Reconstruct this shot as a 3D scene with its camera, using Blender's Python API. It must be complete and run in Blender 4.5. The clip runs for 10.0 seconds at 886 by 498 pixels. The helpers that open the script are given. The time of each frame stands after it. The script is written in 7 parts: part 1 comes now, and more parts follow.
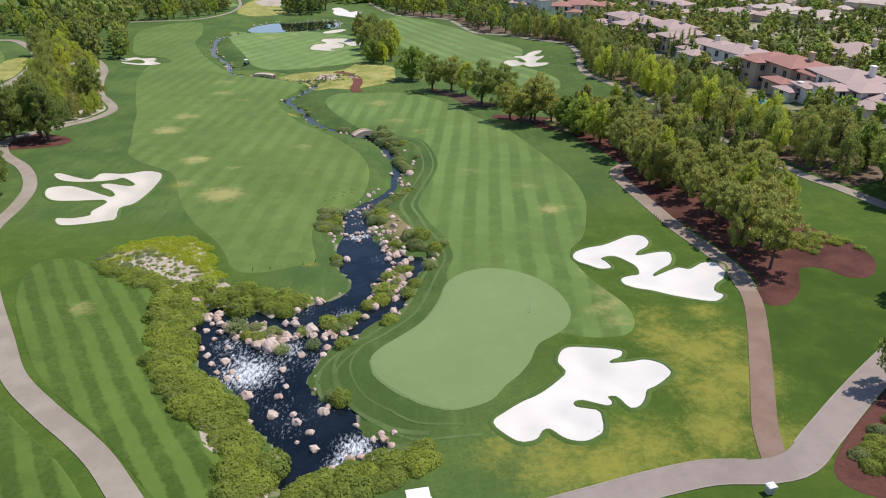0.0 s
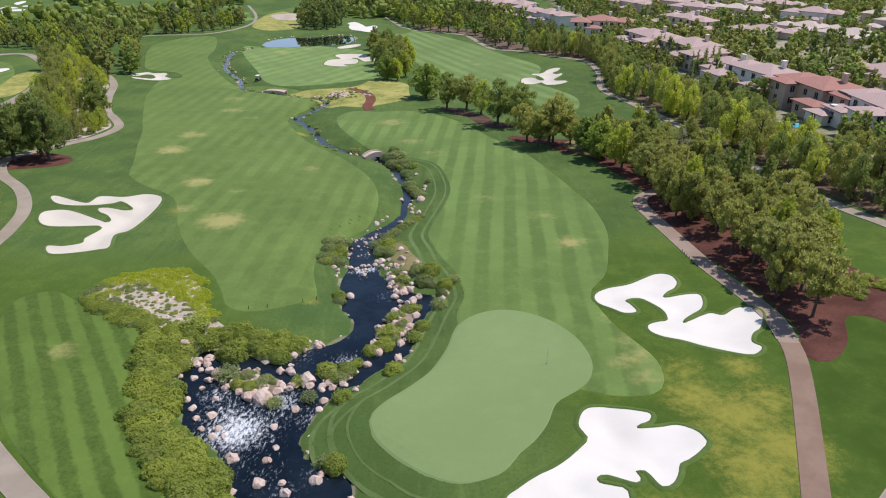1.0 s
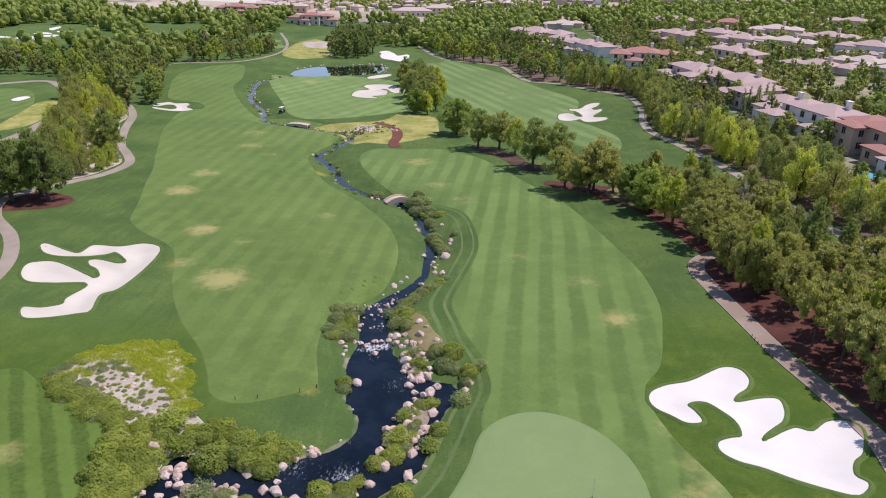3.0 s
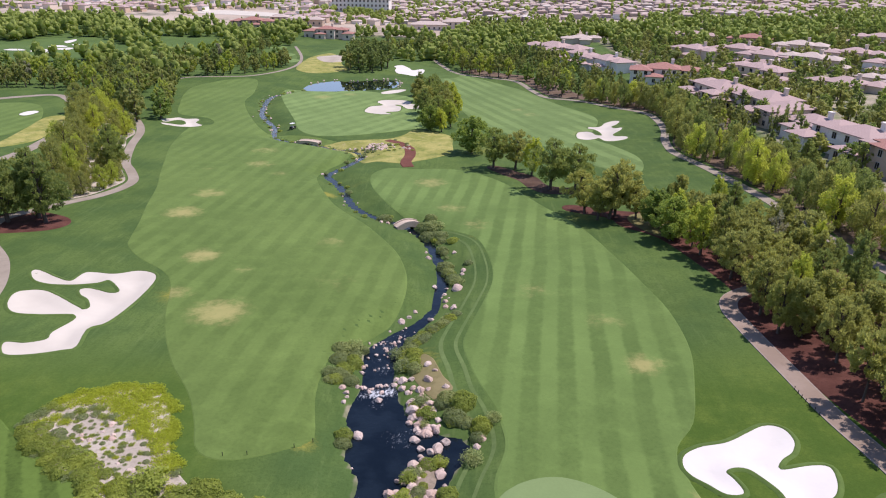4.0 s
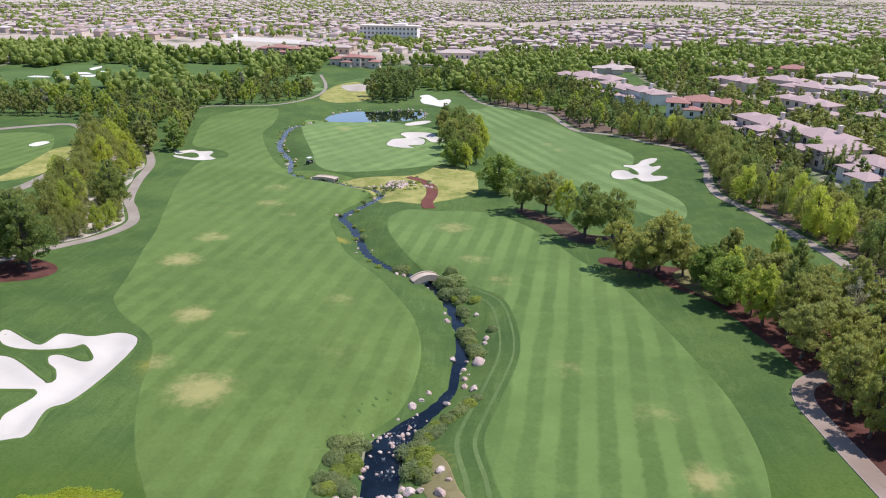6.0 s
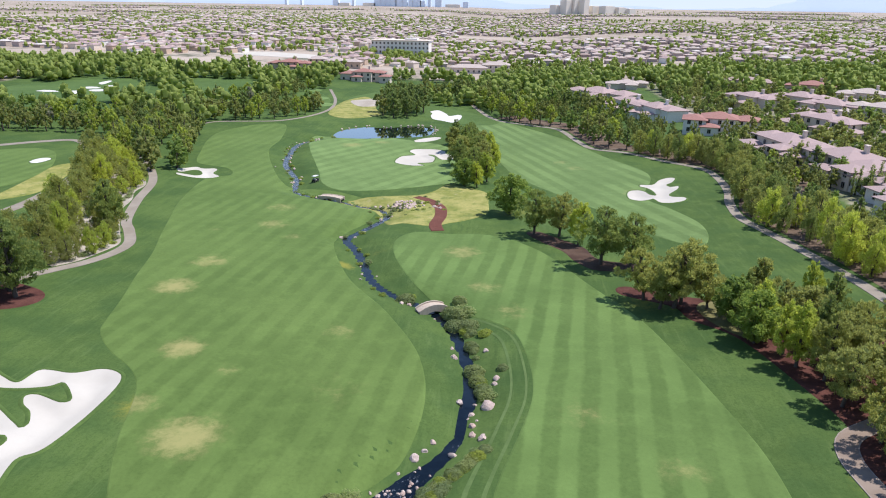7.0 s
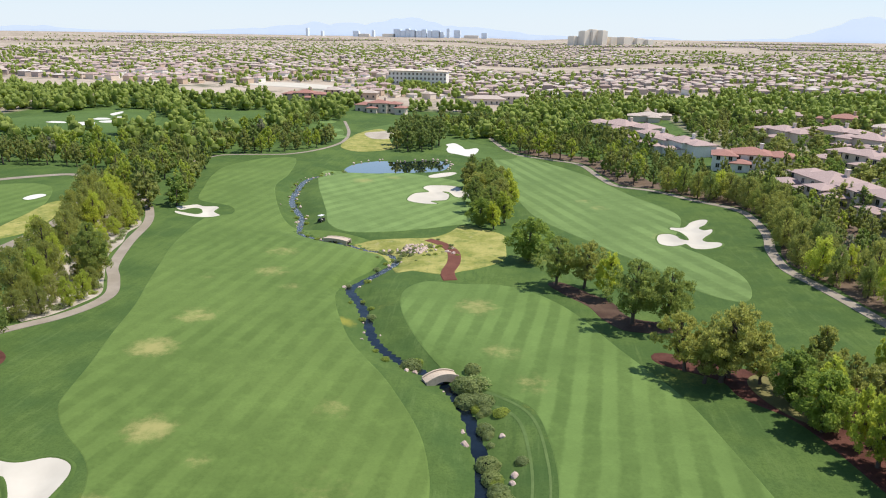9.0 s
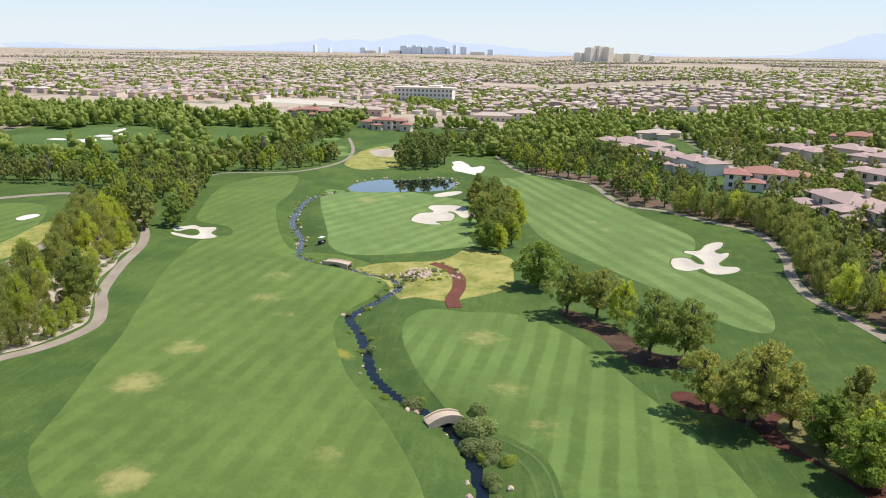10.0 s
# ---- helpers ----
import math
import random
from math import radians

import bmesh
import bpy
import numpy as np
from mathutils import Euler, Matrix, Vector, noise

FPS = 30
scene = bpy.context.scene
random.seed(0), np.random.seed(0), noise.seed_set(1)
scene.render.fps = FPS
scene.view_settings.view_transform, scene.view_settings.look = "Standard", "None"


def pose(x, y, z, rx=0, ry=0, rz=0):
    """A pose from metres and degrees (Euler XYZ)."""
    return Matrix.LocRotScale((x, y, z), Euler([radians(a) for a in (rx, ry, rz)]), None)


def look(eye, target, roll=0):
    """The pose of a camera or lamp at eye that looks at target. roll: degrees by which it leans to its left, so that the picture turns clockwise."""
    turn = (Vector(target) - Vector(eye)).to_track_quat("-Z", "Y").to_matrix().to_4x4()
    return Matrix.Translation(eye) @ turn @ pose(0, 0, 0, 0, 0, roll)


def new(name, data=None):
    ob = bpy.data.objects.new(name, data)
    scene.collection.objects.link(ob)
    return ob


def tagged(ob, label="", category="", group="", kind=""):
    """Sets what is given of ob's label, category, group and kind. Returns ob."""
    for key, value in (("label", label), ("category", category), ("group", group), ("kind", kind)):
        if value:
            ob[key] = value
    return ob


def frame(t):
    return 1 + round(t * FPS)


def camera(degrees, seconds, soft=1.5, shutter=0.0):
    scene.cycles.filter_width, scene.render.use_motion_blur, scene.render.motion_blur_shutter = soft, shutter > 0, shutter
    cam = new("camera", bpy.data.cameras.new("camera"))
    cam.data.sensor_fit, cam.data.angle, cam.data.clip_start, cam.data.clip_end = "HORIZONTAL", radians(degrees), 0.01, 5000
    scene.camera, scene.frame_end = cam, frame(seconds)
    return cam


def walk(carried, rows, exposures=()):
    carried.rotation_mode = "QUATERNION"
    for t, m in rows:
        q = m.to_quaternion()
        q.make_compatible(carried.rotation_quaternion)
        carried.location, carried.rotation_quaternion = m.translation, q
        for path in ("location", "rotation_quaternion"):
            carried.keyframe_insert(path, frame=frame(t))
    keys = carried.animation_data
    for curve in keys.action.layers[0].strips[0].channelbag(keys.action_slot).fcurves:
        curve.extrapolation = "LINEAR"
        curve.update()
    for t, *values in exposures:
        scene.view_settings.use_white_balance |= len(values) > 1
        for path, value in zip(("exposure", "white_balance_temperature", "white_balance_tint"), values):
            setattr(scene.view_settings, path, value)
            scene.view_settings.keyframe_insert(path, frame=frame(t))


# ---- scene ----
cam = camera(66.0, 10.0, 1.1)
PATH = [
    (0.0, (-0.863, 3.837, 49.125), (4.51, 92.68, 3.54), 0.36),
    (0.5, (-0.326, 7.850, 49.079), (3.98, 97.14, 4.26), 0.42),
    (1.0, (0.113, 11.853, 49.035), (3.34, 101.57, 4.98), 0.47),
    (1.5, (0.466, 15.846, 48.992), (2.59, 105.97, 5.71), 0.52),
    (2.0, (0.746, 19.828, 48.950), (1.76, 110.33, 6.43), 0.56),
    (2.5, (0.964, 23.797, 48.909), (0.87, 114.66, 7.16), 0.61),
    (3.0, (1.128, 27.754, 48.868), (-0.06, 118.96, 7.89), 0.64),
    (3.5, (1.249, 31.696, 48.829), (-1.01, 123.23, 8.63), 0.68),
    (4.0, (1.331, 35.625, 48.791), (-1.99, 127.47, 9.38), 0.71),
    (4.5, (1.380, 39.538, 48.754), (-2.96, 131.68, 10.14), 0.73),
    (5.0, (1.401, 43.435, 48.718), (-3.93, 135.86, 10.91), 0.76),
    (5.5, (1.397, 47.315, 48.683), (-4.89, 140.01, 11.70), 0.78),
    (6.0, (1.368, 51.177, 48.649), (-5.83, 144.14, 12.51), 0.79),
    (6.5, (1.314, 55.021, 48.616), (-6.74, 148.25, 13.34), 0.80),
    (7.0, (1.236, 58.846, 48.584), (-7.63, 152.33, 14.20), 0.81),
    (7.5, (1.129, 62.650, 48.554), (-8.49, 156.39, 15.08), 0.81),
    (8.0, (0.990, 66.434, 48.524), (-9.33, 160.43, 15.99), 0.81),
    (8.5, (0.813, 70.195, 48.495), (-10.14, 164.45, 16.93), 0.81),
    (9.0, (0.592, 73.935, 48.467), (-10.94, 168.45, 17.91), 0.80),
    (9.5, (0.319, 77.651, 48.440), (-11.74, 172.43, 18.92), 0.79),
    (10.0, (-0.016, 81.343, 48.415), (-12.53, 176.39, 19.98), 0.77),
]
walk(cam, [(t, look(eye, target, roll)) for t, eye, target, roll in PATH], [(0.0, 0.33, 6450, 13), (2.5, 0.34, 6300, 22), (4.0, 0.41, 6300, 24), (5.5, 0.46, 6000, 20), (7.0, 0.50, 6000, 14), (8.5, 0.50, 6350, 9), (10.0, 0.48, 6700, 10)])

# ---- daylight: high sun from the right, clear pale sky ----
SUN_DIR = Vector((0.44, 0.15, 0.885)).normalized()
sun_data = bpy.data.lights.new("sun", "SUN")
sun_data.energy, sun_data.angle, sun_data.color = 4.15, radians(0.55), (1.0, 0.955, 0.88)
sun = new("sun", sun_data)
sun.matrix_world = look(SUN_DIR * 200, (0, 0, 0))
world = bpy.data.worlds.new("sky")
scene.world = world
world.use_nodes = True
wn = world.node_tree
sky = wn.nodes.new("ShaderNodeTexSky")
sky.sky_type, sky.sun_disc = "NISHITA", False
sky.sun_elevation = math.asin(SUN_DIR.z)
sky.sun_rotation = math.atan2(SUN_DIR.x, SUN_DIR.y)
sky.altitude, sky.air_density, sky.dust_density, sky.ozone_density = 100, 1.0, 0.25, 2.5
cool = wn.nodes.new("ShaderNodeMix")
cool.data_type, cool.blend_type = "RGBA", "MULTIPLY"
cool.inputs[0].default_value = 1.0
cool.inputs[7].default_value = (0.97, 1.0, 1.05, 1)
wn.links.new(sky.outputs[0], cool.inputs[6])
# pale haze that thickens evenly towards the horizon
gaze = wn.nodes.new("ShaderNodeTexCoord")
axes = wn.nodes.new("ShaderNodeSeparateXYZ")
wn.links.new(gaze.outputs["Generated"], axes.inputs[0])
low = wn.nodes.new("ShaderNodeMapRange")
low.interpolation_type = "SMOOTHSTEP"
for socket, v in zip(("From Min", "From Max", "To Min", "To Max"), (0.0, 0.42, 0.97, 0.0)):
    low.inputs[socket].default_value = v
wn.links.new(axes.outputs["Z"], low.inputs["Value"])
haze = wn.nodes.new("ShaderNodeMix")
haze.data_type = "RGBA"
veil = wn.nodes.new("ShaderNodeMix")
veil.data_type = "RGBA"
veil.inputs[6].default_value = (4.6, 5.15, 5.65, 1)
veil.inputs[7].default_value = (3.55, 4.75, 5.85, 1)
rise = wn.nodes.new("ShaderNodeMapRange")
rise.interpolation_type = "SMOOTHSTEP"
rise.inputs["From Min"].default_value, rise.inputs["From Max"].default_value = 0.0, 0.11
wn.links.new(axes.outputs["Z"], rise.inputs["Value"])
wn.links.new(rise.outputs[0], veil.inputs[0])
wn.links.new(veil.outputs[2], haze.inputs[7])
wn.links.new(low.outputs[0], haze.inputs[0])
wn.links.new(cool.outputs[2], haze.inputs[6])
wn.links.new(haze.outputs[2], wn.nodes["Background"].inputs[0])
wn.nodes["Background"].inputs[1].default_value = 0.122


# ---- materials ----
class Nodes:
    """A small builder round a node material."""

    def __init__(self, name, rough=0.9, spec=0.3):
        self.mat = bpy.data.materials.new(name)
        self.mat.use_nodes = True
        self.t = self.mat.node_tree
        self.bsdf = self.t.nodes["Principled BSDF"]
        self.bsdf.inputs["Roughness"].default_value = rough
        self.bsdf.inputs["Specular IOR Level"].default_value = spec
        self.pos = self.t.nodes.new("ShaderNodeNewGeometry").outputs["Position"]

    def node(self, kind, **sockets):
        n = self.t.nodes.new(kind)
        for k, v in sockets.items():
            self.put(n.inputs[k.replace("_", " ")], v)
        return n

    def put(self, socket, v):
        if isinstance(v, bpy.types.NodeSocket):
            self.t.links.new(v, socket)
        elif isinstance(v, tuple) and len(v) == 3 and socket.type == "RGBA":
            socket.default_value = (*v, 1)
        else:
            socket.default_value = v

    def noise(self, scale, detail=4.0, rough=0.55, coord=None):
        n = self.node("ShaderNodeTexNoise", Scale=scale, Detail=detail, Roughness=rough)
        self.put(n.inputs["Vector"], coord or self.pos)
        return n.outputs["Fac"]

    def band(self, v, lo, hi):
        n = self.t.nodes.new("ShaderNodeMapRange")
        n.interpolation_type = "SMOOTHSTEP"
        for k, x in zip(("Value", "From Min", "From Max"), (v, lo, hi)):
            self.put(n.inputs[k], x)
        return n.outputs[0]

    def math(self, op, a, b=0.0):
        n = self.t.nodes.new("ShaderNodeMath")
        n.operation = op
        self.put(n.inputs[0], a)
        self.put(n.inputs[1], b)
        return n.outputs[0]

    def mix(self, fac, a, b, blend="MIX"):
        n = self.t.nodes.new("ShaderNodeMix")
        n.data_type, n.blend_type = "RGBA", blend
        self.put(n.inputs[0], fac)
        self.put(n.inputs[6], a)
        self.put(n.inputs[7], b)
        return n.outputs[2]

    def attr(self, name):
        n = self.t.nodes.new("ShaderNodeAttribute")
        n.attribute_name = name
        return n.outputs["Fac"]

    def rand(self):
        return self.t.nodes.new("ShaderNodeObjectInfo").outputs["Random"]

    def island(self):
        return self.t.nodes.new("ShaderNodeNewGeometry").outputs["Random Per Island"]

    def bump(self, height, strength=0.4, distance=0.1):
        n = self.node("ShaderNodeBump", Strength=strength, Distance=distance)
        self.put(n.inputs["Height"], height)
        self.put(self.bsdf.inputs["Normal"], n.outputs[0])

    def stripes(self, degrees, period, wobble=0.6):
        """0..1 mowing bands: lines that run at that angle to the x axis."""
        a = radians(degrees)
        dot = self.t.nodes.new("ShaderNodeVectorMath")
        dot.operation = "DOT_PRODUCT"
        self.put(dot.inputs[0], self.pos)
        dot.inputs[1].default_value = (-math.sin(a), math.cos(a), 0)
        w = self.math("ADD", dot.outputs["Value"], self.math("MULTIPLY", self.noise(0.04, 2), wobble * 3))
        w = self.math("ADD", w, self.math("MULTIPLY", self.math("SUBTRACT", self.noise(0.9, 4, 0.7), 0.5), 1.1))
        s = self.math("SINE", self.math("MULTIPLY", w, 2 * math.pi / period))
        return self.band(s, -0.45, 0.45)

    def color(self, c):
        self.put(self.bsdf.inputs["Base Color"], c)
        return self.mat


STRAW = (0.312, 0.277, 0.105)


def grass(name, dark, light, bands=(), contrast=0.3, rich=1.0, fine=2.2):
    n = Nodes(name, 0.95, 0.12)
    big, mid, small = n.noise(0.035, 4), n.noise(0.35, 5, 0.65), n.noise(fine, 4, 0.7)
    c = n.mix(n.band(big, 0.35, 0.68), dark, light)
    c = n.mix(n.math("MULTIPLY", n.band(mid, 0.42, 0.75), 0.38 * rich), c, tuple(v * 1.45 for v in light))
    c = n.mix(n.math("MULTIPLY", n.band(small, 0.42, 0.68), 0.3 * rich), c, tuple(v * 0.62 for v in dark))
    for degrees, period, k in bands:
        s = n.math("MULTIPLY", n.math("MULTIPLY", n.stripes(degrees, period), contrast * k), n.math("ADD", 0.35, n.math("MULTIPLY", n.band(n.noise(0.05, 3), 0.36, 0.62), 0.85)))
        c = n.mix(s, c, (light[0] * 1.8, light[1] * 1.75, light[2] * 1.85))
    dry = n.attr("dry")
    mask = n.band(n.math("ADD", dry, n.math("MULTIPLY", n.math("SUBTRACT", n.noise(0.45, 7, 0.75), 0.5), 1.7)), 0.15, 1.0)
    c = n.mix(n.math("MULTIPLY", n.math("MULTIPLY", mask, n.band(dry, 0.03, 0.4)), 0.8), c, STRAW)
    n.bsdf.inputs["Sheen Weight"].default_value = 0.10
    n.bsdf.inputs["Sheen Roughness"].default_value = 0.45
    n.bsdf.inputs["Sheen Tint"].default_value = (0.62, 0.85, 0.36, 1)
    n.bump(n.noise(7.0, 3, 0.7), 0.3, 0.05)
    return n.color(c)


MAT_FAIR_R = grass("fairway_grass_bands", (0.080, 0.127, 0.031), (0.099, 0.151, 0.039), [(83.5, 4.3, 1.0)], 0.30)
MAT_FAIR_L = grass("fairway_grass_diagonal", (0.079, 0.122, 0.028), (0.101, 0.149, 0.036), [(86, 4.2, 1.0), (115, 6.2, 0.22)], 0.16)
# the next two, far fairways, have distance haze put into their paler greens
MAT_FAIR_FAR = grass("fairway_grass_chequered", (0.106, 0.158, 0.046), (0.126, 0.184, 0.056), [(64, 5.6, 1.0), (118, 7.0, 0.4)], 0.26)
MAT_FAIR_RR = grass("fairway_grass_long_bands", (0.098, 0.146, 0.043), (0.117, 0.170, 0.052), [(-70, 6.0, 1.0)], 0.30)
MAT_TEE = grass("mown_rough_bands", (0.046, 0.080, 0.012), (0.063, 0.101, 0.018), [(-58.5, 2.8, 1.0)], 0.50, 1.7)
MAT_GREEN = grass("putting_green_grass", (0.148, 0.206, 0.078), (0.163, 0.223, 0.088), rich=0.35, fine=5.0)
MAT_TRACK = grass("flattened_grass_track", (0.080, 0.122, 0.036), (0.108, 0.152, 0.050))
MAT_COLLAR = grass("collar_grass", (0.060, 0.099, 0.023), (0.084, 0.130, 0.032))


def dry_turf(name):
    """Thin yellow grass with green tufts and pale bare patches."""
    n = Nodes(name, 0.95, 0.1)
    c = n.mix(n.band(n.noise(0.16, 5, 0.65), 0.36, 0.62), (0.205, 0.215, 0.052), (0.335, 0.305, 0.100))
    c = n.mix(n.math("MULTIPLY", n.band(n.noise(0.28, 6, 0.75), 0.50, 0.66), 0.75), c, (0.105, 0.150, 0.034))
    c = n.mix(n.math("MULTIPLY", n.band(n.noise(0.5, 5, 0.7), 0.58, 0.74), 0.6), c, (0.40, 0.345, 0.20))
    c = n.mix(n.math("MULTIPLY", n.band(n.noise(2.4, 5, 0.75), 0.45, 0.7), 0.45), c, (0.115, 0.115, 0.032))
    n.bump(n.noise(5.0, 4, 0.7), 0.5, 0.1)
    return n.color(c)


MAT_DRYGRASS = dry_turf("dry_yellow_grass")


def earth(name, a, b, scale, rough=0.95, bump=0.5):
    n = Nodes(name, rough, 0.15)
    c = n.mix(n.band(n.noise(scale * 0.08, 4), 0.35, 0.65), a, b)
    c = n.mix(n.math("MULTIPLY", n.band(n.noise(scale, 5, 0.7), 0.45, 0.7), 0.5), c, tuple(v * 0.6 for v in a))
    n.bump(n.noise(scale * 2, 4, 0.7), bump, 0.08)
    return n.color(c)


def sand(name, a, b):
    n = Nodes(name, 0.95, 0.1)
    c = n.mix(n.band(n.noise(0.12, 4), 0.35, 0.65), a, b)
    c = n.mix(n.math("MULTIPLY", n.noise(1.5, 5, 0.7), 0.22), c, tuple(v * 0.8 for v in a))
    n.bump(n.noise(3.0, 4, 0.7), 0.25, 0.05)
    return n.color(c)


MAT_SAND = sand("white_bunker_sand", (0.56, 0.527, 0.475), (0.605, 0.574, 0.523))
MAT_SAND_TAN = sand("pale_tan_bunker_sand", (0.470, 0.425, 0.355), (0.515, 0.470, 0.395))
MAT_MULCH = earth("red_bark_mulch", (0.068, 0.026, 0.019), (0.112, 0.046, 0.034), 3.0)
MAT_MULCH_OLD = earth("weathered_bark_mulch", (0.060, 0.034, 0.024), (0.100, 0.062, 0.042), 3.0)
MAT_BARE = earth("bare_tan_soil", (0.150, 0.138, 0.052), (0.245, 0.195, 0.100), 0.6)
MAT_LITTER = earth("needle_litter", (0.120, 0.080, 0.055), (0.165, 0.120, 0.085), 2.0)
MAT_SOIL = earth("pale_gravel_soil", (0.335, 0.285, 0.225), (0.42, 0.365, 0.295), 2.0)
MAT_BANK = earth("stony_bank_soil", (0.15, 0.125, 0.085), (0.24, 0.19, 0.14), 3.0)
MAT_REDPATH = earth("red_gravel", (0.125, 0.047, 0.033), (0.156, 0.062, 0.043), 3.0)


def paving(name, a, b):
    n = Nodes(name, 0.85, 0.25)
    c = n.mix(n.band(n.noise(0.22, 5, 0.6), 0.35, 0.68), a, b)
    c = n.mix(n.math("MULTIPLY", n.band(n.noise(1.1, 5, 0.7), 0.5, 0.75), 0.35), c, tuple(v * 0.68 for v in a))
    c = n.mix(n.math("MULTIPLY", n.noise(14, 3), 0.25), c, tuple(v * 0.8 for v in a))
    n.bump(n.noise(18, 3), 0.3, 0.02)
    return n.color(c)


MAT_PATH = paving("worn_concrete_path", (0.240, 0.200, 0.152), (0.300, 0.254, 0.200))
MAT_PATH_GREY = paving("grey_concrete_path", (0.222, 0.178, 0.152), (0.275, 0.226, 0.194))
MAT_PATH_TAN = paving("tan_concrete_path", (0.225, 0.165, 0.122), (0.275, 0.21, 0.162))
MAT_PATH_BROWN = paving("brown_stained_path", (0.183, 0.117, 0.082), (0.226, 0.156, 0.113))
MAT_KERB = paving("pale_concrete_kerb", (0.262, 0.212, 0.172), (0.31, 0.258, 0.214))


def water(name="dark_stream_water", waves=0.38, gloss=0.06, spec=0.36):
    n = Nodes(name, 0.06, spec)
    flow = n.node("ShaderNodeMapping")
    n.put(flow.inputs["Vector"], n.pos)
    flow.inputs["Rotation"].default_value = (0, 0, radians(-35))
    flow.inputs["Scale"].default_value = (1.5, 0.75, 1)
    foam = n.math("ADD", n.attr("foam"), n.math("MULTIPLY", n.math("SUBTRACT", n.noise(2.0, 8, 0.8, flow.outputs[0]), 0.5), 3.0))
    mask = n.math("MULTIPLY", n.band(foam, 0.55, 1.25), n.band(n.attr("foam"), 0.03, 0.25))
    deep = n.mix(n.band(n.noise(0.25, 3), 0.4, 0.65), (0.003, 0.006, 0.010), (0.007, 0.012, 0.018))
    c = n.mix(mask, deep, (0.608, 0.624, 0.640))
    n.put(n.bsdf.inputs["Roughness"], n.math("ADD", gloss, n.math("MULTIPLY", mask, 0.6)))
    n.bsdf.inputs["IOR"].default_value = 1.33
    n.bump(n.math("ADD", n.noise(0.9, 4, 0.6), n.math("MULTIPLY", n.noise(4.0, 3), 0.4)), waves, 0.12)
    return n.color(c)


MAT_WATER = water()
MAT_POND = water("still_pond_water", 0.008, 0.012, 0.5)
MAT_POND.node_tree.nodes["Principled BSDF"].inputs["Coat Weight"].default_value = 1.0
MAT_POND.node_tree.nodes["Principled BSDF"].inputs["Coat Roughness"].default_value = 0.01


def stone(name, a, b):
    n = Nodes(name, 0.9, 0.2)
    r = n.rand()
    c = n.mix(r, a, b)
    c = n.mix(n.math("MULTIPLY", n.band(n.noise(2.2, 6, 0.7), 0.42, 0.7), 0.55), c, tuple(v * 0.62 for v in a))
    c = n.mix(n.math("MULTIPLY", n.band(n.noise(0.9, 3), 0.55, 0.7), 0.4), c, (0.484, 0.367, 0.296))
    n.bump(n.noise(5, 6, 0.75), 0.7, 0.12)
    return n.color(c)


MAT_ROCK = stone("pink_sandstone", (0.46, 0.325, 0.262), (0.56, 0.455, 0.392))


def foliage(name, dark, light, translucent=0.44):
    n = Nodes(name, 0.75, 0.15)
    c = n.mix(n.island(), tuple(v * 1.22 for v in dark), tuple(v * 0.88 for v in light))
    c = n.mix(n.math("MULTIPLY", n.rand(), 0.45), c, tuple(0.5 * (p + q) * k for p, q, k in zip(dark, light, (0.897, 0.874, 0.702))))
    c = n.mix(1.0, c, n.mix(n.math("FRACT", n.math("MULTIPLY", n.rand(), 7.31)), (0.74, 0.78, 0.86), (1.12, 1.08, 0.98)), "MULTIPLY")
    n.color(c)
    tr = n.node("ShaderNodeBsdfTranslucent")
    n.put(tr.inputs["Color"], n.mix(0.5, c, tuple(v * k for v, k in zip(light, (1.9, 1.9, 1.6)))))
    m = n.node("ShaderNodeMixShader", Fac=translucent)
    n.t.links.new(n.bsdf.outputs[0], m.inputs[1])
    n.t.links.new(tr.outputs[0], m.inputs[2])
    n.t.links.new(m.outputs[0], n.t.nodes["Material Output"].inputs[0])
    return n.mat


MAT_PINE = foliage("olive_pine_needles", (0.152, 0.168, 0.052), (0.405, 0.415, 0.118))
MAT_PINE_LIGHT = foliage("light_olive_pine_needles", (0.166, 0.178, 0.056), (0.435, 0.440, 0.130))
MAT_PINE_DARK = foliage("dark_pine_needles", (0.122, 0.156, 0.049), (0.312, 0.364, 0.104))
MAT_LEAF = foliage("green_broad_leaves", (0.130, 0.182, 0.042), (0.310, 0.388, 0.086))
MAT_YELLOW = foliage("yellow_green_leaves", (0.240, 0.275, 0.045), (0.555, 0.595, 0.105))
MAT_GREY = foliage("grey_green_twigs", (0.21, 0.20, 0.12), (0.38, 0.365, 0.24))
MAT_SHRUB = foliage("olive_shrub_leaves", (0.178, 0.220, 0.044), (0.360, 0.412, 0.088))
MAT_SHRUB_PALE = foliage("pale_grey_shrub_leaves", (0.175, 0.210, 0.085), (0.315, 0.360, 0.150))
MAT_LIME = foliage("lime_flowering_cover", (0.265, 0.315, 0.028), (0.46, 0.50, 0.055))
MAT_PALM = foliage("palm_fronds", (0.15, 0.18, 0.06), (0.30, 0.33, 0.12))
MAT_FARWOOD = foliage("far_tree_leaves", (0.135, 0.178, 0.052), (0.390, 0.450, 0.120))


def plain(name, c, rough=0.7, spec=0.3, metal=0.0, vary=0.15, scale=1.5):
    n = Nodes(name, rough, spec)
    n.bsdf.inputs["Metallic"].default_value = metal
    k = n.mix(n.math("MULTIPLY", n.band(n.noise(scale, 5, 0.65), 0.4, 0.7), vary * 2), c, tuple(v * 0.7 for v in c))
    return n.color(k)


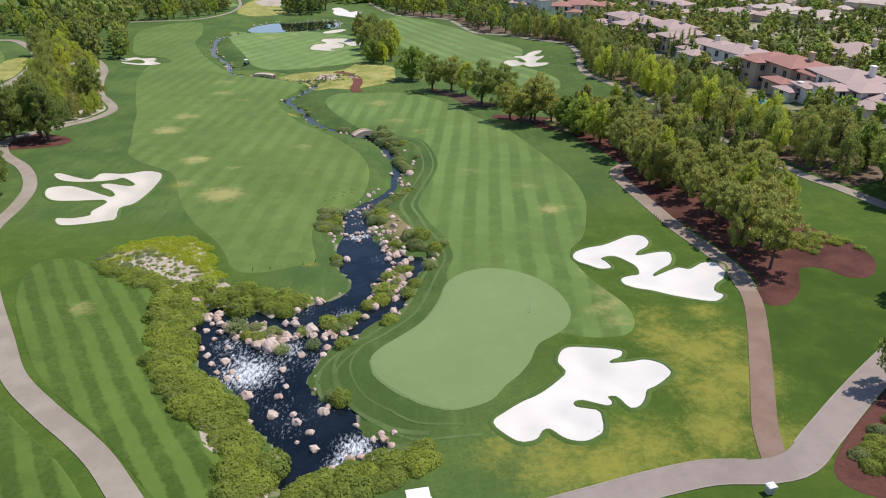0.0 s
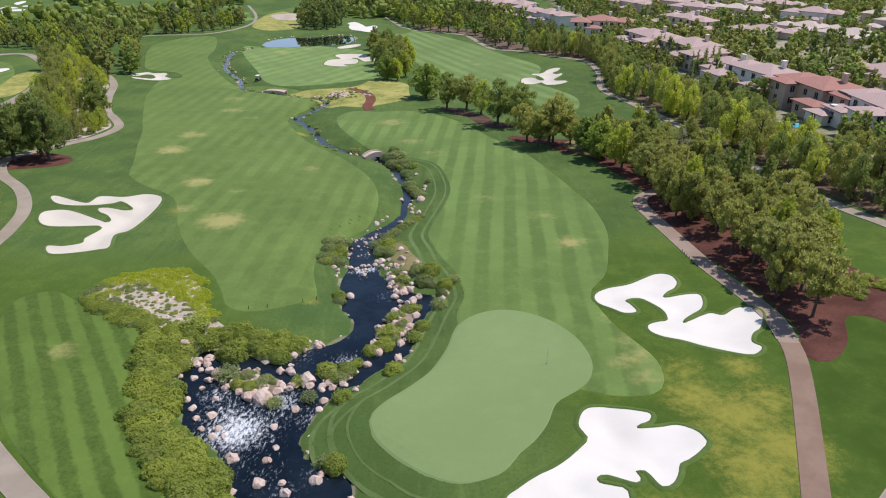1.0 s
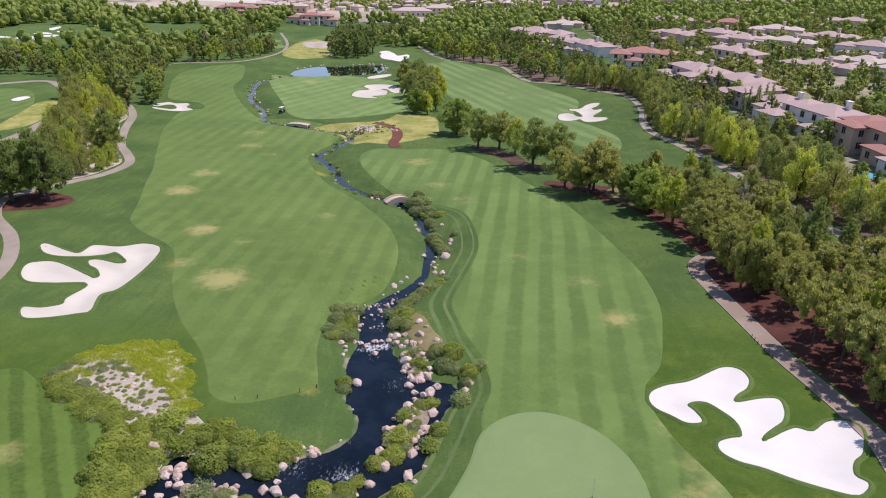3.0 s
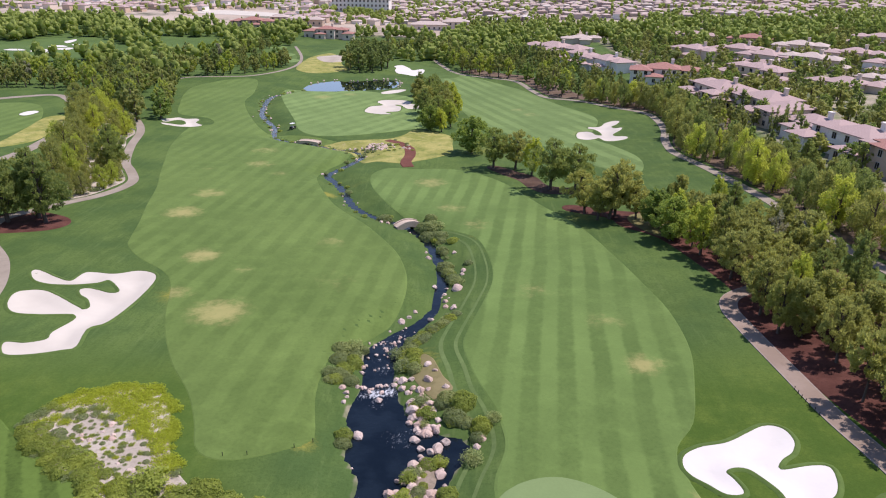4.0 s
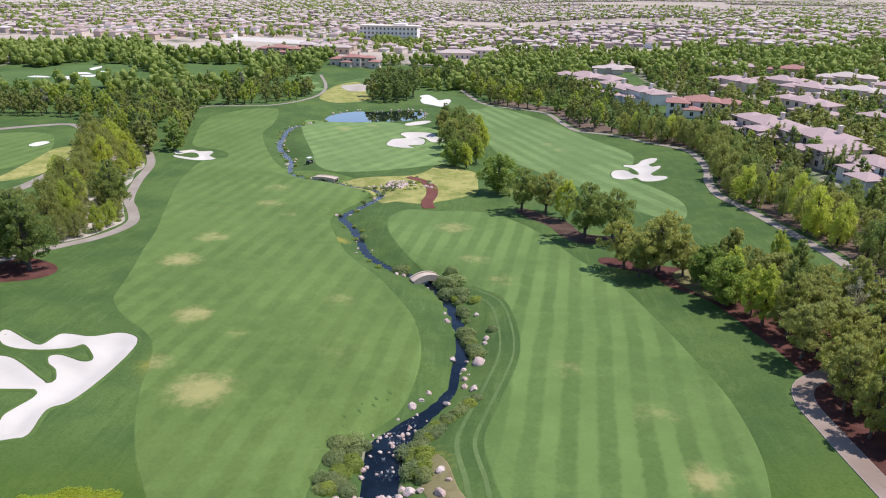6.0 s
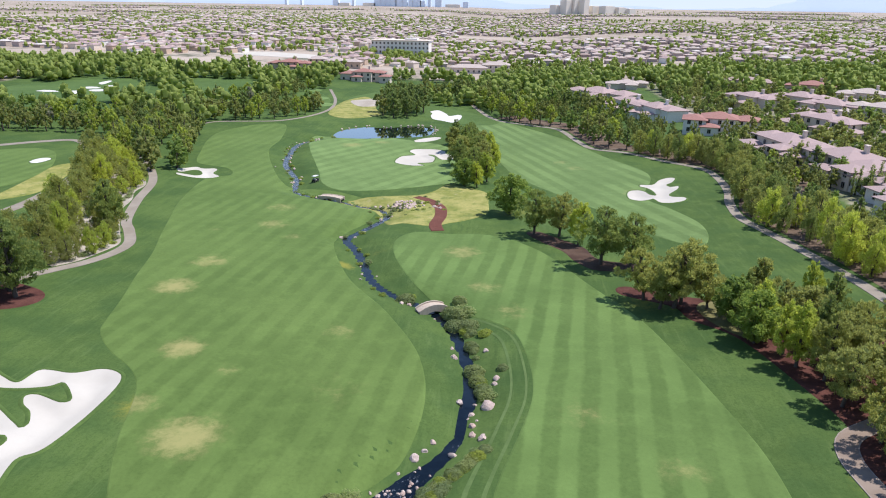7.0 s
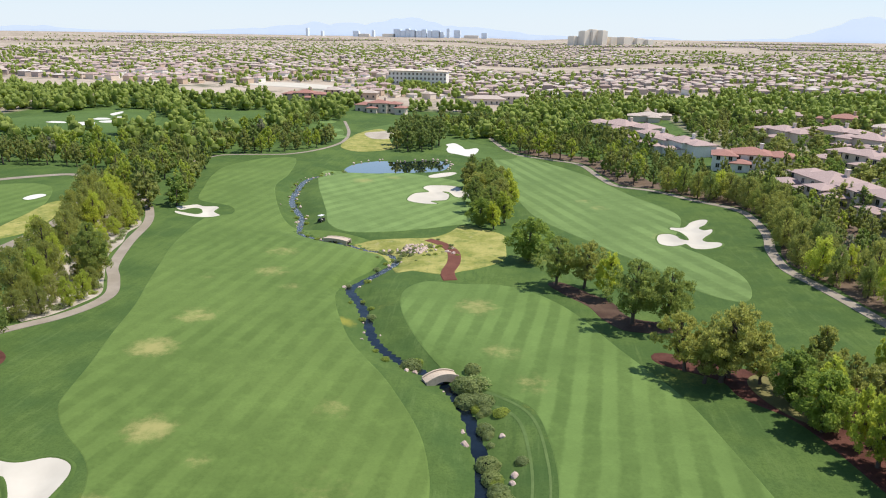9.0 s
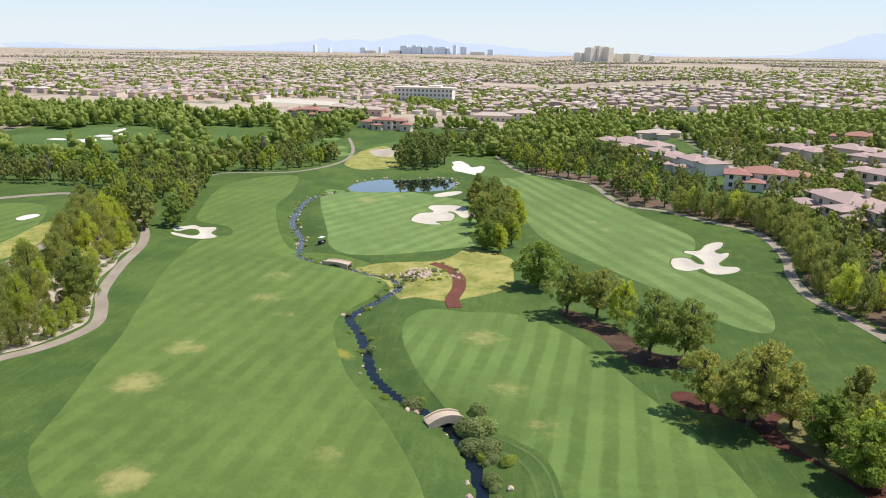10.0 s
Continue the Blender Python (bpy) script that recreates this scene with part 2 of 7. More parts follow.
MAT_BARK = plain("rough_bark", (0.105, 0.082, 0.066), 0.95, 0.1, vary=0.3, scale=6)
MAT_WALL = [plain("beige_stucco", (0.70, 0.575, 0.46), 0.9), plain("white_stucco", (0.80, 0.735, 0.65), 0.9), plain("tan_stucco", (0.55, 0.405, 0.29), 0.9)]


def roofing(name, a, b):
    n = Nodes(name, 0.85, 0.2)
    c = n.mix(n.noise(0.8, 5, 0.7), a, b)
    c = n.mix(n.math("MULTIPLY", n.rand(), 0.35), c, tuple(v * 0.75 for v in b))
    wave = n.t.nodes.new("ShaderNodeTexWave")
    wave.bands_direction = "Z"
    n.put(wave.inputs["Scale"], 2.6)
    n.put(wave.inputs["Vector"], n.pos)
    n.bump(wave.outputs["Fac"], 0.5, 0.08)
    return n.color(c)


MAT_ROOF = [roofing("pale_pink_roof_tiles", (0.355, 0.25, 0.222), (0.44, 0.325, 0.292)), roofing("red_clay_roof_tiles", (0.29, 0.135, 0.105), (0.37, 0.195, 0.155)),
            roofing("tan_roof_tiles", (0.42, 0.335, 0.28), (0.50, 0.415, 0.355))]
MAT_TINT = plain("bronze_tinted_glass", (0.13, 0.105, 0.085), 0.3, 0.5, vary=0.1)
MAT_GLASS = plain("dark_window_glass", (0.016, 0.019, 0.022), 0.12, 0.6, vary=0.05)
MAT_FRAME = plain("pale_window_frame", (0.452, 0.421, 0.374))
MAT_WHITE = plain("white_paint", (0.624, 0.616, 0.601), 0.5, vary=0.05)
MAT_BLACK = plain("black_rubber", (0.016, 0.016, 0.016), 0.8)
MAT_STEEL = plain("grey_steel", (0.273, 0.273, 0.281), 0.4, 0.5, 0.8)
MAT_BLUE = plain("clear_blue_pool_water", (0.078, 0.406, 0.530), 0.08, 0.5, vary=0.1)
MAT_BRIDGE = plain("pale_bridge_stone", (0.47, 0.375, 0.285), 0.9, vary=0.3, scale=2.5)
# skyline haze is put into the towers' pale blue base colour
MAT_TOWER = plain("haze_pale_tower", (0.74, 0.80, 0.86), 0.7, vary=0.2, scale=0.05)
MAT_TAN_TOWER = plain("tan_tower_wall", (0.80, 0.72, 0.60), 0.8, vary=0.1, scale=0.05)
MAT_TAN_TOWER.node_tree.nodes["Principled BSDF"].inputs["Specular IOR Level"].default_value = 0.1


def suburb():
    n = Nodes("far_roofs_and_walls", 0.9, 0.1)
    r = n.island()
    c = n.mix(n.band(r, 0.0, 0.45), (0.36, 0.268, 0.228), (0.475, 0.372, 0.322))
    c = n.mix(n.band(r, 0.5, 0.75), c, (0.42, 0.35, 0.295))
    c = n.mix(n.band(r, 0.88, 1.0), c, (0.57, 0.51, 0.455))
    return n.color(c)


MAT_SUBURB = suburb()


def terrain():
    """Rough turf on the course, pale desert soil and streets beyond it."""
    n = Nodes("ground_turf_and_desert", 0.95, 0.1)
    big, mid, small = n.noise(0.03, 4), n.noise(0.3, 6, 0.7), n.noise(2.6, 6, 0.8)
    c = n.mix(n.band(big, 0.35, 0.68), (0.062, 0.101, 0.025), (0.092, 0.140, 0.035))
    c = n.mix(n.math("MULTIPLY", n.band(mid, 0.42, 0.72), 0.55), c, (0.110, 0.162, 0.042))
    patch = n.band(n.noise(0.11, 6, 0.6), 0.38, 0.66)
    c = n.mix(n.math("MULTIPLY", patch, 0.6), c, (0.043, 0.083, 0.024))
    c = n.mix(n.math("MULTIPLY", n.band(small, 0.42, 0.68), 0.48), c, (0.032, 0.058, 0.014))
    streak = n.node("ShaderNodeMapping")
    n.put(streak.inputs["Vector"], n.pos)
    streak.inputs["Rotation"].default_value = (0, 0, radians(12))
    streak.inputs["Scale"].default_value = (0.9, 0.09, 1)
    lines = n.noise(1.0, 5, 0.7, streak.outputs[0])
    c = n.mix(n.math("MULTIPLY", n.band(lines, 0.52, 0.72), 0.34), c, (0.125, 0.172, 0.055))
    c = n.mix(n.math("MULTIPLY", n.band(lines, 0.48, 0.30), 0.40), c, (0.040, 0.074, 0.020))
    lush = n.mix(n.band(n.noise(0.22, 6, 0.7), 0.38, 0.66), (0.050, 0.092, 0.011), (0.094, 0.136, 0.019))
    lush = n.mix(n.math("MULTIPLY", n.band(n.noise(3.4, 6, 0.8), 0.40, 0.66), 0.5), lush, (0.030, 0.060, 0.006))
    c = n.mix(n.math("MULTIPLY", n.band(n.attr("fresh"), 0.0, 1.0), 0.8), c, lush)
    c = n.mix(n.math("MULTIPLY", n.band(n.attr("fresh"), 1.0, 1.5), n.band(n.noise(0.18, 5, 0.65), 0.25, 0.6)), c, (0.038, 0.070, 0.009))
    dry = n.attr("dry")
    mask = n.band(n.math("ADD", dry, n.math("MULTIPLY", n.math("SUBTRACT", n.noise(0.9, 8, 0.85), 0.5), 2.2)), 0.1, 1.0)
    mask = n.math("MULTIPLY", mask, n.band(dry, 0.02, 0.35))
    c = n.mix(n.math("MULTIPLY", mask, 0.88), c, (0.225, 0.212, 0.040))
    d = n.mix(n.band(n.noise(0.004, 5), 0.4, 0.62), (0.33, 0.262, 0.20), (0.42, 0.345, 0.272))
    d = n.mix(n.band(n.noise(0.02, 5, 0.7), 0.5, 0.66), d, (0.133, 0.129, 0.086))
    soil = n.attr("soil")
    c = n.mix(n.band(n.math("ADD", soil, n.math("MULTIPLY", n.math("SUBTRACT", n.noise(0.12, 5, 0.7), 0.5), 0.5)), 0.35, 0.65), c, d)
    n.bump(n.noise(6.0, 3, 0.7), 0.35, 0.07)
    return n.color(c)


MAT_GROUND = terrain()


# ---- plan: outlines in metres ----
BUNKER_F = [
    (15.5,64.2), (16.4,65.7), (17.8,66.1), (21.3,65.3), (22.7,64.6), (22.2,63.5), (21.3,63.1), (20.8,62.5), (22.9,62.5), (24.6,62.7), (26.0,61.9),
    (26.5,60.6), (26.3,59.6), (24.1,57.8), (23.1,57.3), (22.4,55.9), (21.6,54.9), (20.6,54.6), (20.0,56.1), (19.7,56.6), (18.9,56.6), (19.1,55.8),
    (18.5,55.2), (16.3,56.3), (15.4,56.1), (15.4,55.4), (16.7,54.9), (17.5,54.3), (17.1,51.7), (16.2,50.8), (15.1,50.3), (13.9,50.5), (13.1,51.1),
    (12.2,52.3), (11.5,52.1), (11.0,51.3), (10.3,50.8), (8.9,50.9), (7.2,53.1), (7.2,54.2), (8.3,55.2), (10.3,56.7), (12.5,58.0), (15.5,60.9),
    (15.6,62.0), (15.3,63.1),
]
BUNKER_R = [
    (23.1,89.5), (23.8,91.2), (25.9,92.5), (28.8,93.3), (33.2,96.0), (35.1,95.5), (35.4,93.4), (34.4,91.5), (32.9,90.3), (32.2,88.9), (35.4,89.5),
    (36.9,89.2), (36.7,87.4), (35.7,85.4), (34.1,84.1), (32.7,82.9), (32.3,82.0), (35.1,83.6), (36.5,84.1), (37.8,83.5), (39.9,85.0), (41.8,85.1),
    (42.7,83.6), (40.9,80.1), (39.4,78.8), (38.4,76.9), (39.0,75.8), (38.2,74.7), (36.7,74.3), (33.0,76.3), (30.8,78.0), (28.8,79.1), (27.7,80.5),
    (27.9,82.0), (29.4,82.7), (30.6,83.0), (30.9,85.4), (30.0,87.6), (29.1,88.9), (27.9,89.1), (26.9,88.5), (27.3,87.4), (27.5,85.5), (25.9,85.3),
    (24.7,86.6), (23.5,87.9),
]
BUNKER_L = [
    (-69.6,134.0), (-68.7,134.7), (-64.5,132.3), (-61.5,131.2), (-60.8,134.8), (-56.3,134.7), (-53.0,136.4), (-50.2,135.7), (-48.8,133.6),
    (-48.2,129.6), (-48.1,124.6), (-48.4,119.9), (-49.0,117.3), (-50.4,115.5), (-49.3,110.6), (-50.5,109.6), (-53.7,108.2), (-56.7,107.8),
    (-58.3,109.2), (-58.9,111.0), (-56.4,111.0), (-54.2,112.3), (-54.6,114.2), (-53.7,118.1), (-54.4,119.5), (-55.4,119.7), (-59.6,119.2),
    (-63.3,119.5), (-65.9,122.1), (-67.1,125.5), (-66.0,126.9), (-62.7,126.9), (-55.7,122.4), (-54.2,121.4), (-53.7,122.3), (-55.3,124.8),
    (-57.3,126.4), (-58.3,128.1), (-57.0,128.7), (-53.1,127.4), (-52.3,128.5), (-55.6,132.0), (-57.0,130.8), (-60.3,129.7), (-64.1,129.6),
    (-67.2,130.9),
]
BUNKER_S = [
    (-102.6,260.7), (-100.6,262.5), (-98.3,264.9), (-95.3,263.5), (-92.1,264.7), (-90.5,262.8), (-89.8,258.3), (-86.5,254.9), (-87.5,252.3),
    (-90.1,251.0), (-93.5,251.1), (-98.4,252.9), (-100.3,255.4), (-97.1,254.7), (-93.3,253.8), (-92.4,256.0), (-94.6,259.9), (-97.2,260.3),
    (-99.0,257.2), (-100.7,257.6),
]
BUNKER_T = [
    (36.0,253.7), (37.2,256.7), (39.7,257.5), (41.2,255.7), (41.9,252.1), (43.5,251.0), (43.8,254.6), (43.0,259.5), (41.1,262.2), (41.6,264.6),
    (44.0,264.3), (45.7,265.5), (48.4,271.0), (51.7,274.1), (53.5,273.2), (51.4,267.6), (49.1,264.3), (49.7,261.6), (52.1,262.4), (51.0,258.5),
    (47.4,252.2), (47.6,249.4), (50.6,248.7), (50.8,246.4), (48.8,243.7), (45.3,242.0), (43.0,242.9), (42.1,246.9), (40.5,245.8), (38.1,244.7),
    (35.8,246.6), (35.5,250.1),
]
BUNKER_M = [
    (-38.2, 292.1), (-37.8, 303.0), (-33.3, 307.2), (-36.2, 313.5), (-34.5, 318.6), (-26.9, 319.9), (-22.8, 316.3), (-22.2, 312.0), (-17.4, 307.6), (-17.1, 302.8), (-22.3, 300.2), (-26.0, 307.8), (-28.5, 308.2), (-25.6, 304.1), (-25.6, 295.2), (-30.2, 292.3), (-27.7, 289.0), (-32.4, 288.1),
]
BUNKER_M2 = [
    (-37.6,337.8), (-34.6,343.4), (-29.4,347.3), (-27.4,345.4), (-29.6,338.9), (-33.4,334.4), (-36.5,333.5),
]
BUNKER_N = [
    (-40.7,420.5), (-36.9,425.6), (-32.2,416.1), (-29.5,408.3), (-25.2,413.0), (-23.2,408.4), (-23.8,395.1), (-26.3,388.1), (-32.0,392.7),
    (-36.4,396.1), (-38.8,405.3), (-39.0,413.9),
]
BUNKER_U = [
    (-147.0,254.0), (-147.5,258.5), (-145.7,260.8), (-143.6,259.3), (-143.6,254.6), (-144.7,252.7),
]
BUNKER_V = [
    (-233.2,401.4), (-232.8,408.6), (-226.8,411.3), (-220.9,400.2), (-228.0,399.2),
]
BUNKER_W = [
    (-238.5,444.6), (-238.7,456.0), (-235.3,451.8), (-233.1,438.8),
]
GREEN = [
    (-5.0,65.4), (-4.8,66.5), (-3.6,68.4), (-1.0,71.1), (1.4,74.2), (3.4,79.1), (4.4,83.0), (5.7,85.4), (8.2,87.1), (11.1,87.5), (14.1,86.2),
    (16.7,83.6), (18.6,79.7), (19.2,75.8), (18.9,73.0), (17.7,70.4), (15.6,68.7), (13.7,67.1), (12.2,63.8), (10.5,61.3), (9.1,59.9), (7.4,57.6),
    (5.6,56.6), (3.3,56.2), (1.1,57.2), (-1.1,58.9), (-2.9,61.0), (-4.4,63.2),
]
FAIRWAY_FAR = [
    (-64.7,284.5), (-73.6,308.8), (-80.0,334.1), (-71.8,341.3), (-54.1,344.4), (-39.3,337.3), (-22.7,325.1), (-13.9,290.1), (-13.9,268.3),
    (-21.1,260.5), (-35.1,251.4), (-46.6,248.5), (-54.1,255.4), (-59.5,270.7),
]
FAIRWAY_RR = [
    (-9.8,392.1), (4.2,372.5), (19.1,342.5), (29.9,307.8), (39.6,280.4), (38.4,250.1), (44.3,236.0), (48.1,222.0), (47.1,210.0), (43.2,203.8),
    (35.3,212.6), (30.3,226.9), (21.3,244.1), (10.3,278.6), (-2.4,340.1),
]
POND = [
    (-74.8, 344.6), (-73.5, 358.4), (-64.8, 367.7), (-56.4, 367.2), (-39.0, 374.4), (-32.0, 366.4), (-33.0, 350.8), (-40.5, 344.9), (-51.4, 341.2), (-61.9, 338.6), (-70.6, 338.8),
]
REDPATH = [
    (-24.2,244.4), (-20.1,241.0), (-16.5,234.4), (-15.3,225.7), (-15.8,217.5), (-14.6,212.2),
]
DRY = [
    (-44.6, 238.9), (-40.1, 241.3), (-35.8, 242.5), (-29.4, 244.8), (-23.5, 246.9), (-19.6, 253.2), (-16.9, 261.3), (-12.5, 259.9), (-4.7, 252.5), (-3.8, 241.1), (-3.8, 229.5), (-8.8, 222.3), (-12.9, 219.1), (-16.5, 216.2), (-24.1, 217.7), (-26.8, 216.4), (-29.4, 222.9), (-33.4, 230.1), (-38.6, 234.3),
]
BED_L = [
    (-45.9,93.0), (-45.2,96.5), (-42.6,100.6), (-35.4,102.5), (-30.8,98.0), (-26.0,88.1), (-17.3,82.5), (-14.3,82.3), (-18.0,77.9), (-23.9,79.1),
    (-26.9,77.1), (-26.4,71.7), (-24.2,65.7), (-19.8,61.3), (-17.1,56.4), (-13.6,52.1), (-12.6,49.0), (-12.7,45.5), (-16.3,45.8), (-17.5,50.1),
    (-19.9,54.9), (-24.8,58.7), (-29.1,66.0), (-31.5,73.3), (-34.1,83.5), (-39.8,87.0),
]
BED_B = [
    (-11.6,45.5), (-9.0,47.4), (-5.2,48.8), (-2.2,50.4), (-0.2,51.0), (1.1,49.8), (-0.2,48.1), (-4.1,46.3), (-6.4,45.1),
]
STREAM_LEFT = [
    (-13.0,47.0), (-13.2,49.0), (-13.1,51.2), (-13.9,52.8), (-15.0,54.9), (-16.7,56.2), (-17.7,58.5), (-18.8,60.9), (-20.1,63.0), (-22.0,64.7),
    (-24.4,67.0), (-26.2,71.2), (-27.6,75.1), (-27.5,78.6), (-26.8,81.5), (-25.2,82.5), (-22.6,82.0), (-20.1,80.6), (-16.9,78.6), (-14.0,81.9),
    (-10.8,83.2), (-8.9,86.7), (-9.7,89.5), (-11.2,92.4), (-11.3,96.4), (-12.1,99.6), (-11.5,104.0), (-11.6,108.9), (-12.3,114.4), (-9.4,119.4),
    (-5.9,123.9), (-4.0,128.6),
]
STREAM_RIGHT = [
    (-1.8,132.5), (-2.7,125.2), (-5.0,120.1), (-6.9,115.1), (-7.2,109.8), (-6.0,103.6), (-4.1,98.9), (-2.1,97.0), (2.2,95.1), (2.3,92.1), (0.7,88.5),
    (-0.2,83.4), (-1.3,79.6), (-3.1,77.5), (-5.2,75.6), (-6.5,73.6), (-8.5,72.5), (-10.2,69.5), (-11.2,66.7), (-11.5,63.4), (-9.3,60.3), (-7.0,59.6),
    (-5.7,57.2), (-5.3,55.0), (-2.8,53.9), (-2.3,51.9), (-4.4,51.7), (-7.4,50.4), (-10.7,48.8), (-11.9,46.9),
]
ROCKS_POND = [
    (-18.0,61.9,0.75), (-14.6,61.6,0.53), (-14.1,63.4,0.42), (-24.2,70.1,0.52), (-25.3,71.7,0.47), (-23.3,68.3,0.46), (-24.3,73.8,0.42),
    (-25.7,75.8,0.51), (-22.3,71.8,0.38), (-21.8,68.8,0.64), (-19.7,65.3,0.35), (-22.3,66.6,0.39), (-20.9,65.4,0.52), (-20.6,66.6,0.44),
    (-15.0,66.6,0.48), (-13.2,69.5,0.57), (-11.1,64.8,0.37), (-10.7,65.9,0.38), (-10.8,62.4,0.41), (-10.5,71.0,0.54), (-10.7,69.3,0.53),
    (-14.7,58.5,0.72), (-12.7,58.5,0.4), (-12.1,57.2,0.62), (-10.6,55.5,0.46), (-11.7,54.1,0.27), (-9.9,53.0,0.62), (-16.9,57.5,0.44),
    (-9.6,58.6,0.71), (-9.2,59.5,0.4), (-6.1,56.2,0.38),
]
ROCKS_ISLANDS = [
    (-6.4,51.1,0.55), (-5.4,51.2,0.46), (-4.3,51.0,0.4), (-4.4,53.8,0.44), (-3.4,53.8,0.52), (-2.7,52.8,0.44), (-2.4,54.5,0.38), (-18.6,75.4,0.57),
    (-20.0,75.8,0.58), (-21.6,73.7,0.54), (-17.4,80.5,0.7), (-15.2,80.2,0.56), (-15.0,76.6,0.68), (-15.2,77.9,0.39), (-14.3,81.4,0.56),
    (-16.2,76.7,0.58), (-28.6,82.0,1.05), (-28.3,77.5,0.8), (-25.4,77.3,0.4), (-24.3,77.2,0.6), (-18.9,77.3,0.32), (-20.0,81.8,0.37), (-5.2,80.2,0.6),
    (-6.3,77.7,0.54), (-7.1,72.3,0.46), (-12.9,74.6,1.13), (-17.2,71.7,1.11), (-2.6,79.5,0.36), (-4.0,81.8,0.3), (-13.3,51.9,0.32), (-18.7,71.8,0.84),
]
ROCKS_FALLS = [
    (-9.9,95.6,0.64), (-13.2,104.5,0.47), (-12.5,103.6,0.46), (-12.5,101.7,0.36), (-6.0,106.5,0.66), (-5.9,104.9,0.56), (-4.9,106.6,0.47),
    (-4.6,104.7,0.46), (-5.2,103.9,0.46), (-4.6,101.5,0.57), (-4.2,100.3,0.88), (-3.6,102.3,0.5), (-3.0,101.0,0.44), (-2.2,99.3,0.35),
    (-4.5,98.1,0.38), (-2.4,96.8,0.51), (-1.6,97.1,0.51), (-3.7,94.9,0.58), (-2.9,93.4,0.46), (-1.2,93.5,0.74), (-0.3,94.7,0.58), (-1.8,93.0,0.49),
    (-3.3,96.2,0.37), (3.6,94.9,0.58), (3.1,93.7,0.49),
]
ROCKS_BANKS = [
    (-3.0,109.2,0.58), (-2.0,107.6,0.38), (-2.7,105.7,0.66), (-0.6,103.8,0.46), (-7.7,122.9,0.66), (-6.0,126.2,0.46), (-6.8,124.4,0.4),
    (-3.4,124.2,0.56), (0.2,134.8,1.1), (1.1,142.0,0.57), (-0.3,127.2,0.64), (-1.5,128.2,0.51), (-1.6,130.3,0.52), (-1.9,133.2,0.44),
    (-0.7,150.8,0.5), (0.8,140.6,0.46), (-9.9,104.4,0.41), (-8.5,102.7,0.51), (-8.4,104.3,0.37), (-10.2,113.5,0.32), (-9.0,114.8,0.33),
    (-8.2,116.9,0.34), (-7.6,117.4,0.3), (-7.5,118.7,0.26), (-11.5,110.0,0.36), (-5.4,148.8,0.6), (-3.6,136.1,0.5), (-16.5,169.0,0.51),
    (-15.1,168.7,0.44),
]
SHRUBS_ISLANDS = [
    (-22.5,80.6,1.86), (-22.0,75.9,1.38), (-17.1,82.8,1.25), (-19.1,83.0,1.04), (-14.6,82.6,0.82), (-13.6,74.5,0.95), (-10.8,76.6,1.16),
    (-8.5,76.4,1.16), (-8.4,70.6,1.09), (-12.1,71.2,0.92), (-6.0,80.6,1.0), (-4.1,84.4,1.46), (-4.4,81.8,1.22), (-3.1,75.5,1.14), (-8.0,60.3,1.14),
    (-8.8,60.7,0.82), (-25.9,82.5,1.48), (-28.2,85.3,1.74), (-22.4,84.9,1.28), (-0.8,83.2,1.02), (0.3,85.9,1.05), (-7.4,77.9,0.78), (-15.6,70.5,0.92),
]
SHRUBS_BANKS = [
    (-14.9,113.4,1.24), (-13.4,114.3,1.25), (-14.7,110.3,1.2), (-12.8,110.4,1.2), (-13.6,106.8,0.96), (-14.5,105.3,0.76), (-12.4,106.1,0.96),
    (-12.2,114.4,0.83), (-7.1,113.0,1.22), (-5.0,112.3,1.2), (-6.3,109.3,1.17), (-4.7,108.6,1.06), (-4.3,118.2,0.96), (-3.1,119.5,0.97),
    (-1.8,121.0,0.87), (-0.6,122.9,0.89), (-5.8,116.4,0.94), (-0.2,101.0,1.25), (1.5,100.5,1.42), (0.6,98.4,1.22), (-0.9,100.4,0.88), (3.7,96.6,1.19),
    (4.9,97.5,0.86), (3.2,95.1,0.84), (-11.4,95.2,1.02), (-11.3,93.9,0.84), (2.5,91.2,1.12), (-1.9,90.6,0.96), (-0.7,91.1,0.8),
]
SHRUBS_BRIDGE = [
    (-7.0,164.5,1.71), (-5.1,163.7,1.85), (-6.1,160.0,1.66), (-3.6,159.2,1.5), (-3.0,152.5,1.14), (-2.1,144.4,1.47), (-1.5,141.6,1.18),
    (-0.6,139.0,1.15), (-0.1,137.2,1.26), (-16.1,170.9,1.64), (1.9,144.5,0.8), (-1.1,156.2,1.02), (-6.0,168.5,1.27), (1.4,99.9,1.06),
]
FAIRWAY_R = [
    (28.3, 103.3), (26.1, 96.6), (22.9, 91.2), (23.6, 83.2), (25.2, 78.1), (26.3, 74.2), (25.8, 70.1), (24.0, 68.0), (20.5, 67.9), (17.6, 69.0),
    (14.0, 71.0), (9.0, 74.0), (6.6, 79.0), (5.2, 83.6), (5.0, 87.3), (6.3, 92.9), (5.6, 98.3), (4.2, 102.6), (2.8, 107.2), (1.5, 113.7), (2.1, 118.7), (4.3, 127.6), (6.0, 136.3),
    (5.8, 145.5), (3.6, 156.3), (-1.5, 161.6), (-8.2, 167.1), (-14.8, 176.7), (-19.9, 187.8), (-22.9, 198.6), (-22.6, 206.0), (-19.0, 210.6),
]
FAIRWAY_R += [(-11.8, 209.8), (-4.7, 210.4), (2.3, 207.2), (10.2, 196.5), (17.4, 178.5), (24.0, 162.5), (27.6, 146.2), (29.8, 133.5), (31.0, 124.0), (30.6, 113.0)]
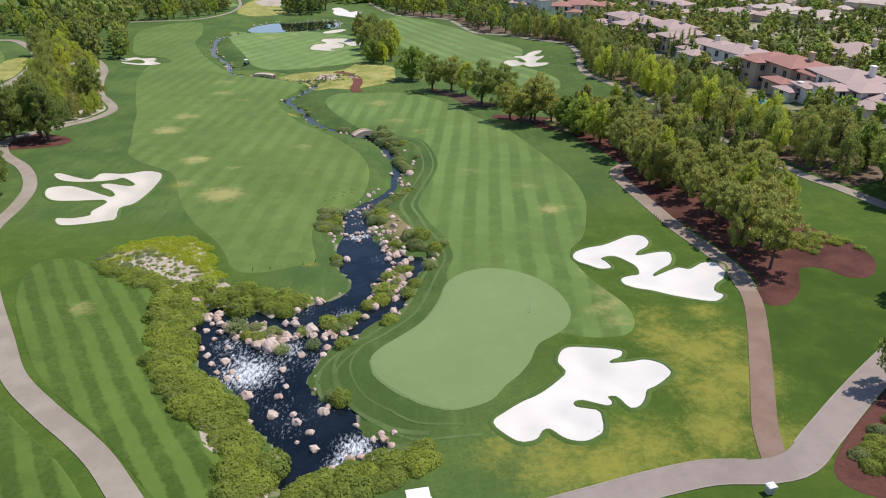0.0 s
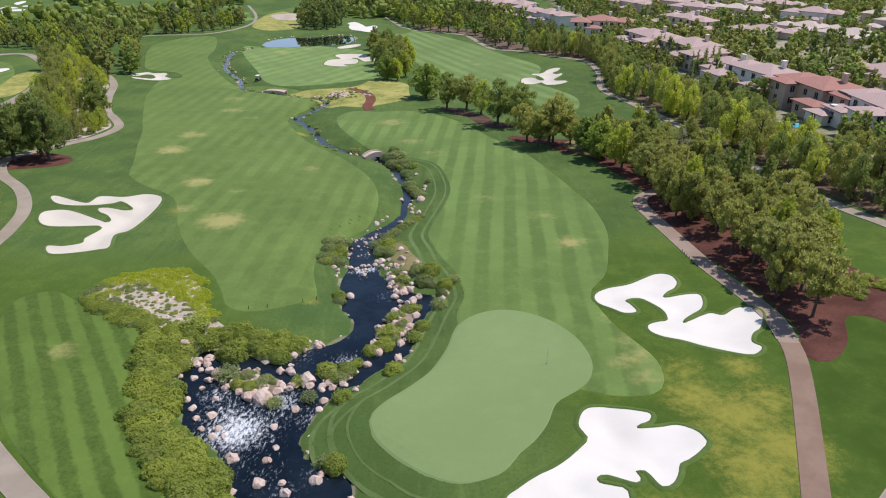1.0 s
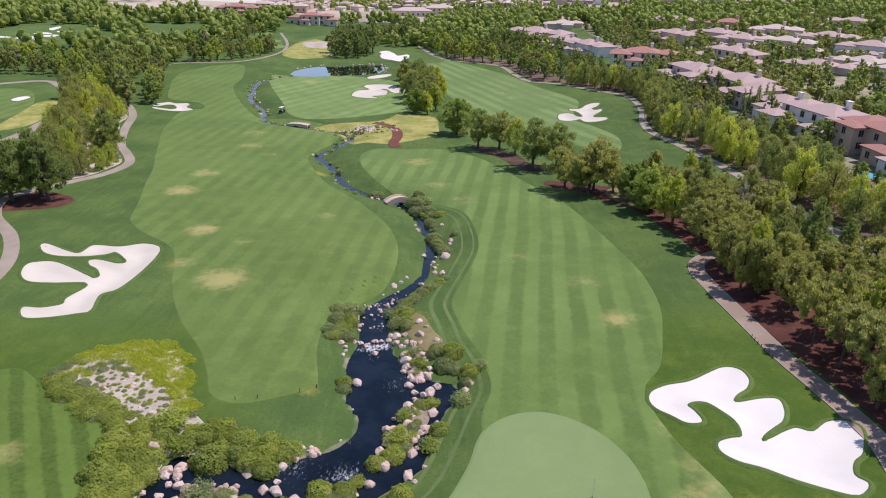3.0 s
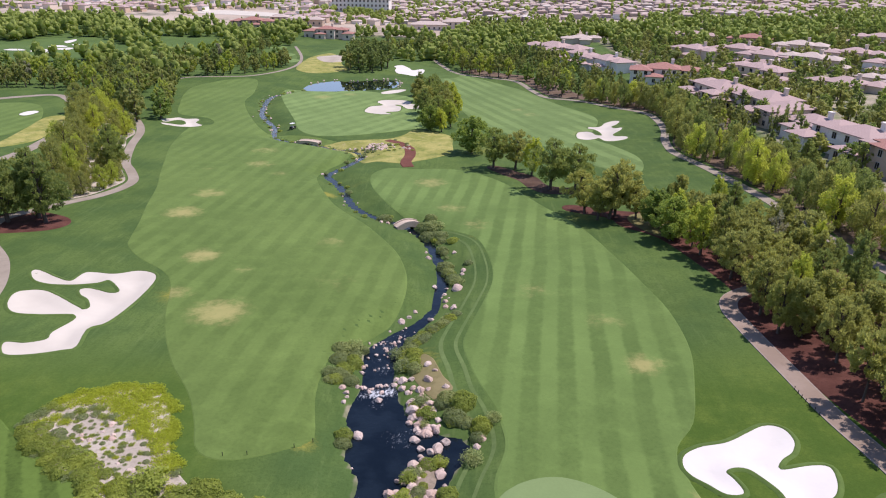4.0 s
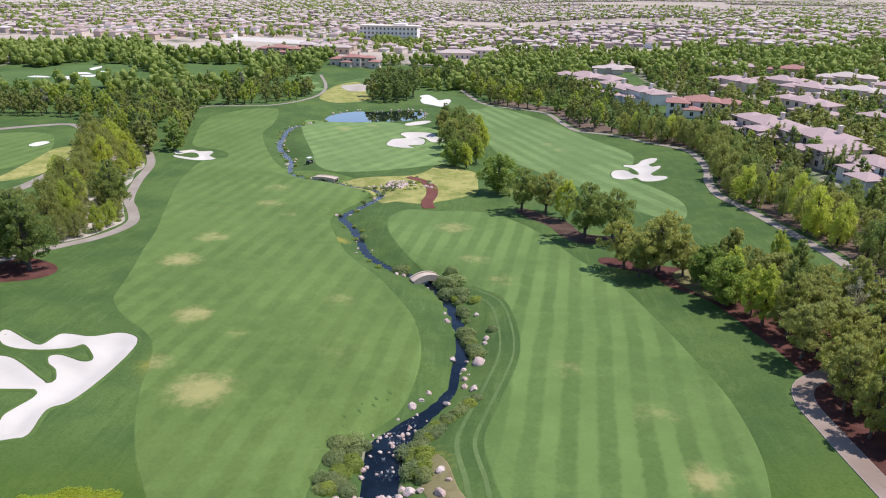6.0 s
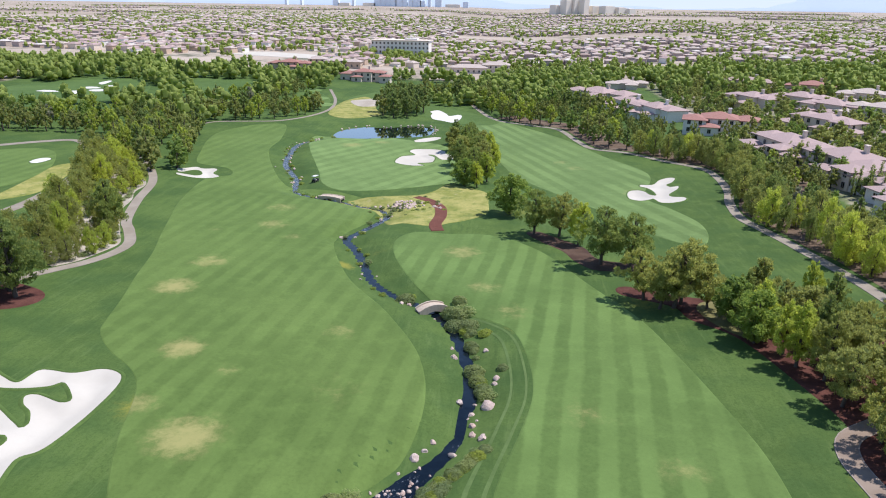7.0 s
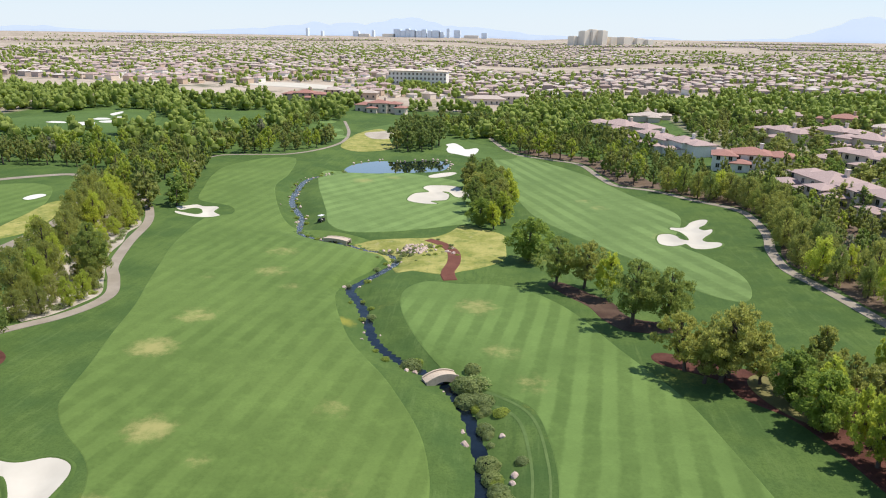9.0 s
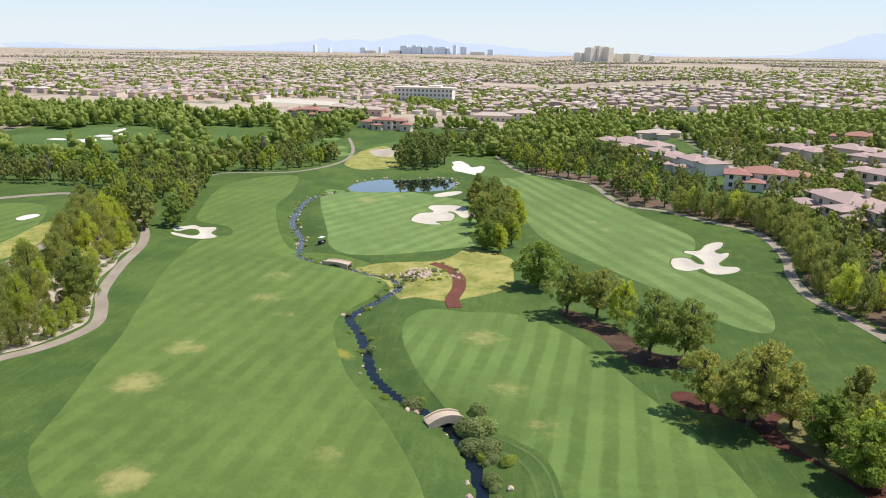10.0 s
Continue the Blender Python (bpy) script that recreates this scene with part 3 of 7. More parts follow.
FAIRWAY_L = [
    (-8.6, 138.0), (-10.0, 144.6), (-11.8, 149.8), (-14.8, 156.0), (-19.0, 163.6), (-23.3, 170.0), (-28.0, 177.4), (-31.4, 184.4), (-35.3, 194.1), (-37.6, 202.9),
    (-36.8, 210.7), (-33.8, 220.0), (-33.4, 231.0), (-37.3, 239.9), (-46.6, 246.5), (-56.8, 249.5), (-66.2, 254.3), (-75.1, 270.8), (-86.7, 299.8),
    (-90.0, 324.2), (-98.4, 355.1), (-108.4, 351.4), (-113.7, 340.5), (-116.6, 326.0), (-113.5, 307.7), (-107.8, 289.8), (-103.0, 275.8), (-99.0, 270.1),
    (-88.5, 266.6), (-84.0, 258.0), (-88.9, 250.6), (-84.9, 226.3), (-79.8, 210.0), (-74.9, 195.5), (-71.0, 184.7), (-67.4, 171.7), (-63.9, 160.5), (-61.6, 152.0),
]
FAIRWAY_L += [(-60.0, 147.6), (-55.5, 142.3), (-49.5, 137.4), (-46.5, 133.6), (-44.4, 129.0), (-42.3, 122.4), (-39.5, 115.6), (-35.2, 107.6), (-30.6, 101.1), (-27.6, 95.3),
              (-26.0, 91.3), (-24.1, 89.5), (-21.4, 89.2), (-18.4, 90.2), (-15.4, 92.1), (-14.5, 93.8), (-15.2, 97.2), (-16.1, 101.8), (-16.2, 106.6), (-16.0, 111.2),
              (-14.2, 114.7), (-10.8, 118.8), (-9.0, 123.2), (-8.2, 130.0)]
STREAM_MID = [(-2.6, 134.0), (-2.4, 140.6), (-3.7, 148.9), (-5.4, 155.5), (-8.2, 162.4), (-12.0, 167.6), (-16.4, 171.3), (-20.8, 175.4), (-24.5, 180.9), (-27.4, 188.6), (-31.4, 198.6), (-35.3, 205.8),
              (-34.0, 211.5), (-31.5, 219.0), (-29.6, 227.0), (-32.3, 233.4), (-39.5, 236.6), (-46.7, 241.0), (-54.4, 243.8), (-60.6, 248.4), (-65.4, 264.0),
              (-75.4, 285.0), (-81.4, 314.0), (-80.6, 326.0), (-76.0, 334.0), (-71.0, 341.0)]
PATHS = {
    "brown": [(30.4, 45.6), (31.7, 50.2), (33.9, 55.2), (38.4, 65.2), (41.4, 72.5), (42.5, 76.5)],
    "bend": [(42.4, 76.2), (43.3, 82.0), (42.6, 89.7), (41.4, 97.5), (40.7, 106.8), (39.9, 118.6), (39.8, 124.8), (41.6, 129.0), (46.0, 132.0)],
    "junction": [(-15.0, 36.2), (-8.0, 38.0), (4.0, 40.6), (14.5, 43.2), (19.2, 44.4), (24.4, 45.3), (29.2, 45.0), (32.5, 45.8), (36.2, 48.8), (42.1, 53.7), (48.6, 58.7), (60.0, 67.0), (74.0, 76.0)],
    "west": [(2.0, -60.0), (-1.0, -20.0), (-4.0, 8.0), (-9.0, 24.0), (-16.0, 36.0), (-20.8, 41.5), (-24.8, 46.5), (-28.3, 50.8), (-31.7, 54.2), (-36.8, 58.7), (-42.8, 64.7), (-48.1, 72.7), (-54.6, 82.6), (-62.0, 95.0), (-66.6, 105.3),
             (-68.2, 116.7), (-70.9, 127.0), (-77.0, 137.6), (-86.0, 147.5), (-90.0, 157.0), (-86.6, 165.5), (-83.2, 171.4), (-80.4, 175.9), (-78.4, 182.5), (-78.8, 189.4), (-83.4, 197.7),
             (-88.3, 205.4), (-95.1, 223.0), (-100.3, 240.1), (-106.2, 252.0), (-113.0, 262.0), (-122.0, 272.0)],
    "far": [(-132.0, 330.0), (-130.0, 345.4), (-125.0, 351.6), (-115.5, 356.8), (-103.8, 364.4), (-94.9, 383.8), (-91.8, 408.9), (-97.0, 440.4), (-110.3, 481.3)],
    "east": [(-23.8, 466.7), (-7.6, 405.3), (9.3, 387.4), (23.3, 374.2), (29.7, 343.0), (34.0, 326.9), (46.0, 317.1), (55.5, 301.8), (65.1, 287.4), (66.3, 273.5), (64.4, 255.7),
             (60.7, 240.8), (59.1, 226.0), (61.0, 215.0), (63.2, 201.9), (66.0, 180.0), (67.0, 158.0), (69.0, 137.0), (72.0, 117.4), (74.3, 109.0), (76.3, 99.0), (80.0, 84.0)],
    "neighbour": [(-186.0, 254.0), (-170.8, 275.7), (-164.4, 284.0), (-156.8, 290.4), (-148.7, 285.7), (-133.5, 264.6), (-123.6, 239.0), (-119.7, 222.1), (-118.0, 205.9), (-120.0, 180.0)],
}
MULCH_E = [(40.6, 118.6), (42.2, 104.5), (44.4, 91.4), (45.1, 80.0), (42.9, 73.6), (44.8, 72.2), (48.6, 75.6), (51.9, 81.4), (55.0, 80.9), (56.4, 78.1), (59.3, 77.9), (62.5, 82.2),
           (62.8, 88.0), (60.0, 97.0), (61.5, 108.0), (64.1, 124.0), (61.7, 140.0), (59.4, 153.3), (52.2, 164.6), (44.0, 170.5), (34.0, 173.0), (24.0, 178.0), (22.6, 174.1), (30.5, 168.6),
           (32.3, 163.0), (37.6, 156.1), (41.0, 142.1), (42.6, 131.5), (41.2, 126.0), (40.6, 122.4)]
MULCH_ROW = [(6.0, 212.5), (9.5, 214.0), (14.5, 208.0), (19.0, 202.0), (21.5, 194.0), (29.5, 191.0), (29.5, 187.0), (20.0, 186.5), (15.8, 192.0), (13.5, 199.0), (9.0, 206.0)]
TEE_W = [(-54.0, 92.0), (-50.5, 95.0), (-46.0, 92.0), (-39.8, 87.0), (-34.1, 83.5), (-31.5, 73.3), (-29.1, 66.0), (-24.8, 58.7), (-19.9, 54.9), (-17.5, 50.1), (-18.0, 42.0), (-22.6, 46.6),
         (-26.3, 50.8), (-29.9, 54.7), (-35.0, 59.5), (-40.6, 65.3), (-46.0, 73.2), (-51.4, 82.6)]
TEE_SW = [(-25.0, 42.0), (-28.2, 46.2), (-31.8, 50.4), (-35.4, 53.8), (-40.4, 58.4), (-46.2, 64.5), (-51.5, 72.5), (-58.0, 70.0), (-62.0, 60.0), (-56.0, 48.0), (-44.0, 40.0), (-32.0, 37.0)]
NEIGHBOUR_FAIRWAY = [(-152.0, 272.0), (-140.0, 255.0), (-134.0, 238.0), (-136.0, 222.0), (-150.0, 215.0), (-170.0, 228.0), (-176.0, 250.0), (-164.0, 270.0)]
NEIGHBOUR_STRAW = [(-126.5, 240.0), (-133.0, 256.0), (-137.0, 252.0), (-134.0, 238.0), (-131.0, 224.0), (-128.0, 212.0), (-122.5, 222.0)]
FAR_GREENS = [[(-262, 385), (-215, 372), (-196, 400), (-205, 440), (-232, 470), (-258, 452), (-272, 415)], [(-190, 440), (-160, 428), (-146, 452), (-165, 492), (-196, 490), (-200, 462)],
              [(-116, 470), (-100, 440), (-98, 420), (-106, 410), (-118, 430), (-128, 475)], [(-60, 425), (-20, 385), (-4, 392), (-18, 420), (-48, 445)], [(-128, 560), (-96, 548), (-80, 500), (-92, 450), (-78, 430), (-66, 440), (-72, 500), (-90, 575)]]
DRY_SPOTS = [(25.0, 76.0, 2.6, 0.6), (24.2, 71.5, 2.6, 0.6), (23.6, 84.5, 2.2, 0.5), (-34.6, 122.6, 4.2, 1.0), (-45.2, 144.4, 3.2, 1.0), (-58.0, 168.0, 3.8, 1.0), (-57.6, 182.3, 4.2, 0.7), (-24.0, 153.4, 3.2, 0.5), (24.0, 109.0, 2.6, 0.9), (-7.6, 196.5, 4.6, 0.7),
             (-54.3, 210.6, 4.5, 0.55), (-57.3, 225.9, 4.5, 0.55), (-41.9, 79.5, 2.4, 0.6), (-43.5, 128.4, 3.0, 0.6), (21.1, 121.2, 3.5, 0.45), (-36.0, 138.5, 2.2, 0.5), (3.2, 165.0, 4.0, 0.5),
             (-2.0, 176.0, 3.6, 0.55), (12.0, 132.0, 5.0, 0.35), (-20.0, 135.0, 6.0, 0.3), (23.0, 74.0, 2.4, 0.55), (24.5, 79.0, 2.2, 0.5), (-46.8, 201.8, 3.0, 0.45), (-66.0, 204.0, 3.0, 0.3)]
DRY_ROUGH = [(33.5, 58.5, 4.0, 0.9), (27.5, 50.5, 3.6, 0.85), (16.0, 47.0, 3.6, 0.9), (35.0, 72.0, 2.6, 0.7), (26.5, 60.5, 3.0, 0.7), (-1.5, 50.5, 2.6, 0.6), (31.0, 63.9, 4.5, 0.85), (28.0, 66.9, 3.5, 0.8), (29.5, 56.2, 4.2, 0.8), (20.0, 49.0, 5.0, 0.7), (12.0, 47.6, 5.0, 0.7), (7.0, 49.8, 3.2, 0.6), (33.0, 48.6, 4.0, 0.65), (35.0, 66.0, 3.5, 0.7), (-4.2, 111.0, 3.0, 0.55),
             (-1.8, 104.0, 2.6, 0.5), (-15.0, 92.5, 1.5, 0.7), (41.0, 120.0, 3.0, 0.6), (-42.8, 128.0, 3.0, 0.8), (26.0, 170.0, 5.0, 0.5), (28.5, 72.0, 3.5, 0.5), (7.0, 150.0, 2.0, 0.7), (4.0, 158.0, 2.0, 0.6),
             (-31.3, 186.2, 2.2, 1.0), (5.0, 232.0, 7.0, 0.5), (-26.0, 196.0, 3.0, 0.3), (24.0, 46.6, 3.0, 0.6)]
RAPIDS = [(-15.0, 71.0, 3.2, 0.8), (-11.0, 68.0, 4.2, 0.6), (-22.5, 72.5, 3.2, 0.7), (-13.0, 57.0, 4.0, 0.5), (-18.0, 61.5, 3.5, 0.55), (-9.0, 79.0, 2.5, 0.7), (-18.6, 66.3, 4.8, 1.0), (-20.5, 69.0, 4.0, 0.75), (-15.5, 68.5, 4.0, 0.6), (-14.5, 60.0, 3.2, 0.5), (-10.0, 59.6, 2.5, 0.5), (-6.0, 53.0, 2.6, 1.0), (-7.2, 51.2, 2.2, 0.9), (-9.2, 104.2, 1.4, 1.0), (-7.4, 104.6, 1.4, 1.0), (-10.7, 103.9, 1.2, 0.8), (-9.6, 112.5, 2.0, 0.4), (-9.0, 116.5, 2.2, 0.5), (-7.2, 119.5, 2.0, 0.45),
          (-8.6, 101.8, 1.8, 0.45), (-14.0, 80.5, 3.2, 0.55), (-10.0, 84.5, 3.0, 0.4), (-7.5, 106.0, 2.0, 0.5), (-8.5, 110.0, 2.5, 0.5), (-5.0, 95.5, 3.0, 0.45), (-8.0, 116.0, 2.5, 0.5), (-3.5, 126.0, 2.0, 0.35),
          (-16.0, 177.0, 2.5, 0.4), (-68.0, 270.0, 8.0, 0.35), (-62.0, 252.0, 6.0, 0.35), (-33.0, 233.0, 3.0, 0.5)]


# ---- geometry helpers ----
def smooth(points, closed=True, step=0.9):
    """A rounded line through the corners, cut into even short pieces."""
    p = np.array(points, float)
    n = len(p)
    out = []
    for i in range(n if closed else n - 1):
        q = [p[(i + k) % n] if closed else p[min(max(i + k, 0), n - 1)] for k in (-1, 0, 1, 2)]
        m = max(1, int(np.linalg.norm(q[2] - q[1]) / step + 0.5))
        for j in range(m):
            t = j / m
            out.append(0.5 * (2 * q[1] + (q[2] - q[0]) * t + (2 * q[0] - 5 * q[1] + 4 * q[2] - q[3]) * t * t + (3 * q[1] - q[0] - 3 * q[2] + q[3]) * t ** 3))
    if not closed:
        out.append(p[-1])
    return np.array(out)


def widen(line, off):
    """A closed outline moved outwards by a distance."""
    d = np.roll(line, -2, 0) - np.roll(line, 2, 0)
    d /= np.linalg.norm(d, axis=1)[:, None] + 1e-9
    area = np.sum(line[:, 0] * np.roll(line[:, 1], -1) - np.roll(line[:, 0], -1) * line[:, 1])
    return line + np.stack([d[:, 1], -d[:, 0]], 1) * (off if area > 0 else -off)


def ribbon(points, half, step=1.2):
    """The two edges of a strip round a line."""
    c = smooth(points, False, step)
    d = np.gradient(c, axis=0)
    d /= np.linalg.norm(d, axis=1)[:, None] + 1e-9
    side = np.stack([-d[:, 1], d[:, 0]], 1)
    h = np.interp(np.linspace(0, 1, len(c)), np.linspace(0, 1, len(half)), half)[:, None]
    return c + side * h, c - side * h


def signed(poly, x, y):
    """Distance from points to a closed outline, negative inside it."""
    a, b = poly, np.roll(poly, -1, 0)
    x, y = np.asarray(x, float), np.asarray(y, float)
    lo, hi = poly.min(0) - 30, poly.max(0) + 30
    res = np.full(x.shape, 30.0)
    near = (x > lo[0]) & (x < hi[0]) & (y > lo[1]) & (y < hi[1])
    px, py = x[near], y[near]
    best, inside = np.full(px.shape, 900.0), np.zeros(px.shape, bool)
    for (ax, ay), (bx, by) in zip(a, b):
        ex, ey = bx - ax, by - ay
        t = np.clip(((px - ax) * ex + (py - ay) * ey) / (ex * ex + ey * ey + 1e-9), 0, 1)
        best = np.minimum(best, (px - ax - t * ex) ** 2 + (py - ay - t * ey) ** 2)
        if ay != by:
            inside ^= ((ay > py) != (by > py)) & (px < ex * (py - ay) / (by - ay) + ax)
    d = np.sqrt(best)
    res[near] = np.where(inside, -d, d)
    return res


def ease(v, lo, hi):
    t = np.clip((np.asarray(v, float) - lo) / (hi - lo), 0, 1)
    return t * t * (3 - 2 * t)


mid_left, mid_right = ribbon(STREAM_MID, [1.25, 1.2, 1.15, 1.2, 1.3, 1.2, 1.2, 1.1, 1.2, 1.4, 1.4, 1.2, 1.1])
STREAM = np.concatenate([smooth(STREAM_LEFT, False), mid_left[1:], mid_right[::-1][:-1], smooth(STREAM_RIGHT, False)])
POND_LINE = smooth(POND, True, 2.0)
BUNKERS = {k: smooth(v, True, 0.45) for k, v in dict(near=BUNKER_F, east=BUNKER_R, west=BUNKER_L, small=BUNKER_S, clover=BUNKER_T, mid=BUNKER_M, strip=BUNKER_M2, far=BUNKER_N,
                                                     oval=BUNKER_U, pale=BUNKER_V, tail=BUNKER_W).items()}


def base(x, y):
    """The fall of the land: a shallow valley that drops away from the first tee and flattens out."""
    X = 170 * np.tanh(np.asarray(x, float) / 170) / 50
    y = np.asarray(y, float)
    U = np.maximum(np.where(y < 330, y, 330 + 120 * np.tanh((y - 330) / 120)) / 100, -1)
    return 8.013 + 1.386 * X - 6.715 * U + 1.02 * X * X - 0.211 * X * U + 0.702 * U * U


POND_LEVEL = float(base(-55.0, 352.0)) - 0.6


def ground_z(x, y, bunkers=True):
    x, y = np.asarray(x, float), np.asarray(y, float)
    z = base(x, y)
    d = signed(STREAM, x, y)
    z = z - 1.25 * np.exp(-(np.maximum(d, 0) / 3.2) ** 2) * (d < 12) - 0.9 * ease(-d, 0.0, 1.3)
    d = signed(POND_LINE, x, y)
    z = np.where(d < 10, z + (POND_LEVEL + 0.25 - z) * (1 - ease(d, 0, 10)), z) - 1.2 * ease(-d, 0, 3)
    if bunkers:
        for line in BUNKERS.values():
            if line[:, 1].max() > 350 or line[:, 0].min() < -110:
                continue
            z = z - 1.1 * ease(-signed(line, x, y), 0.15, 1.6)
    return z


GRID_X, GRID_Y = np.arange(-114, 84, 0.8), np.arange(36, 430, 0.8)
GRID_Z = ground_z(*np.meshgrid(GRID_X, GRID_Y), False)


def gz(x, y):
    """Height of the land at a place, from an even grid near the course."""
    i, j = (x + 114) / 0.8, (y - 36) / 0.8
    a, b = int(math.floor(i)), int(math.floor(j))
    if not (0 <= a < len(GRID_X) - 1 and 0 <= b < len(GRID_Y) - 1):
        return float(base(x, y))
    u, v = i - a, j - b
    q = GRID_Z[b:b + 2, a:a + 2]
    return float(q[0, 0] * (1 - u) * (1 - v) + q[0, 1] * u * (1 - v) + q[1, 0] * (1 - u) * v + q[1, 1] * u * v)


def mesh_object(name, verts, faces, material, parent=None, label="", shade=False):
    me = bpy.data.meshes.new(name)
    me.from_pydata([tuple(v) for v in verts], [], [tuple(f) for f in faces])
    me.update()
    if material:
        me.materials.append(material)
    if shade:
        me.polygons.foreach_set("use_smooth", [True] * len(me.polygons))
    ob = new(name, me)
    ob.parent = parent
    if label:
        tagged(ob, label)
    return ob


def part(name, bm, material, parent=None, label="", shade=False):
    me = bpy.data.meshes.new(name)
    bm.to_mesh(me)
    bm.free()
    me.materials.append(material)
    if shade:
        me.polygons.foreach_set("use_smooth", [True] * len(me.polygons))
    ob = new(name, me)
    ob.parent = parent
    if label:
        tagged(ob, label)
    return ob


def set_attr(ob, name, values):
    a = ob.data.attributes.new(name, "FLOAT", "POINT")
    a.data.foreach_set("value", np.asarray(values, np.float32))


def spots(x, y, places):
    v = np.zeros(len(x))
    for px, py, r, k in places:
        v = np.maximum(v, k * np.exp(-(((x - px) / r) ** 2 + ((y - py) / r) ** 2)))
    return v


def fill(outline, step, holes=()):
    """Triangles over a flat outline, with inner points on an even grid."""
    from mathutils import geometry
    lo, hi = outline.min(0), outline.max(0)
    gx, gy = np.meshgrid(np.arange(lo[0], hi[0], step), np.arange(lo[1], hi[1], step))
    gx, gy = gx.ravel() + 0.013, gy.ravel() + 0.017
    keep = signed(outline, gx, gy) < -0.45 * step
    pts = np.concatenate([outline, np.stack([gx[keep], gy[keep]], 1)])
    n = len(outline)
    edges = [(i, (i + 1) % n) for i in range(n)]
    cut = [h for h in holes if signed(outline, h[:, 0], h[:, 1]).min() < 0]
    for h in cut:
        o = len(pts)
        pts = np.concatenate([pts, h])
        edges += [(o + i, o + (i + 1) % len(h)) for i in range(len(h))]
    v, e, f, *_ = geometry.delaunay_2d_cdt([Vector(p) for p in pts], edges, [], 1 if not cut else 0, 1e-4)
    if cut:
        mid = np.array([[sum(v[i].x for i in q) / len(q), sum(v[i].y for i in q) / len(q)] for q in f])
        ok = signed(outline, mid[:, 0], mid[:, 1]) < 0
        for h in cut:
            ok &= signed(h, mid[:, 0], mid[:, 1]) > 0
        f = [q for q, k in zip(f, ok) if k]
    return np.array([(p.x, p.y) for p in v]), [tuple(q) if (v[q[1]] - v[q[0]]).cross(v[q[2]] - v[q[0]]) > 0 else tuple(q[::-1]) for q in f]


def drape(name, outline, material, lift, step, dry=(), z=None, skirt=True, holes=(), edge=0.3):
    """A sheet that lies on the land over an outline, with its edge sloping down into it."""
    pts, faces = fill(outline, step, holes)
    zz = (ground_z(pts[:, 0], pts[:, 1], False) if z is None else z(pts[:, 0], pts[:, 1])) + lift
    verts = np.column_stack([pts, zz])
    faces = list(faces)
    if skirt:
        count = {}
        for f in faces:
            for a, b in zip(f, f[1:] + f[:1]):
                count[(a, b)] = 1
        rim = [(a, b) for a, b in count if (b, a) not in count]
        out = {}
        for a, b in rim:
            d = verts[b] - verts[a]
            for k in (a, b):
                out[k] = out.get(k, np.zeros(2)) + np.array((d[1], -d[0])) / (math.hypot(d[0], d[1]) + 1e-9)
        low = {}
        extra = []
        for a, b in rim:
            for k in (a, b):
                if k not in low:
                    low[k] = len(verts) + len(extra)
                    n = out[k] / (np.linalg.norm(out[k]) + 1e-9) * edge
                    extra.append(verts[k] + (n[0], n[1], -lift - 0.05))
            faces.append((b, a, low[a], low[b]))
        verts = np.concatenate([verts, np.array(extra)])
    ob = mesh_object(name, verts, faces, material)
    set_attr(ob, "dry", spots(verts[:, 0], verts[:, 1], dry) if len(dry) else np.zeros(len(verts)))
    return ob


# ---- the land: one sheet to the horizon ----
def steps(lo, hi, fine, far, growth=1.09):
    """Even lines from lo to hi, then wider and wider out to far."""
    v = list(np.arange(lo, hi + fine * 0.5, fine))
    out, d = [], fine
    while v[-1] + sum(out) < far[1]:
        d *= growth
        out.append(d)
    right = list(np.cumsum(out) + v[-1])
    out, d = [], fine
    while v[0] - sum(out) > far[0]:
        d *= growth
        out.append(d)
    left = list(v[0] - np.cumsum(out))[::-1]
    return np.array(left + v + right)


def build_ground():
    xs, ys = steps(-112, 80, 1.0, (-4700, 4700)), steps(36, 352, 1.0, (-400, 4900))
    gx, gy = np.meshgrid(xs, ys)
    x, y = gx.ravel(), gy.ravel()
    z = ground_z(x, y)
    nx = len(xs)
    i = np.arange(len(ys) - 1)[:, None] * nx + np.arange(nx - 1)[None, :]
    quads = np.stack([i, i + 1, i + nx + 1, i + nx], -1).reshape(-1, 4)
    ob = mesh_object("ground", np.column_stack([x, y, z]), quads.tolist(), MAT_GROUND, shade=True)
    set_attr(ob, "dry", spots(x, y, DRY_ROUGH))
    # lush long turf round the near green and the western bank
    set_attr(ob, "fresh", np.maximum((1 - ease(y, 92, 128)) * ease(x, 8, 24), (1 - ease(y, 96, 120)) * ease(-x, 14, 30) * 0.8) + 0.25 * (1 - ease(y, 60, 100)) + 0.6 * ease(x, 38, 44) * (1 - ease(y, 76, 92)))
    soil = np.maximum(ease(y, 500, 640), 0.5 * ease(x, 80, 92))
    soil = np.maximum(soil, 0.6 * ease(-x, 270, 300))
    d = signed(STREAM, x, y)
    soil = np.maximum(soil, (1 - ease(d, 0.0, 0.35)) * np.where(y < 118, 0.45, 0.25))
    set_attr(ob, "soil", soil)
    tagged(ob, "rolling golf course turf giving way to tan desert ground", "ground", kind="structure")


build_ground()


def structure(ob, label, category):
    return tagged(ob, label, category, kind="structure")


def lay(name, outline, material, lift, step, label, category, dry=(), **k):
    holes = [BUNKERS[b] for b in ("mid", "strip", "small", "clover", "oval", "pale", "tail", "far")] if name == "fairway" else ()
    return structure(drape(name, outline, material, lift, step, dry, holes=holes, **k), label, category)


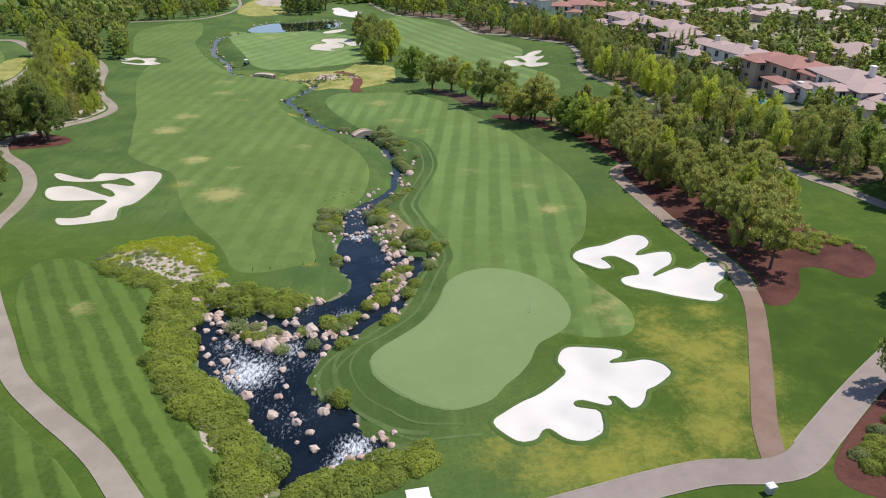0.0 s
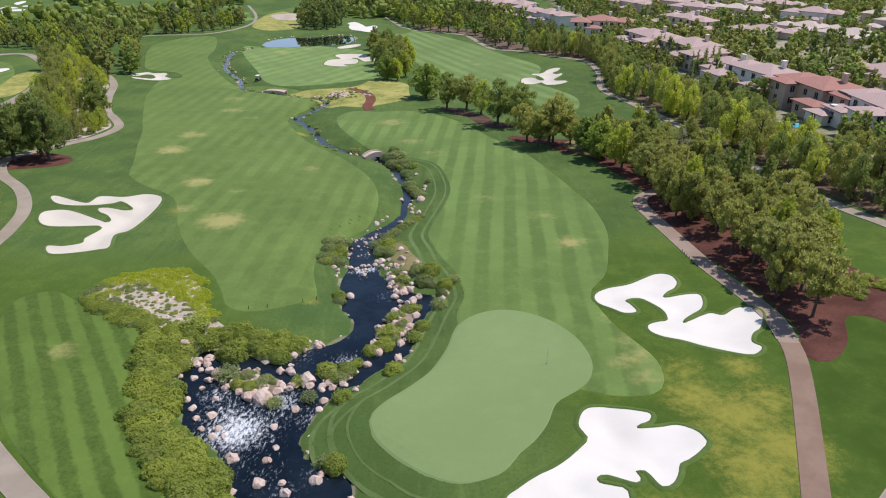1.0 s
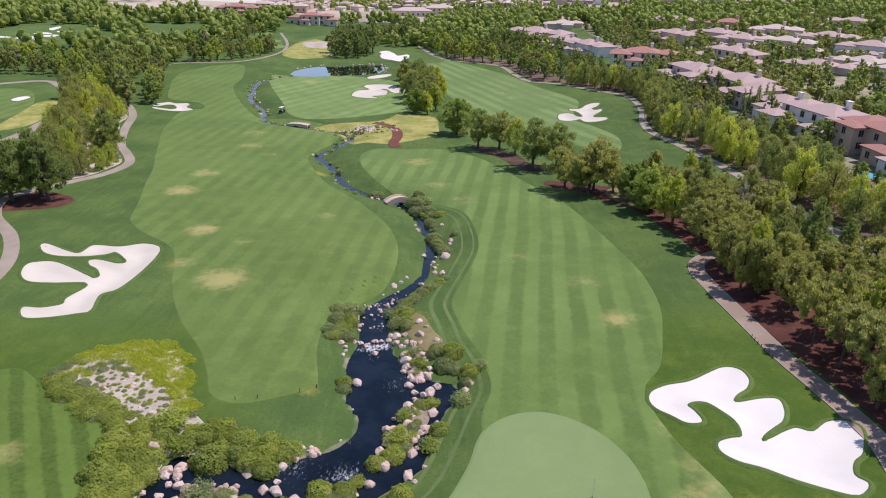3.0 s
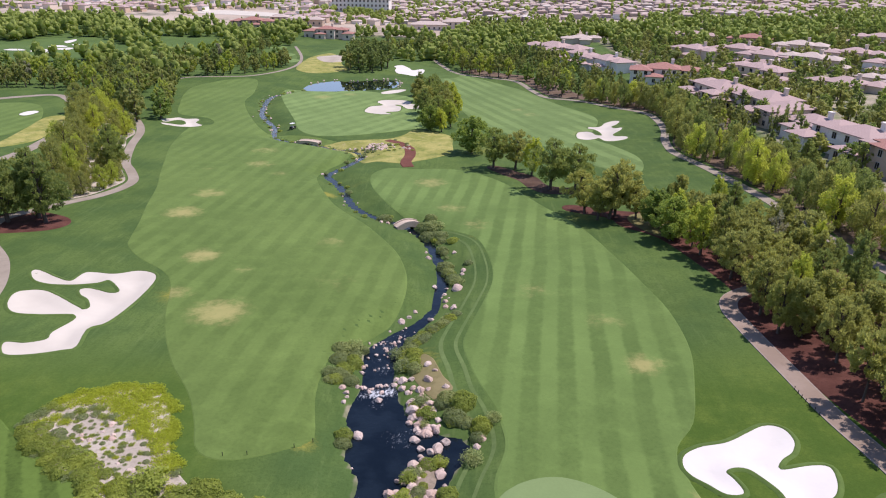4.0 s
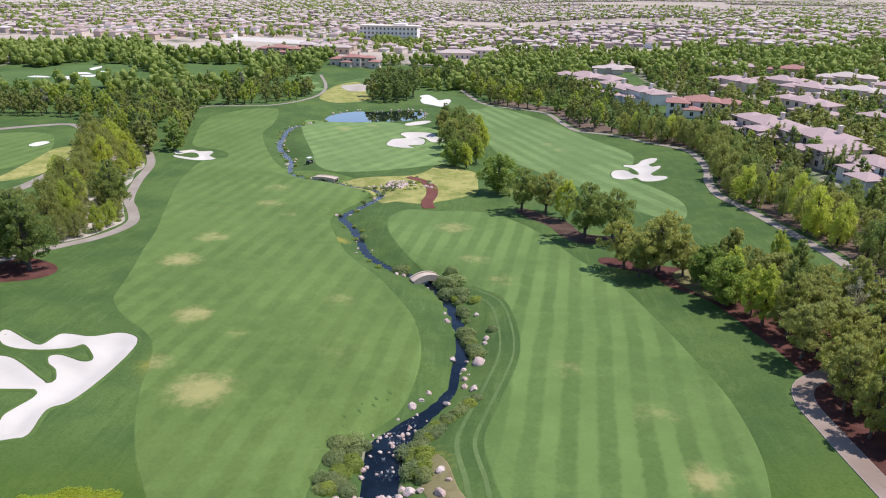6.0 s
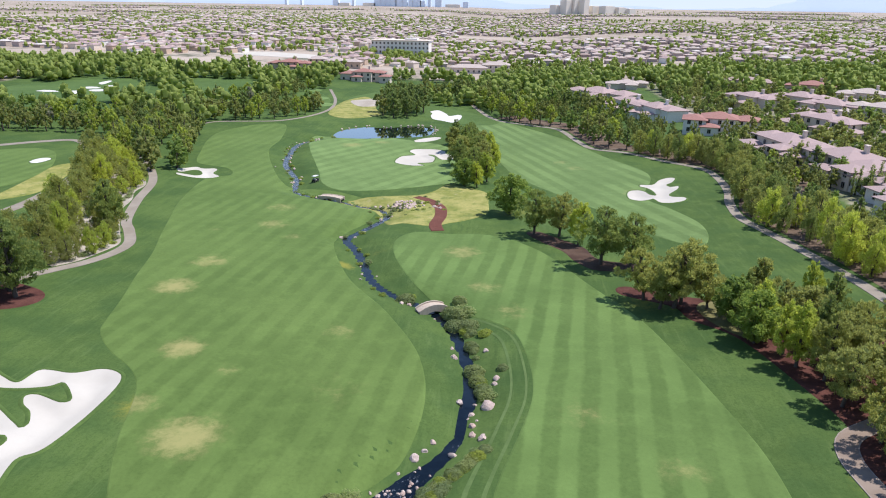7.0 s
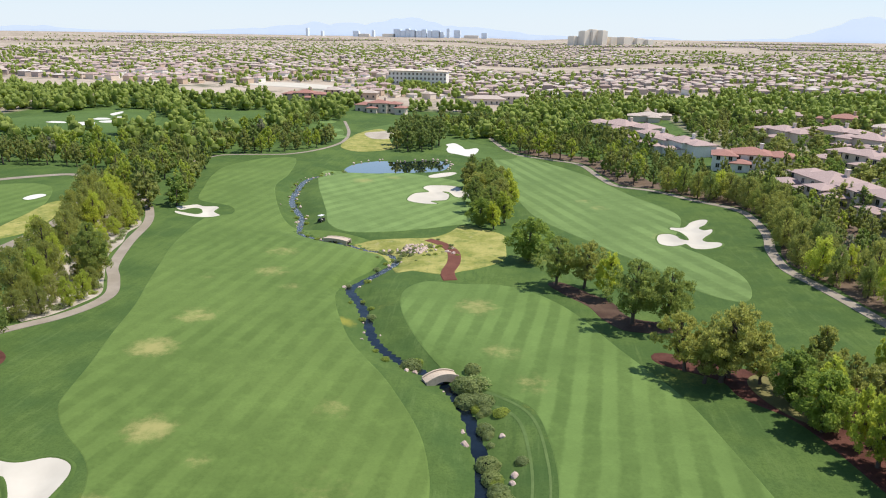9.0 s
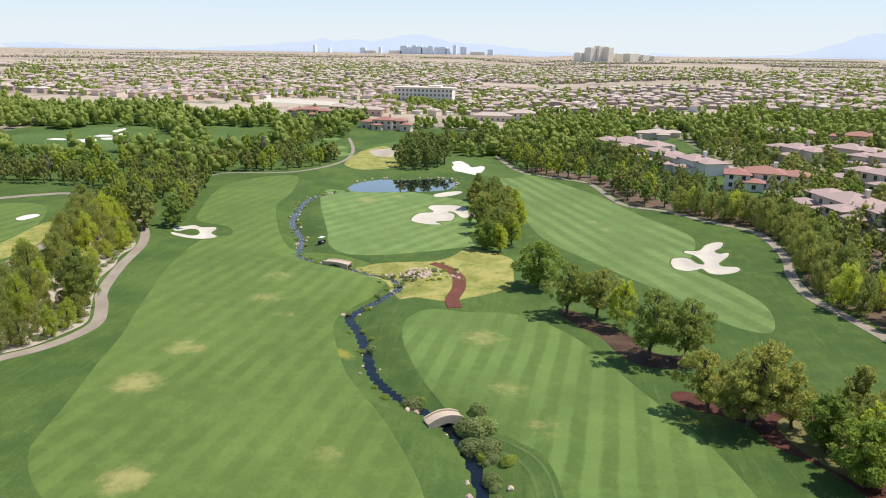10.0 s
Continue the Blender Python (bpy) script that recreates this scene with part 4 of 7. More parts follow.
lay("fairway", smooth(FAIRWAY_R, True, 1.2), MAT_FAIR_R, 0.04, 1.4, "striped light green mown fairway beside the stream", "fairway", DRY_SPOTS)
lay("fairway", smooth(FAIRWAY_L, True, 1.4), MAT_FAIR_L, 0.04, 1.5, "broad light green fairway with diagonal mowing bands and dry patches", "fairway", DRY_SPOTS)
lay("fairway", smooth(FAIRWAY_FAR, True, 1.6), MAT_FAIR_FAR, 0.07, 2.0, "light green fairway mown in a chequered pattern", "fairway", [(-60, 320, 5, 0.7), (-50, 330, 4, 0.6)])
line = smooth(FAIRWAY_RR, True, 1.6)
lay("fairway", line + (widen(line, 7.0) - line) * ease(line[:, 1], 235, 285)[:, None], MAT_FAIR_RR, 0.07, 2.5, "long fairway with crisp mowing bands", "fairway", [(52, 250, 5, 0.35), (38, 255, 4, 0.6), (24, 290, 4, 0.5), (20, 300, 4, 0.5)])
lay("fairway", smooth(NEIGHBOUR_FAIRWAY, True, 2.0), MAT_FAIR_L, 0.07, 3.0, "light green fairway of the neighbouring hole", "fairway")
for outline in FAR_GREENS:
    lay("fairway", smooth(outline, True, 3.0), MAT_COLLAR, 0.08, 5.0, "distant green turf of another hole", "fairway")
lay("mown_rough", smooth(TEE_W, True, 1.0), MAT_TEE, 0.06, 1.5, "rough grass mown in bold light and dark bands", "grass", DRY_SPOTS)
lay("mown_rough", smooth(TEE_SW, True, 1.0), MAT_TEE, 0.06, 1.5, "banded mown rough grass beyond the cart path", "grass")
lay("putting_green", smooth(GREEN, True, 0.8), MAT_GREEN, 0.055, 1.2, "smooth pale green putting surface", "green")
lay("dry_grass", smooth(DRY, True, 1.2), MAT_DRYGRASS, 0.10, 1.5, "yellow dry grass bank beside the stream", "grass")
lay("dry_grass", smooth(NEIGHBOUR_STRAW, True, 1.5), MAT_DRYGRASS, 0.10, 2.0, "yellow dry grass strip along a path", "grass")
lay("dry_grass", smooth([(-88, 392), (-78, 384), (-68, 392), (-64, 402), (-70, 420), (-76, 446), (-84, 460), (-91, 440), (-91, 412)], True, 2.0), MAT_DRYGRASS, 0.12, 3.0, "yellow dry grass beyond the pond", "grass")
lay("planting_bed", smooth([(-88, 440), (-82, 450), (-76, 455), (-72, 440), (-72, 428), (-80, 424)], True, 1.5), MAT_SOIL, 0.17, 3.0, "bare pale ground in the dry grass", "bare ground")
for x, y in ((-106, 442), (-98, 421), (-118, 472)):
    lay("tee", smooth([(x - 5, y - 4), (x + 1, y - 6), (x + 4, y + 4), (x - 2, y + 6)], True, 1.5), MAT_FAIR_FAR, 0.16, 2.0, "small light green mown tee", "tee")
lay("mulch_bed", smooth(MULCH_E, True, 1.0), MAT_MULCH, 0.06, 1.6, "dark red bark mulch bed under the pines", "mulch bed")
lay("mulch_bed", widen(smooth(MULCH_ROW, True, 0.8), -0.5), MAT_MULCH_OLD, 0.06, 1.2, "weathered brown bark mulch strip under a row of trees", "mulch bed")
lay("mulch_bed", smooth([(34.6, 43.5), (37.4, 47.4), (43.3, 52.3), (50.0, 57.4), (60.8, 65.0), (74, 73.5), (80, 70), (64, 58), (52, 48), (44, 43), (37.5, 41)], True, 1.0), MAT_MULCH, 0.05, 2.0, "dark mulch bed with low shrubs beside the path", "mulch bed")
lay("mulch_bed", smooth([(-92, 150), (-80, 152.5), (-76.5, 157), (-80, 161.5), (-90, 163)], True, 1.0), MAT_MULCH, 0.05, 1.5, "dark mulch under the big pines", "mulch bed")
lay("planting_bed", widen(smooth(BED_L, True, 0.9), -0.9), MAT_SOIL, 0.05, 1.2, "pale gravel planting bed along the pool", "planting bed")
lay("planting_bed", smooth([(-24.5, 60.0), (-21.6, 59.4), (-18.2, 55.0), (-17.6, 51.6), (-19.8, 52.6), (-21.4, 56.0)], True, 0.7), MAT_SOIL, 0.07, 1.0, "bare pale soil beside clipped shrubs", "planting bed")
lay("planting_bed", smooth([(-5.0, 109.0), (-4.2, 112.2), (-2.6, 110.6), (-1.2, 106.4), (0.2, 103.4), (-1.4, 101.6), (-3.4, 104.6)], True, 0.7), MAT_BARE, 0.05, 1.0, "bare tan soil with boulders beside the small falls", "bare ground")
lay("planting_bed", smooth([(34.2, 167.2), (36.0, 170.6), (39.6, 170.4), (41.4, 165.0), (41.8, 158.6), (38.6, 156.4), (35.4, 161.4)], True, 0.8), MAT_BARE, 0.09, 1.2, "bare tan soil between the mulch strips", "bare ground")
lay("gravel_path", np.concatenate([e if k == 0 else e[::-1] for k, e in enumerate(ribbon(REDPATH, [1.3, 1.5, 1.5, 1.4]))])[::-1], MAT_REDPATH, 0.16, 1.2, "winding red gravel path through dry grass", "path")


# flattened mower tracks curving round the green and up the fairway's edge
TRACK = [(0.5, 52.4), (-4.6, 55.2), (-8.4, 60.2), (-9.6, 65.0), (-7.0, 69.4), (-3.0, 73.4), (-0.6, 77.0), (1.0, 82.0), (2.6, 88.0), (4.0, 93.5), (3.2, 98.6), (1.6, 103.0), (0.6, 108.0), (-0.6, 113.8), (0.2, 119.0), (2.4, 127.8),
         (4.2, 136.4), (4.0, 145.2), (2.2, 154.6), (-2.4, 160.0), (-8.6, 165.0)]
for off, half in ((-1.0, 0.28), (1.0, 0.32)):
    c, _ = ribbon(TRACK, [off + 0.01, off + 0.3, off + 0.01, off + 0.25, off + 0.01], 1.0)
    a, b = ribbon(c, [half, half * 0.6, half, half * 0.5, half], 1.0)
    lay("mower_track", np.concatenate([a, b[::-1]])[::-1], MAT_TRACK, 0.024, 1.0, "faint flattened mower track in the rough", "track", skirt=False)


# fainter rings where the mower turned beside the green
ring = widen(smooth(GREEN, True, 0.8), 1.0)
for off, half in ((1.4, 0.16), (3.3, 0.20)):
    c = widen(ring, off)
    near = signed(BUNKERS["near"], c[:, 0], c[:, 1]) > 1.5
    side = c[(c[:, 0] < 9.5) & (c[:, 1] < 84) & near]
    side = side[np.argsort(np.arctan2(side[:, 1] - 70, side[:, 0] - 8) % (2 * math.pi))][::3]
    a, b = ribbon(side, [half, half * 1.5, half * 0.6, half], 1.0)
    lay("mower_track", np.concatenate([a, b[::-1]])[::-1], MAT_TRACK, 0.024, 1.0, "faint flattened mower track round the green", "track", skirt=False)


def path_area(key, half):
    a, b = ribbon(PATHS[key], [half, half])
    return np.concatenate([a, b[::-1]])[::-1]


def cart_path(key, half, material, label, lift=0.075):
    points = PATHS[key]
    others = [path_area(k, 1.9) for k in PATHS if k != key]
    a, b = ribbon(points, [half, half])
    ob = structure(drape("path", np.concatenate([a, b[::-1]])[::-1], material, lift, 1.6, edge=0.06), label, "path")
    for edge, sign in ((a, 1), (b, -1)) if material != MAT_PATH_BROWN else ():
        d = np.gradient(edge, axis=0)
        d /= np.linalg.norm(d, axis=1)[:, None] + 1e-9
        out = np.stack([-d[:, 1], d[:, 0]], 1) * sign
        rows = []
        for off, up in ((0.0, 0.0), (0.0, lift + 0.012), (0.13, lift + 0.012), (0.13, 0.0)):
            p = edge + out * off
            rows.append(np.column_stack([p, ground_z(p[:, 0], p[:, 1], False) + up]))
        n = len(edge)
        faces = [(k * n + i, k * n + i + 1, (k + 1) * n + i + 1, (k + 1) * n + i) for k in range(3) for i in range(n - 1)]
        clear = np.min([signed(p, edge[:, 0], edge[:, 1]) for p in others], axis=0) > 0
        faces = [f for f in faces if clear[f[0] % n] and clear[f[1] % n]]
        mesh_object("kerb", np.concatenate(rows), faces if sign < 0 else [f[::-1] for f in faces], MAT_KERB, ob)


cart_path("bend", 1.12, MAT_PATH_TAN, "pinkish concrete cart path along the pine bed")
cart_path("brown", 1.12, MAT_PATH_BROWN, "brown stained concrete cart path curving past bunkers", 0.07)
cart_path("junction", 1.42, MAT_PATH_GREY, "grey concrete cart path with a junction")
cart_path("west", 1.05, MAT_PATH, "pale concrete cart path winding beside trees")
cart_path("far", 0.72, MAT_PATH, "thin pale cart path far across the fairway")
cart_path("east", 1.08, MAT_PATH, "grey cart path between fairway and pine belt")
cart_path("neighbour", 1.5, MAT_PATH, "pale cart path of the neighbouring hole")


# ---- bunkers: sand bowls with a raised turf lip ----
def bunker(line, white, label):
    root = tagged(new("bunker"), label, "bunker", "bunkers on the course")
    deep = 0.5 if line[:, 1].max() < 350 and line[:, 0].min() > -110 else 0.0
    sheet = drape("sand", line, MAT_SAND if white else MAT_SAND_TAN, 0.05 if deep else 0.15, 0.9,
                  z=lambda x, y: ground_z(x, y, False) - deep * ease(-signed(line, x, y), 0.0, 2.6), skirt=False)
    sheet.parent = root
    sheet.data.polygons.foreach_set("use_smooth", [True] * len(sheet.data.polygons))
    c = line
    d = np.roll(c, -1, 0) - np.roll(c, 1, 0)
    d /= np.linalg.norm(d, axis=1)[:, None] + 1e-9
    area = np.sum(c[:, 0] * np.roll(c[:, 1], -1) - np.roll(c[:, 0], -1) * c[:, 1])
    out = np.stack([d[:, 1], -d[:, 0]], 1) * (1 if area > 0 else -1)
    wob = np.array([0.6 + 0.8 * noise.noise((p[0] * 0.7, p[1] * 0.7, 3.0)) for p in c])[:, None]
    rows = []
    for off, up in ((-0.10, 0.0), (-0.03, 0.10), (0.08, 0.16), (0.24, 0.11), (0.50, 0.01)):
        p = c + out * (off + 0.06 * wob)
        rows.append(np.column_stack([p, ground_z(p[:, 0], p[:, 1], False) + up * (0.8 + 0.3 * wob[:, 0])]))
    n = len(c)
    faces = [(k * n + i, k * n + (i + 1) % n, (k + 1) * n + (i + 1) % n, (k + 1) * n + i) for k in range(4) for i in range(n)]
    lip = mesh_object("lip", np.concatenate(rows), faces if area < 0 else [f[::-1] for f in faces], MAT_COLLAR, root, "dark turf lip", True)
    set_attr(lip, "dry", np.zeros(len(lip.data.vertices)))


bunker(BUNKERS["near"], True, "bright white sand bunker with scalloped edge beside the green")
bunker(BUNKERS["east"], True, "bright white sand bunker with lobes beside the brown path")
bunker(BUNKERS["west"], False, "white sand bunker with long fingers of turf")
bunker(BUNKERS["small"], False, "small pale sand bunker curled round a turf tongue")
bunker(BUNKERS["clover"], False, "pale tan sand bunker shaped like a clover leaf")
bunker(BUNKERS["mid"], False, "pale sand bunker at the edge of a far fairway")
bunker(BUNKERS["strip"], False, "narrow pale sand strip near the pond")
bunker(BUNKERS["far"], True, "white sand bunker before the far tree belt")
bunker(BUNKERS["oval"], True, "small oval white sand bunker on the next hole")
bunker(BUNKERS["pale"], True, "distant white sand bunker")
bunker(BUNKERS["tail"], True, "distant narrow white sand bunker")
for x, y, rx, ry in ((-231, 424, 4.5, 2.6), (-243, 404, 5.5, 2.0), (-222, 416, 4.0, 3.0), (-226, 434, 2.2, 1.8)):
    ring = np.array([(x + rx * math.cos(a) * (1 + 0.2 * math.sin(3 * a + x)), y + ry * math.sin(a) * 1.6) for a in np.linspace(0, 2 * math.pi, 40, endpoint=False)])
    bunker(ring, True, "small distant white sand bunker")


# litter beds under the tree belts
def litter(key, first, last, near, far, side, label, material=None):
    c = smooth(PATHS[key][first:last], False, 1.5)
    d = np.gradient(c, axis=0)
    d /= np.linalg.norm(d, axis=1)[:, None]
    out = np.stack([-d[:, 1], d[:, 0]], 1) * side
    wob = np.array([1.4 * noise.noise((p[0] * 0.09, p[1] * 0.09, 4.0)) for p in c])[:, None]
    a, b = c + out * (near + np.maximum(wob, -0.6)), c + out * far
    ring = np.concatenate([a, b[::-1]])
    area = np.sum(ring[:, 0] * np.roll(ring[:, 1], -1) - np.roll(ring[:, 0], -1) * ring[:, 1])
    lay("mulch_bed", ring if area > 0 else ring[::-1], material or MAT_LITTER, 0.05, 3.0, label, "mulch bed", skirt=False)


litter("east", 6, 20, 2.4, 24.0, 1, "brown needle litter under the tree belt", MAT_LITTER)
litter("east", 1, 7, 2.6, 16.0, 1, "pale brown litter under the far tree belt", MAT_LITTER)
litter("west", 21, 32, 2.0, 13.0, 1, "pale stony litter under the path-side trees", MAT_SOIL)


# ---- water ----
def water_sheet(name, outline, level, lift, label):
    pts, faces = fill(outline, 0.8 if name == "stream" else 3.0)
    z = level(pts[:, 0], pts[:, 1]) + lift
    ob = mesh_object(name, np.column_stack([pts, z]), faces, MAT_WATER if name == "stream" else MAT_POND, shade=True)
    set_attr(ob, "foam", np.maximum(spots(pts[:, 0], pts[:, 1], RAPIDS), 0.58 * ease(pts[:, 1], 190, 225) * (name == "stream")))
    return tagged(ob, label, "water", kind="structure")


water_sheet("stream", STREAM, base, -1.5, "dark stream with rapids and foam between boulders")
water_sheet("pond", POND_LINE, lambda x, y: np.full(len(x), POND_LEVEL), 0.0, "still pond reflecting sky")


ISLET_LINES = []


def islet(outline, label):
    p = np.array(outline)
    line = smooth((p - p.mean(0)) * 0.6 + p.mean(0), True, 0.5)
    ob = drape("islet", line, MAT_BANK, 0.0, 0.7, z=lambda x, y: base(x, y) - 1.66 + 0.5 * ease(-signed(line, x, y), -0.1, 1.2), skirt=True)
    structure(ob, label, "islet")
    ISLET_LINES.append(line)


islet([(-25.4, 76.5), (-24.6, 79.0), (-21.2, 79.1), (-18.0, 76.8), (-14.9, 74.8), (-12.0, 73.7), (-12.1, 71.9), (-15.7, 71.0), (-19.7, 71.7), (-23.2, 73.7)], "rocky islet with shrubs between the rapids")
islet([(-7.1, 78.9), (-6.3, 83.8), (-4.7, 89.2), (-2.5, 96.0), (0.7, 93.6), (0.9, 88.7), (-1.5, 84.7), (-3.2, 80.3), (-5.6, 77.3)], "long gravel islet with shrubs and boulders")
islet([(-12.0, 73.9), (-10.2, 76.2), (-8.2, 77.8), (-6.7, 78.3), (-7.2, 75.6), (-9.2, 72.4), (-10.8, 71.8)], "small stony islet")
islet([(-5.5, 106.5), (-4.1, 106.6), (-3.2, 103.1), (-1.7, 99.0), (0.0, 95.3), (-0.5, 93.5), (-2.2, 93.8), (-3.4, 97.0), (-4.7, 100.9), (-5.8, 103.6)], "rocky spit beside the falls")


# ---- boulders ----
def boulder_mesh(seed):
    bm = bmesh.new()
    bmesh.ops.create_icosphere(bm, subdivisions=2, radius=1)
    off = Vector((seed * 7.3, seed * 3.1, seed * 1.7))
    rng = random.Random(seed)
    cuts = [(Vector((rng.uniform(-1, 1), rng.uniform(-1, 1), rng.uniform(-0.3, 1))).normalized(), rng.uniform(0.56, 0.84)) for _ in range(13)]
    for v in bm.verts:
        p = v.co.copy()
        for nrm, d in cuts:
            k = p.dot(nrm) - d
            if k > 0:
                p -= nrm * k
        p *= 1 + 0.16 * noise.noise(v.co * 1.6 + off)
        v.co = Vector((p.x, p.y * rng.choice((0.82, 0.83)), p.z * 0.78))
    me = bpy.data.meshes.new("boulder")
    bm.to_mesh(me)
    bm.free()
    me.materials.append(MAT_ROCK)
    return me


BOULDERS = [boulder_mesh(k + 1) for k in range(8)]
rock_rng = random.Random(5)


PEBBLES = []


def boulder(x, y, r, sink, label, group):
    if r < 0.42 and "small pink" in label or y > 200:
        me = rock_rng.choice(BOULDERS)
        m = pose(x, y, gz(x, y) + sink, 0, 0, rock_rng.uniform(0, 360)) @ Matrix.Diagonal((r * 1.22, r * 1.22, r * 1.1, 1))
        PEBBLES.append(([m @ v.co for v in me.vertices], [tuple(p.vertices) for p in me.polygons]))
        return
    ob = new("boulder", rock_rng.choice(BOULDERS))
    ob.matrix_world = pose(x, y, gz(x, y) + sink, rock_rng.uniform(-14, 14), rock_rng.uniform(-14, 14), rock_rng.uniform(0, 360)) @ Matrix.Diagonal((r * 1.22, r * 1.22, r * 1.1, 1))
    tagged(ob, label, "boulder", group)


for x, y, r in ROCKS_POND:
    z = float(base(x, y)) - 1.5 - gz(x, y)
    boulder(x, y, r, z + r * 0.12, "pinkish sandstone boulder standing in the rapids", "boulders in the pool")
for x, y, r in ROCKS_ISLANDS:
    z = max(0.0, float(base(x, y)) - 1.4 - gz(x, y))
    boulder(x, y, r, z + r * 0.2, "pale pink boulder on a rocky islet", "boulders on the islets")
for x, y, r in ROCKS_FALLS:
    z = max(0.0, float(base(x, y)) - 1.4 - gz(x, y))
    boulder(x, y, r, z + r * 0.2, "large pink sandstone boulder beside the small falls", "boulders by the falls")
for x, y, r in ROCKS_BANKS:
    z = max(0.0, float(base(x, y)) - 1.5 - gz(x, y))
    boulder(x, y, r, z + r * 0.15, "weathered sandstone boulder on the stream bank", "boulders on the banks")
for k in range(70):
    x, y = STREAM[rock_rng.randrange(len(STREAM))]
    boulder(x + rock_rng.gauss(0, 0.35), y + rock_rng.gauss(0, 0.35), rock_rng.uniform(0.16, 0.42) * (1 + (y > 200) * 0.5), 0.02, "small pink stone at the water's edge", "stones along the stream")
for k in range(30):
    y = rock_rng.choice((rock_rng.uniform(109.5, 121.5), rock_rng.gauss(117.0, 1.6)))
    x = float(np.interp(y, (108.9, 114.4, 119.4, 123.9), (-11.4, -12.0, -9.2, -5.9))) + rock_rng.uniform(0.03, 0.9) * (4.0 if y < 117 else 3.6)
    boulder(x, y, rock_rng.uniform(0.12, 0.28), max(0.0, float(base(x, y)) - 1.45 - gz(x, y)), "small pale stone breaking the water of the rapids", "stones in the rapids")
for k in range(11):
    x = -11.4 + 0.5 * k + rock_rng.gauss(0, 0.15)
    boulder(x, 104.9 + 0.14 * k + rock_rng.gauss(0, 0.25), rock_rng.uniform(0.2, 0.48), max(0.0, float(base(x, 105)) - 1.45 - gz(x, 105)), "pink stone in the sill of the small falls", "stones in the rapids")
for cx, cy, sx, sy, n in ((-18, 74.5, 5, 2.0, 22), (-3.2, 86.5, 1.9, 6.0, 20), (-9.5, 74.8, 2.0, 1.8, 9), (-3.0, 100.0, 1.2, 4.5, 16), (-25.6, 79.0, 1.6, 2.6, 10), (-14.0, 82.6, 2.5, 0.9, 8)):
    for k in range(n):
        x, y = cx + rock_rng.gauss(0, sx * 0.55), cy + rock_rng.gauss(0, sy * 0.55)
        z = max(0.0, float(base(x, y)) - 1.35 - gz(x, y))
        boulder(x, y, rock_rng.uniform(0.28, 0.75), z, "pale pink boulder on a rocky islet", "boulders on the islets")
for line in ISLET_LINES:
    for p in line[::2]:
        x, y = p[0] + rock_rng.gauss(0, 0.3), p[1] + rock_rng.gauss(0, 0.3)
        z = max(0.0, float(base(x, y)) - 1.45 - gz(x, y))
        boulder(x, y, rock_rng.uniform(0.25, 0.7), z, "pale pink boulder on a rocky islet", "boulders on the islets")
for k in range(64):
    x, y = -25 + rock_rng.gauss(0, 3.6), 235.5 + rock_rng.gauss(0, 2.0)
    boulder(x, y, rock_rng.uniform(0.3, 0.7), 0.15, "grey pink stone in a dry rocky bank", "stones of the rocky bank")

for k in range(40):
    i = rock_rng.randrange(len(STREAM))
    x, y = STREAM[i]
    if y > 225:
        boulder(x + rock_rng.gauss(0, 1.0), y + rock_rng.gauss(0, 1.0), rock_rng.uniform(0.2, 0.5), 0.3, "small pink stone", "stones along the stream")
for p in POND_LINE[::1]:
    if p[1] < 352 or rock_rng.random() < 0.35:
        continue
    boulder(p[0] + rock_rng.gauss(0, 0.5), p[1] + rock_rng.gauss(0, 0.5), rock_rng.uniform(0.3, 0.7), 0.05, "small pink stone", "stones along the stream")
verts, faces = [], []
for v, f in PEBBLES:
    o = len(verts)
    verts += v
    faces += [tuple(i + o for i in q) for q in f]
tagged(mesh_object("stream_stones", verts, faces, MAT_ROCK), "small pinkish stones along the water's edges", "stones", kind="stuff")

# ---- foliage ----
def leaf_cloud(rng, lobes, count, size, flat=0.0, slim=0.55):
    """Small leaf sprays over and inside a set of rounded lobes: vertices and four-cornered faces."""
    weights = np.array([l[3] * l[4] * l[5] for l in lobes]) ** 0.75
    pick = rng.choice(len(lobes), count, p=weights / weights.sum())
    L = np.array([lobes[k] for k in pick])
    d = rng.normal(size=(count, 3))
    d[:, 2] += 0.35
    d /= np.linalg.norm(d, axis=1)[:, None]
    r = 1 - 0.42 * rng.random(count) ** 1.7
    r += 0.12 * rng.normal(size=count)
    c = L[:, :3] + d * L[:, 3:6] * r[:, None]
    n = d * 0.8 + rng.normal(size=(count, 3)) * 0.55
    n[:, 2] += flat
    n /= np.linalg.norm(n, axis=1)[:, None]
    a = np.cross(n, rng.normal(size=(count, 3)))
    a /= np.linalg.norm(a, axis=1)[:, None] + 1e-9
    b = np.cross(n, a)
    s = (size * (0.6 + 0.8 * rng.random(count)))[:, None]
    v = np.stack([c - a * s, c - b * s * slim + n * s * 0.2, c + a * s, c + b * s * slim - n * s * 0.1], 1).reshape(-1, 3)
    f = np.arange(count * 4).reshape(-1, 4)
    return v, f


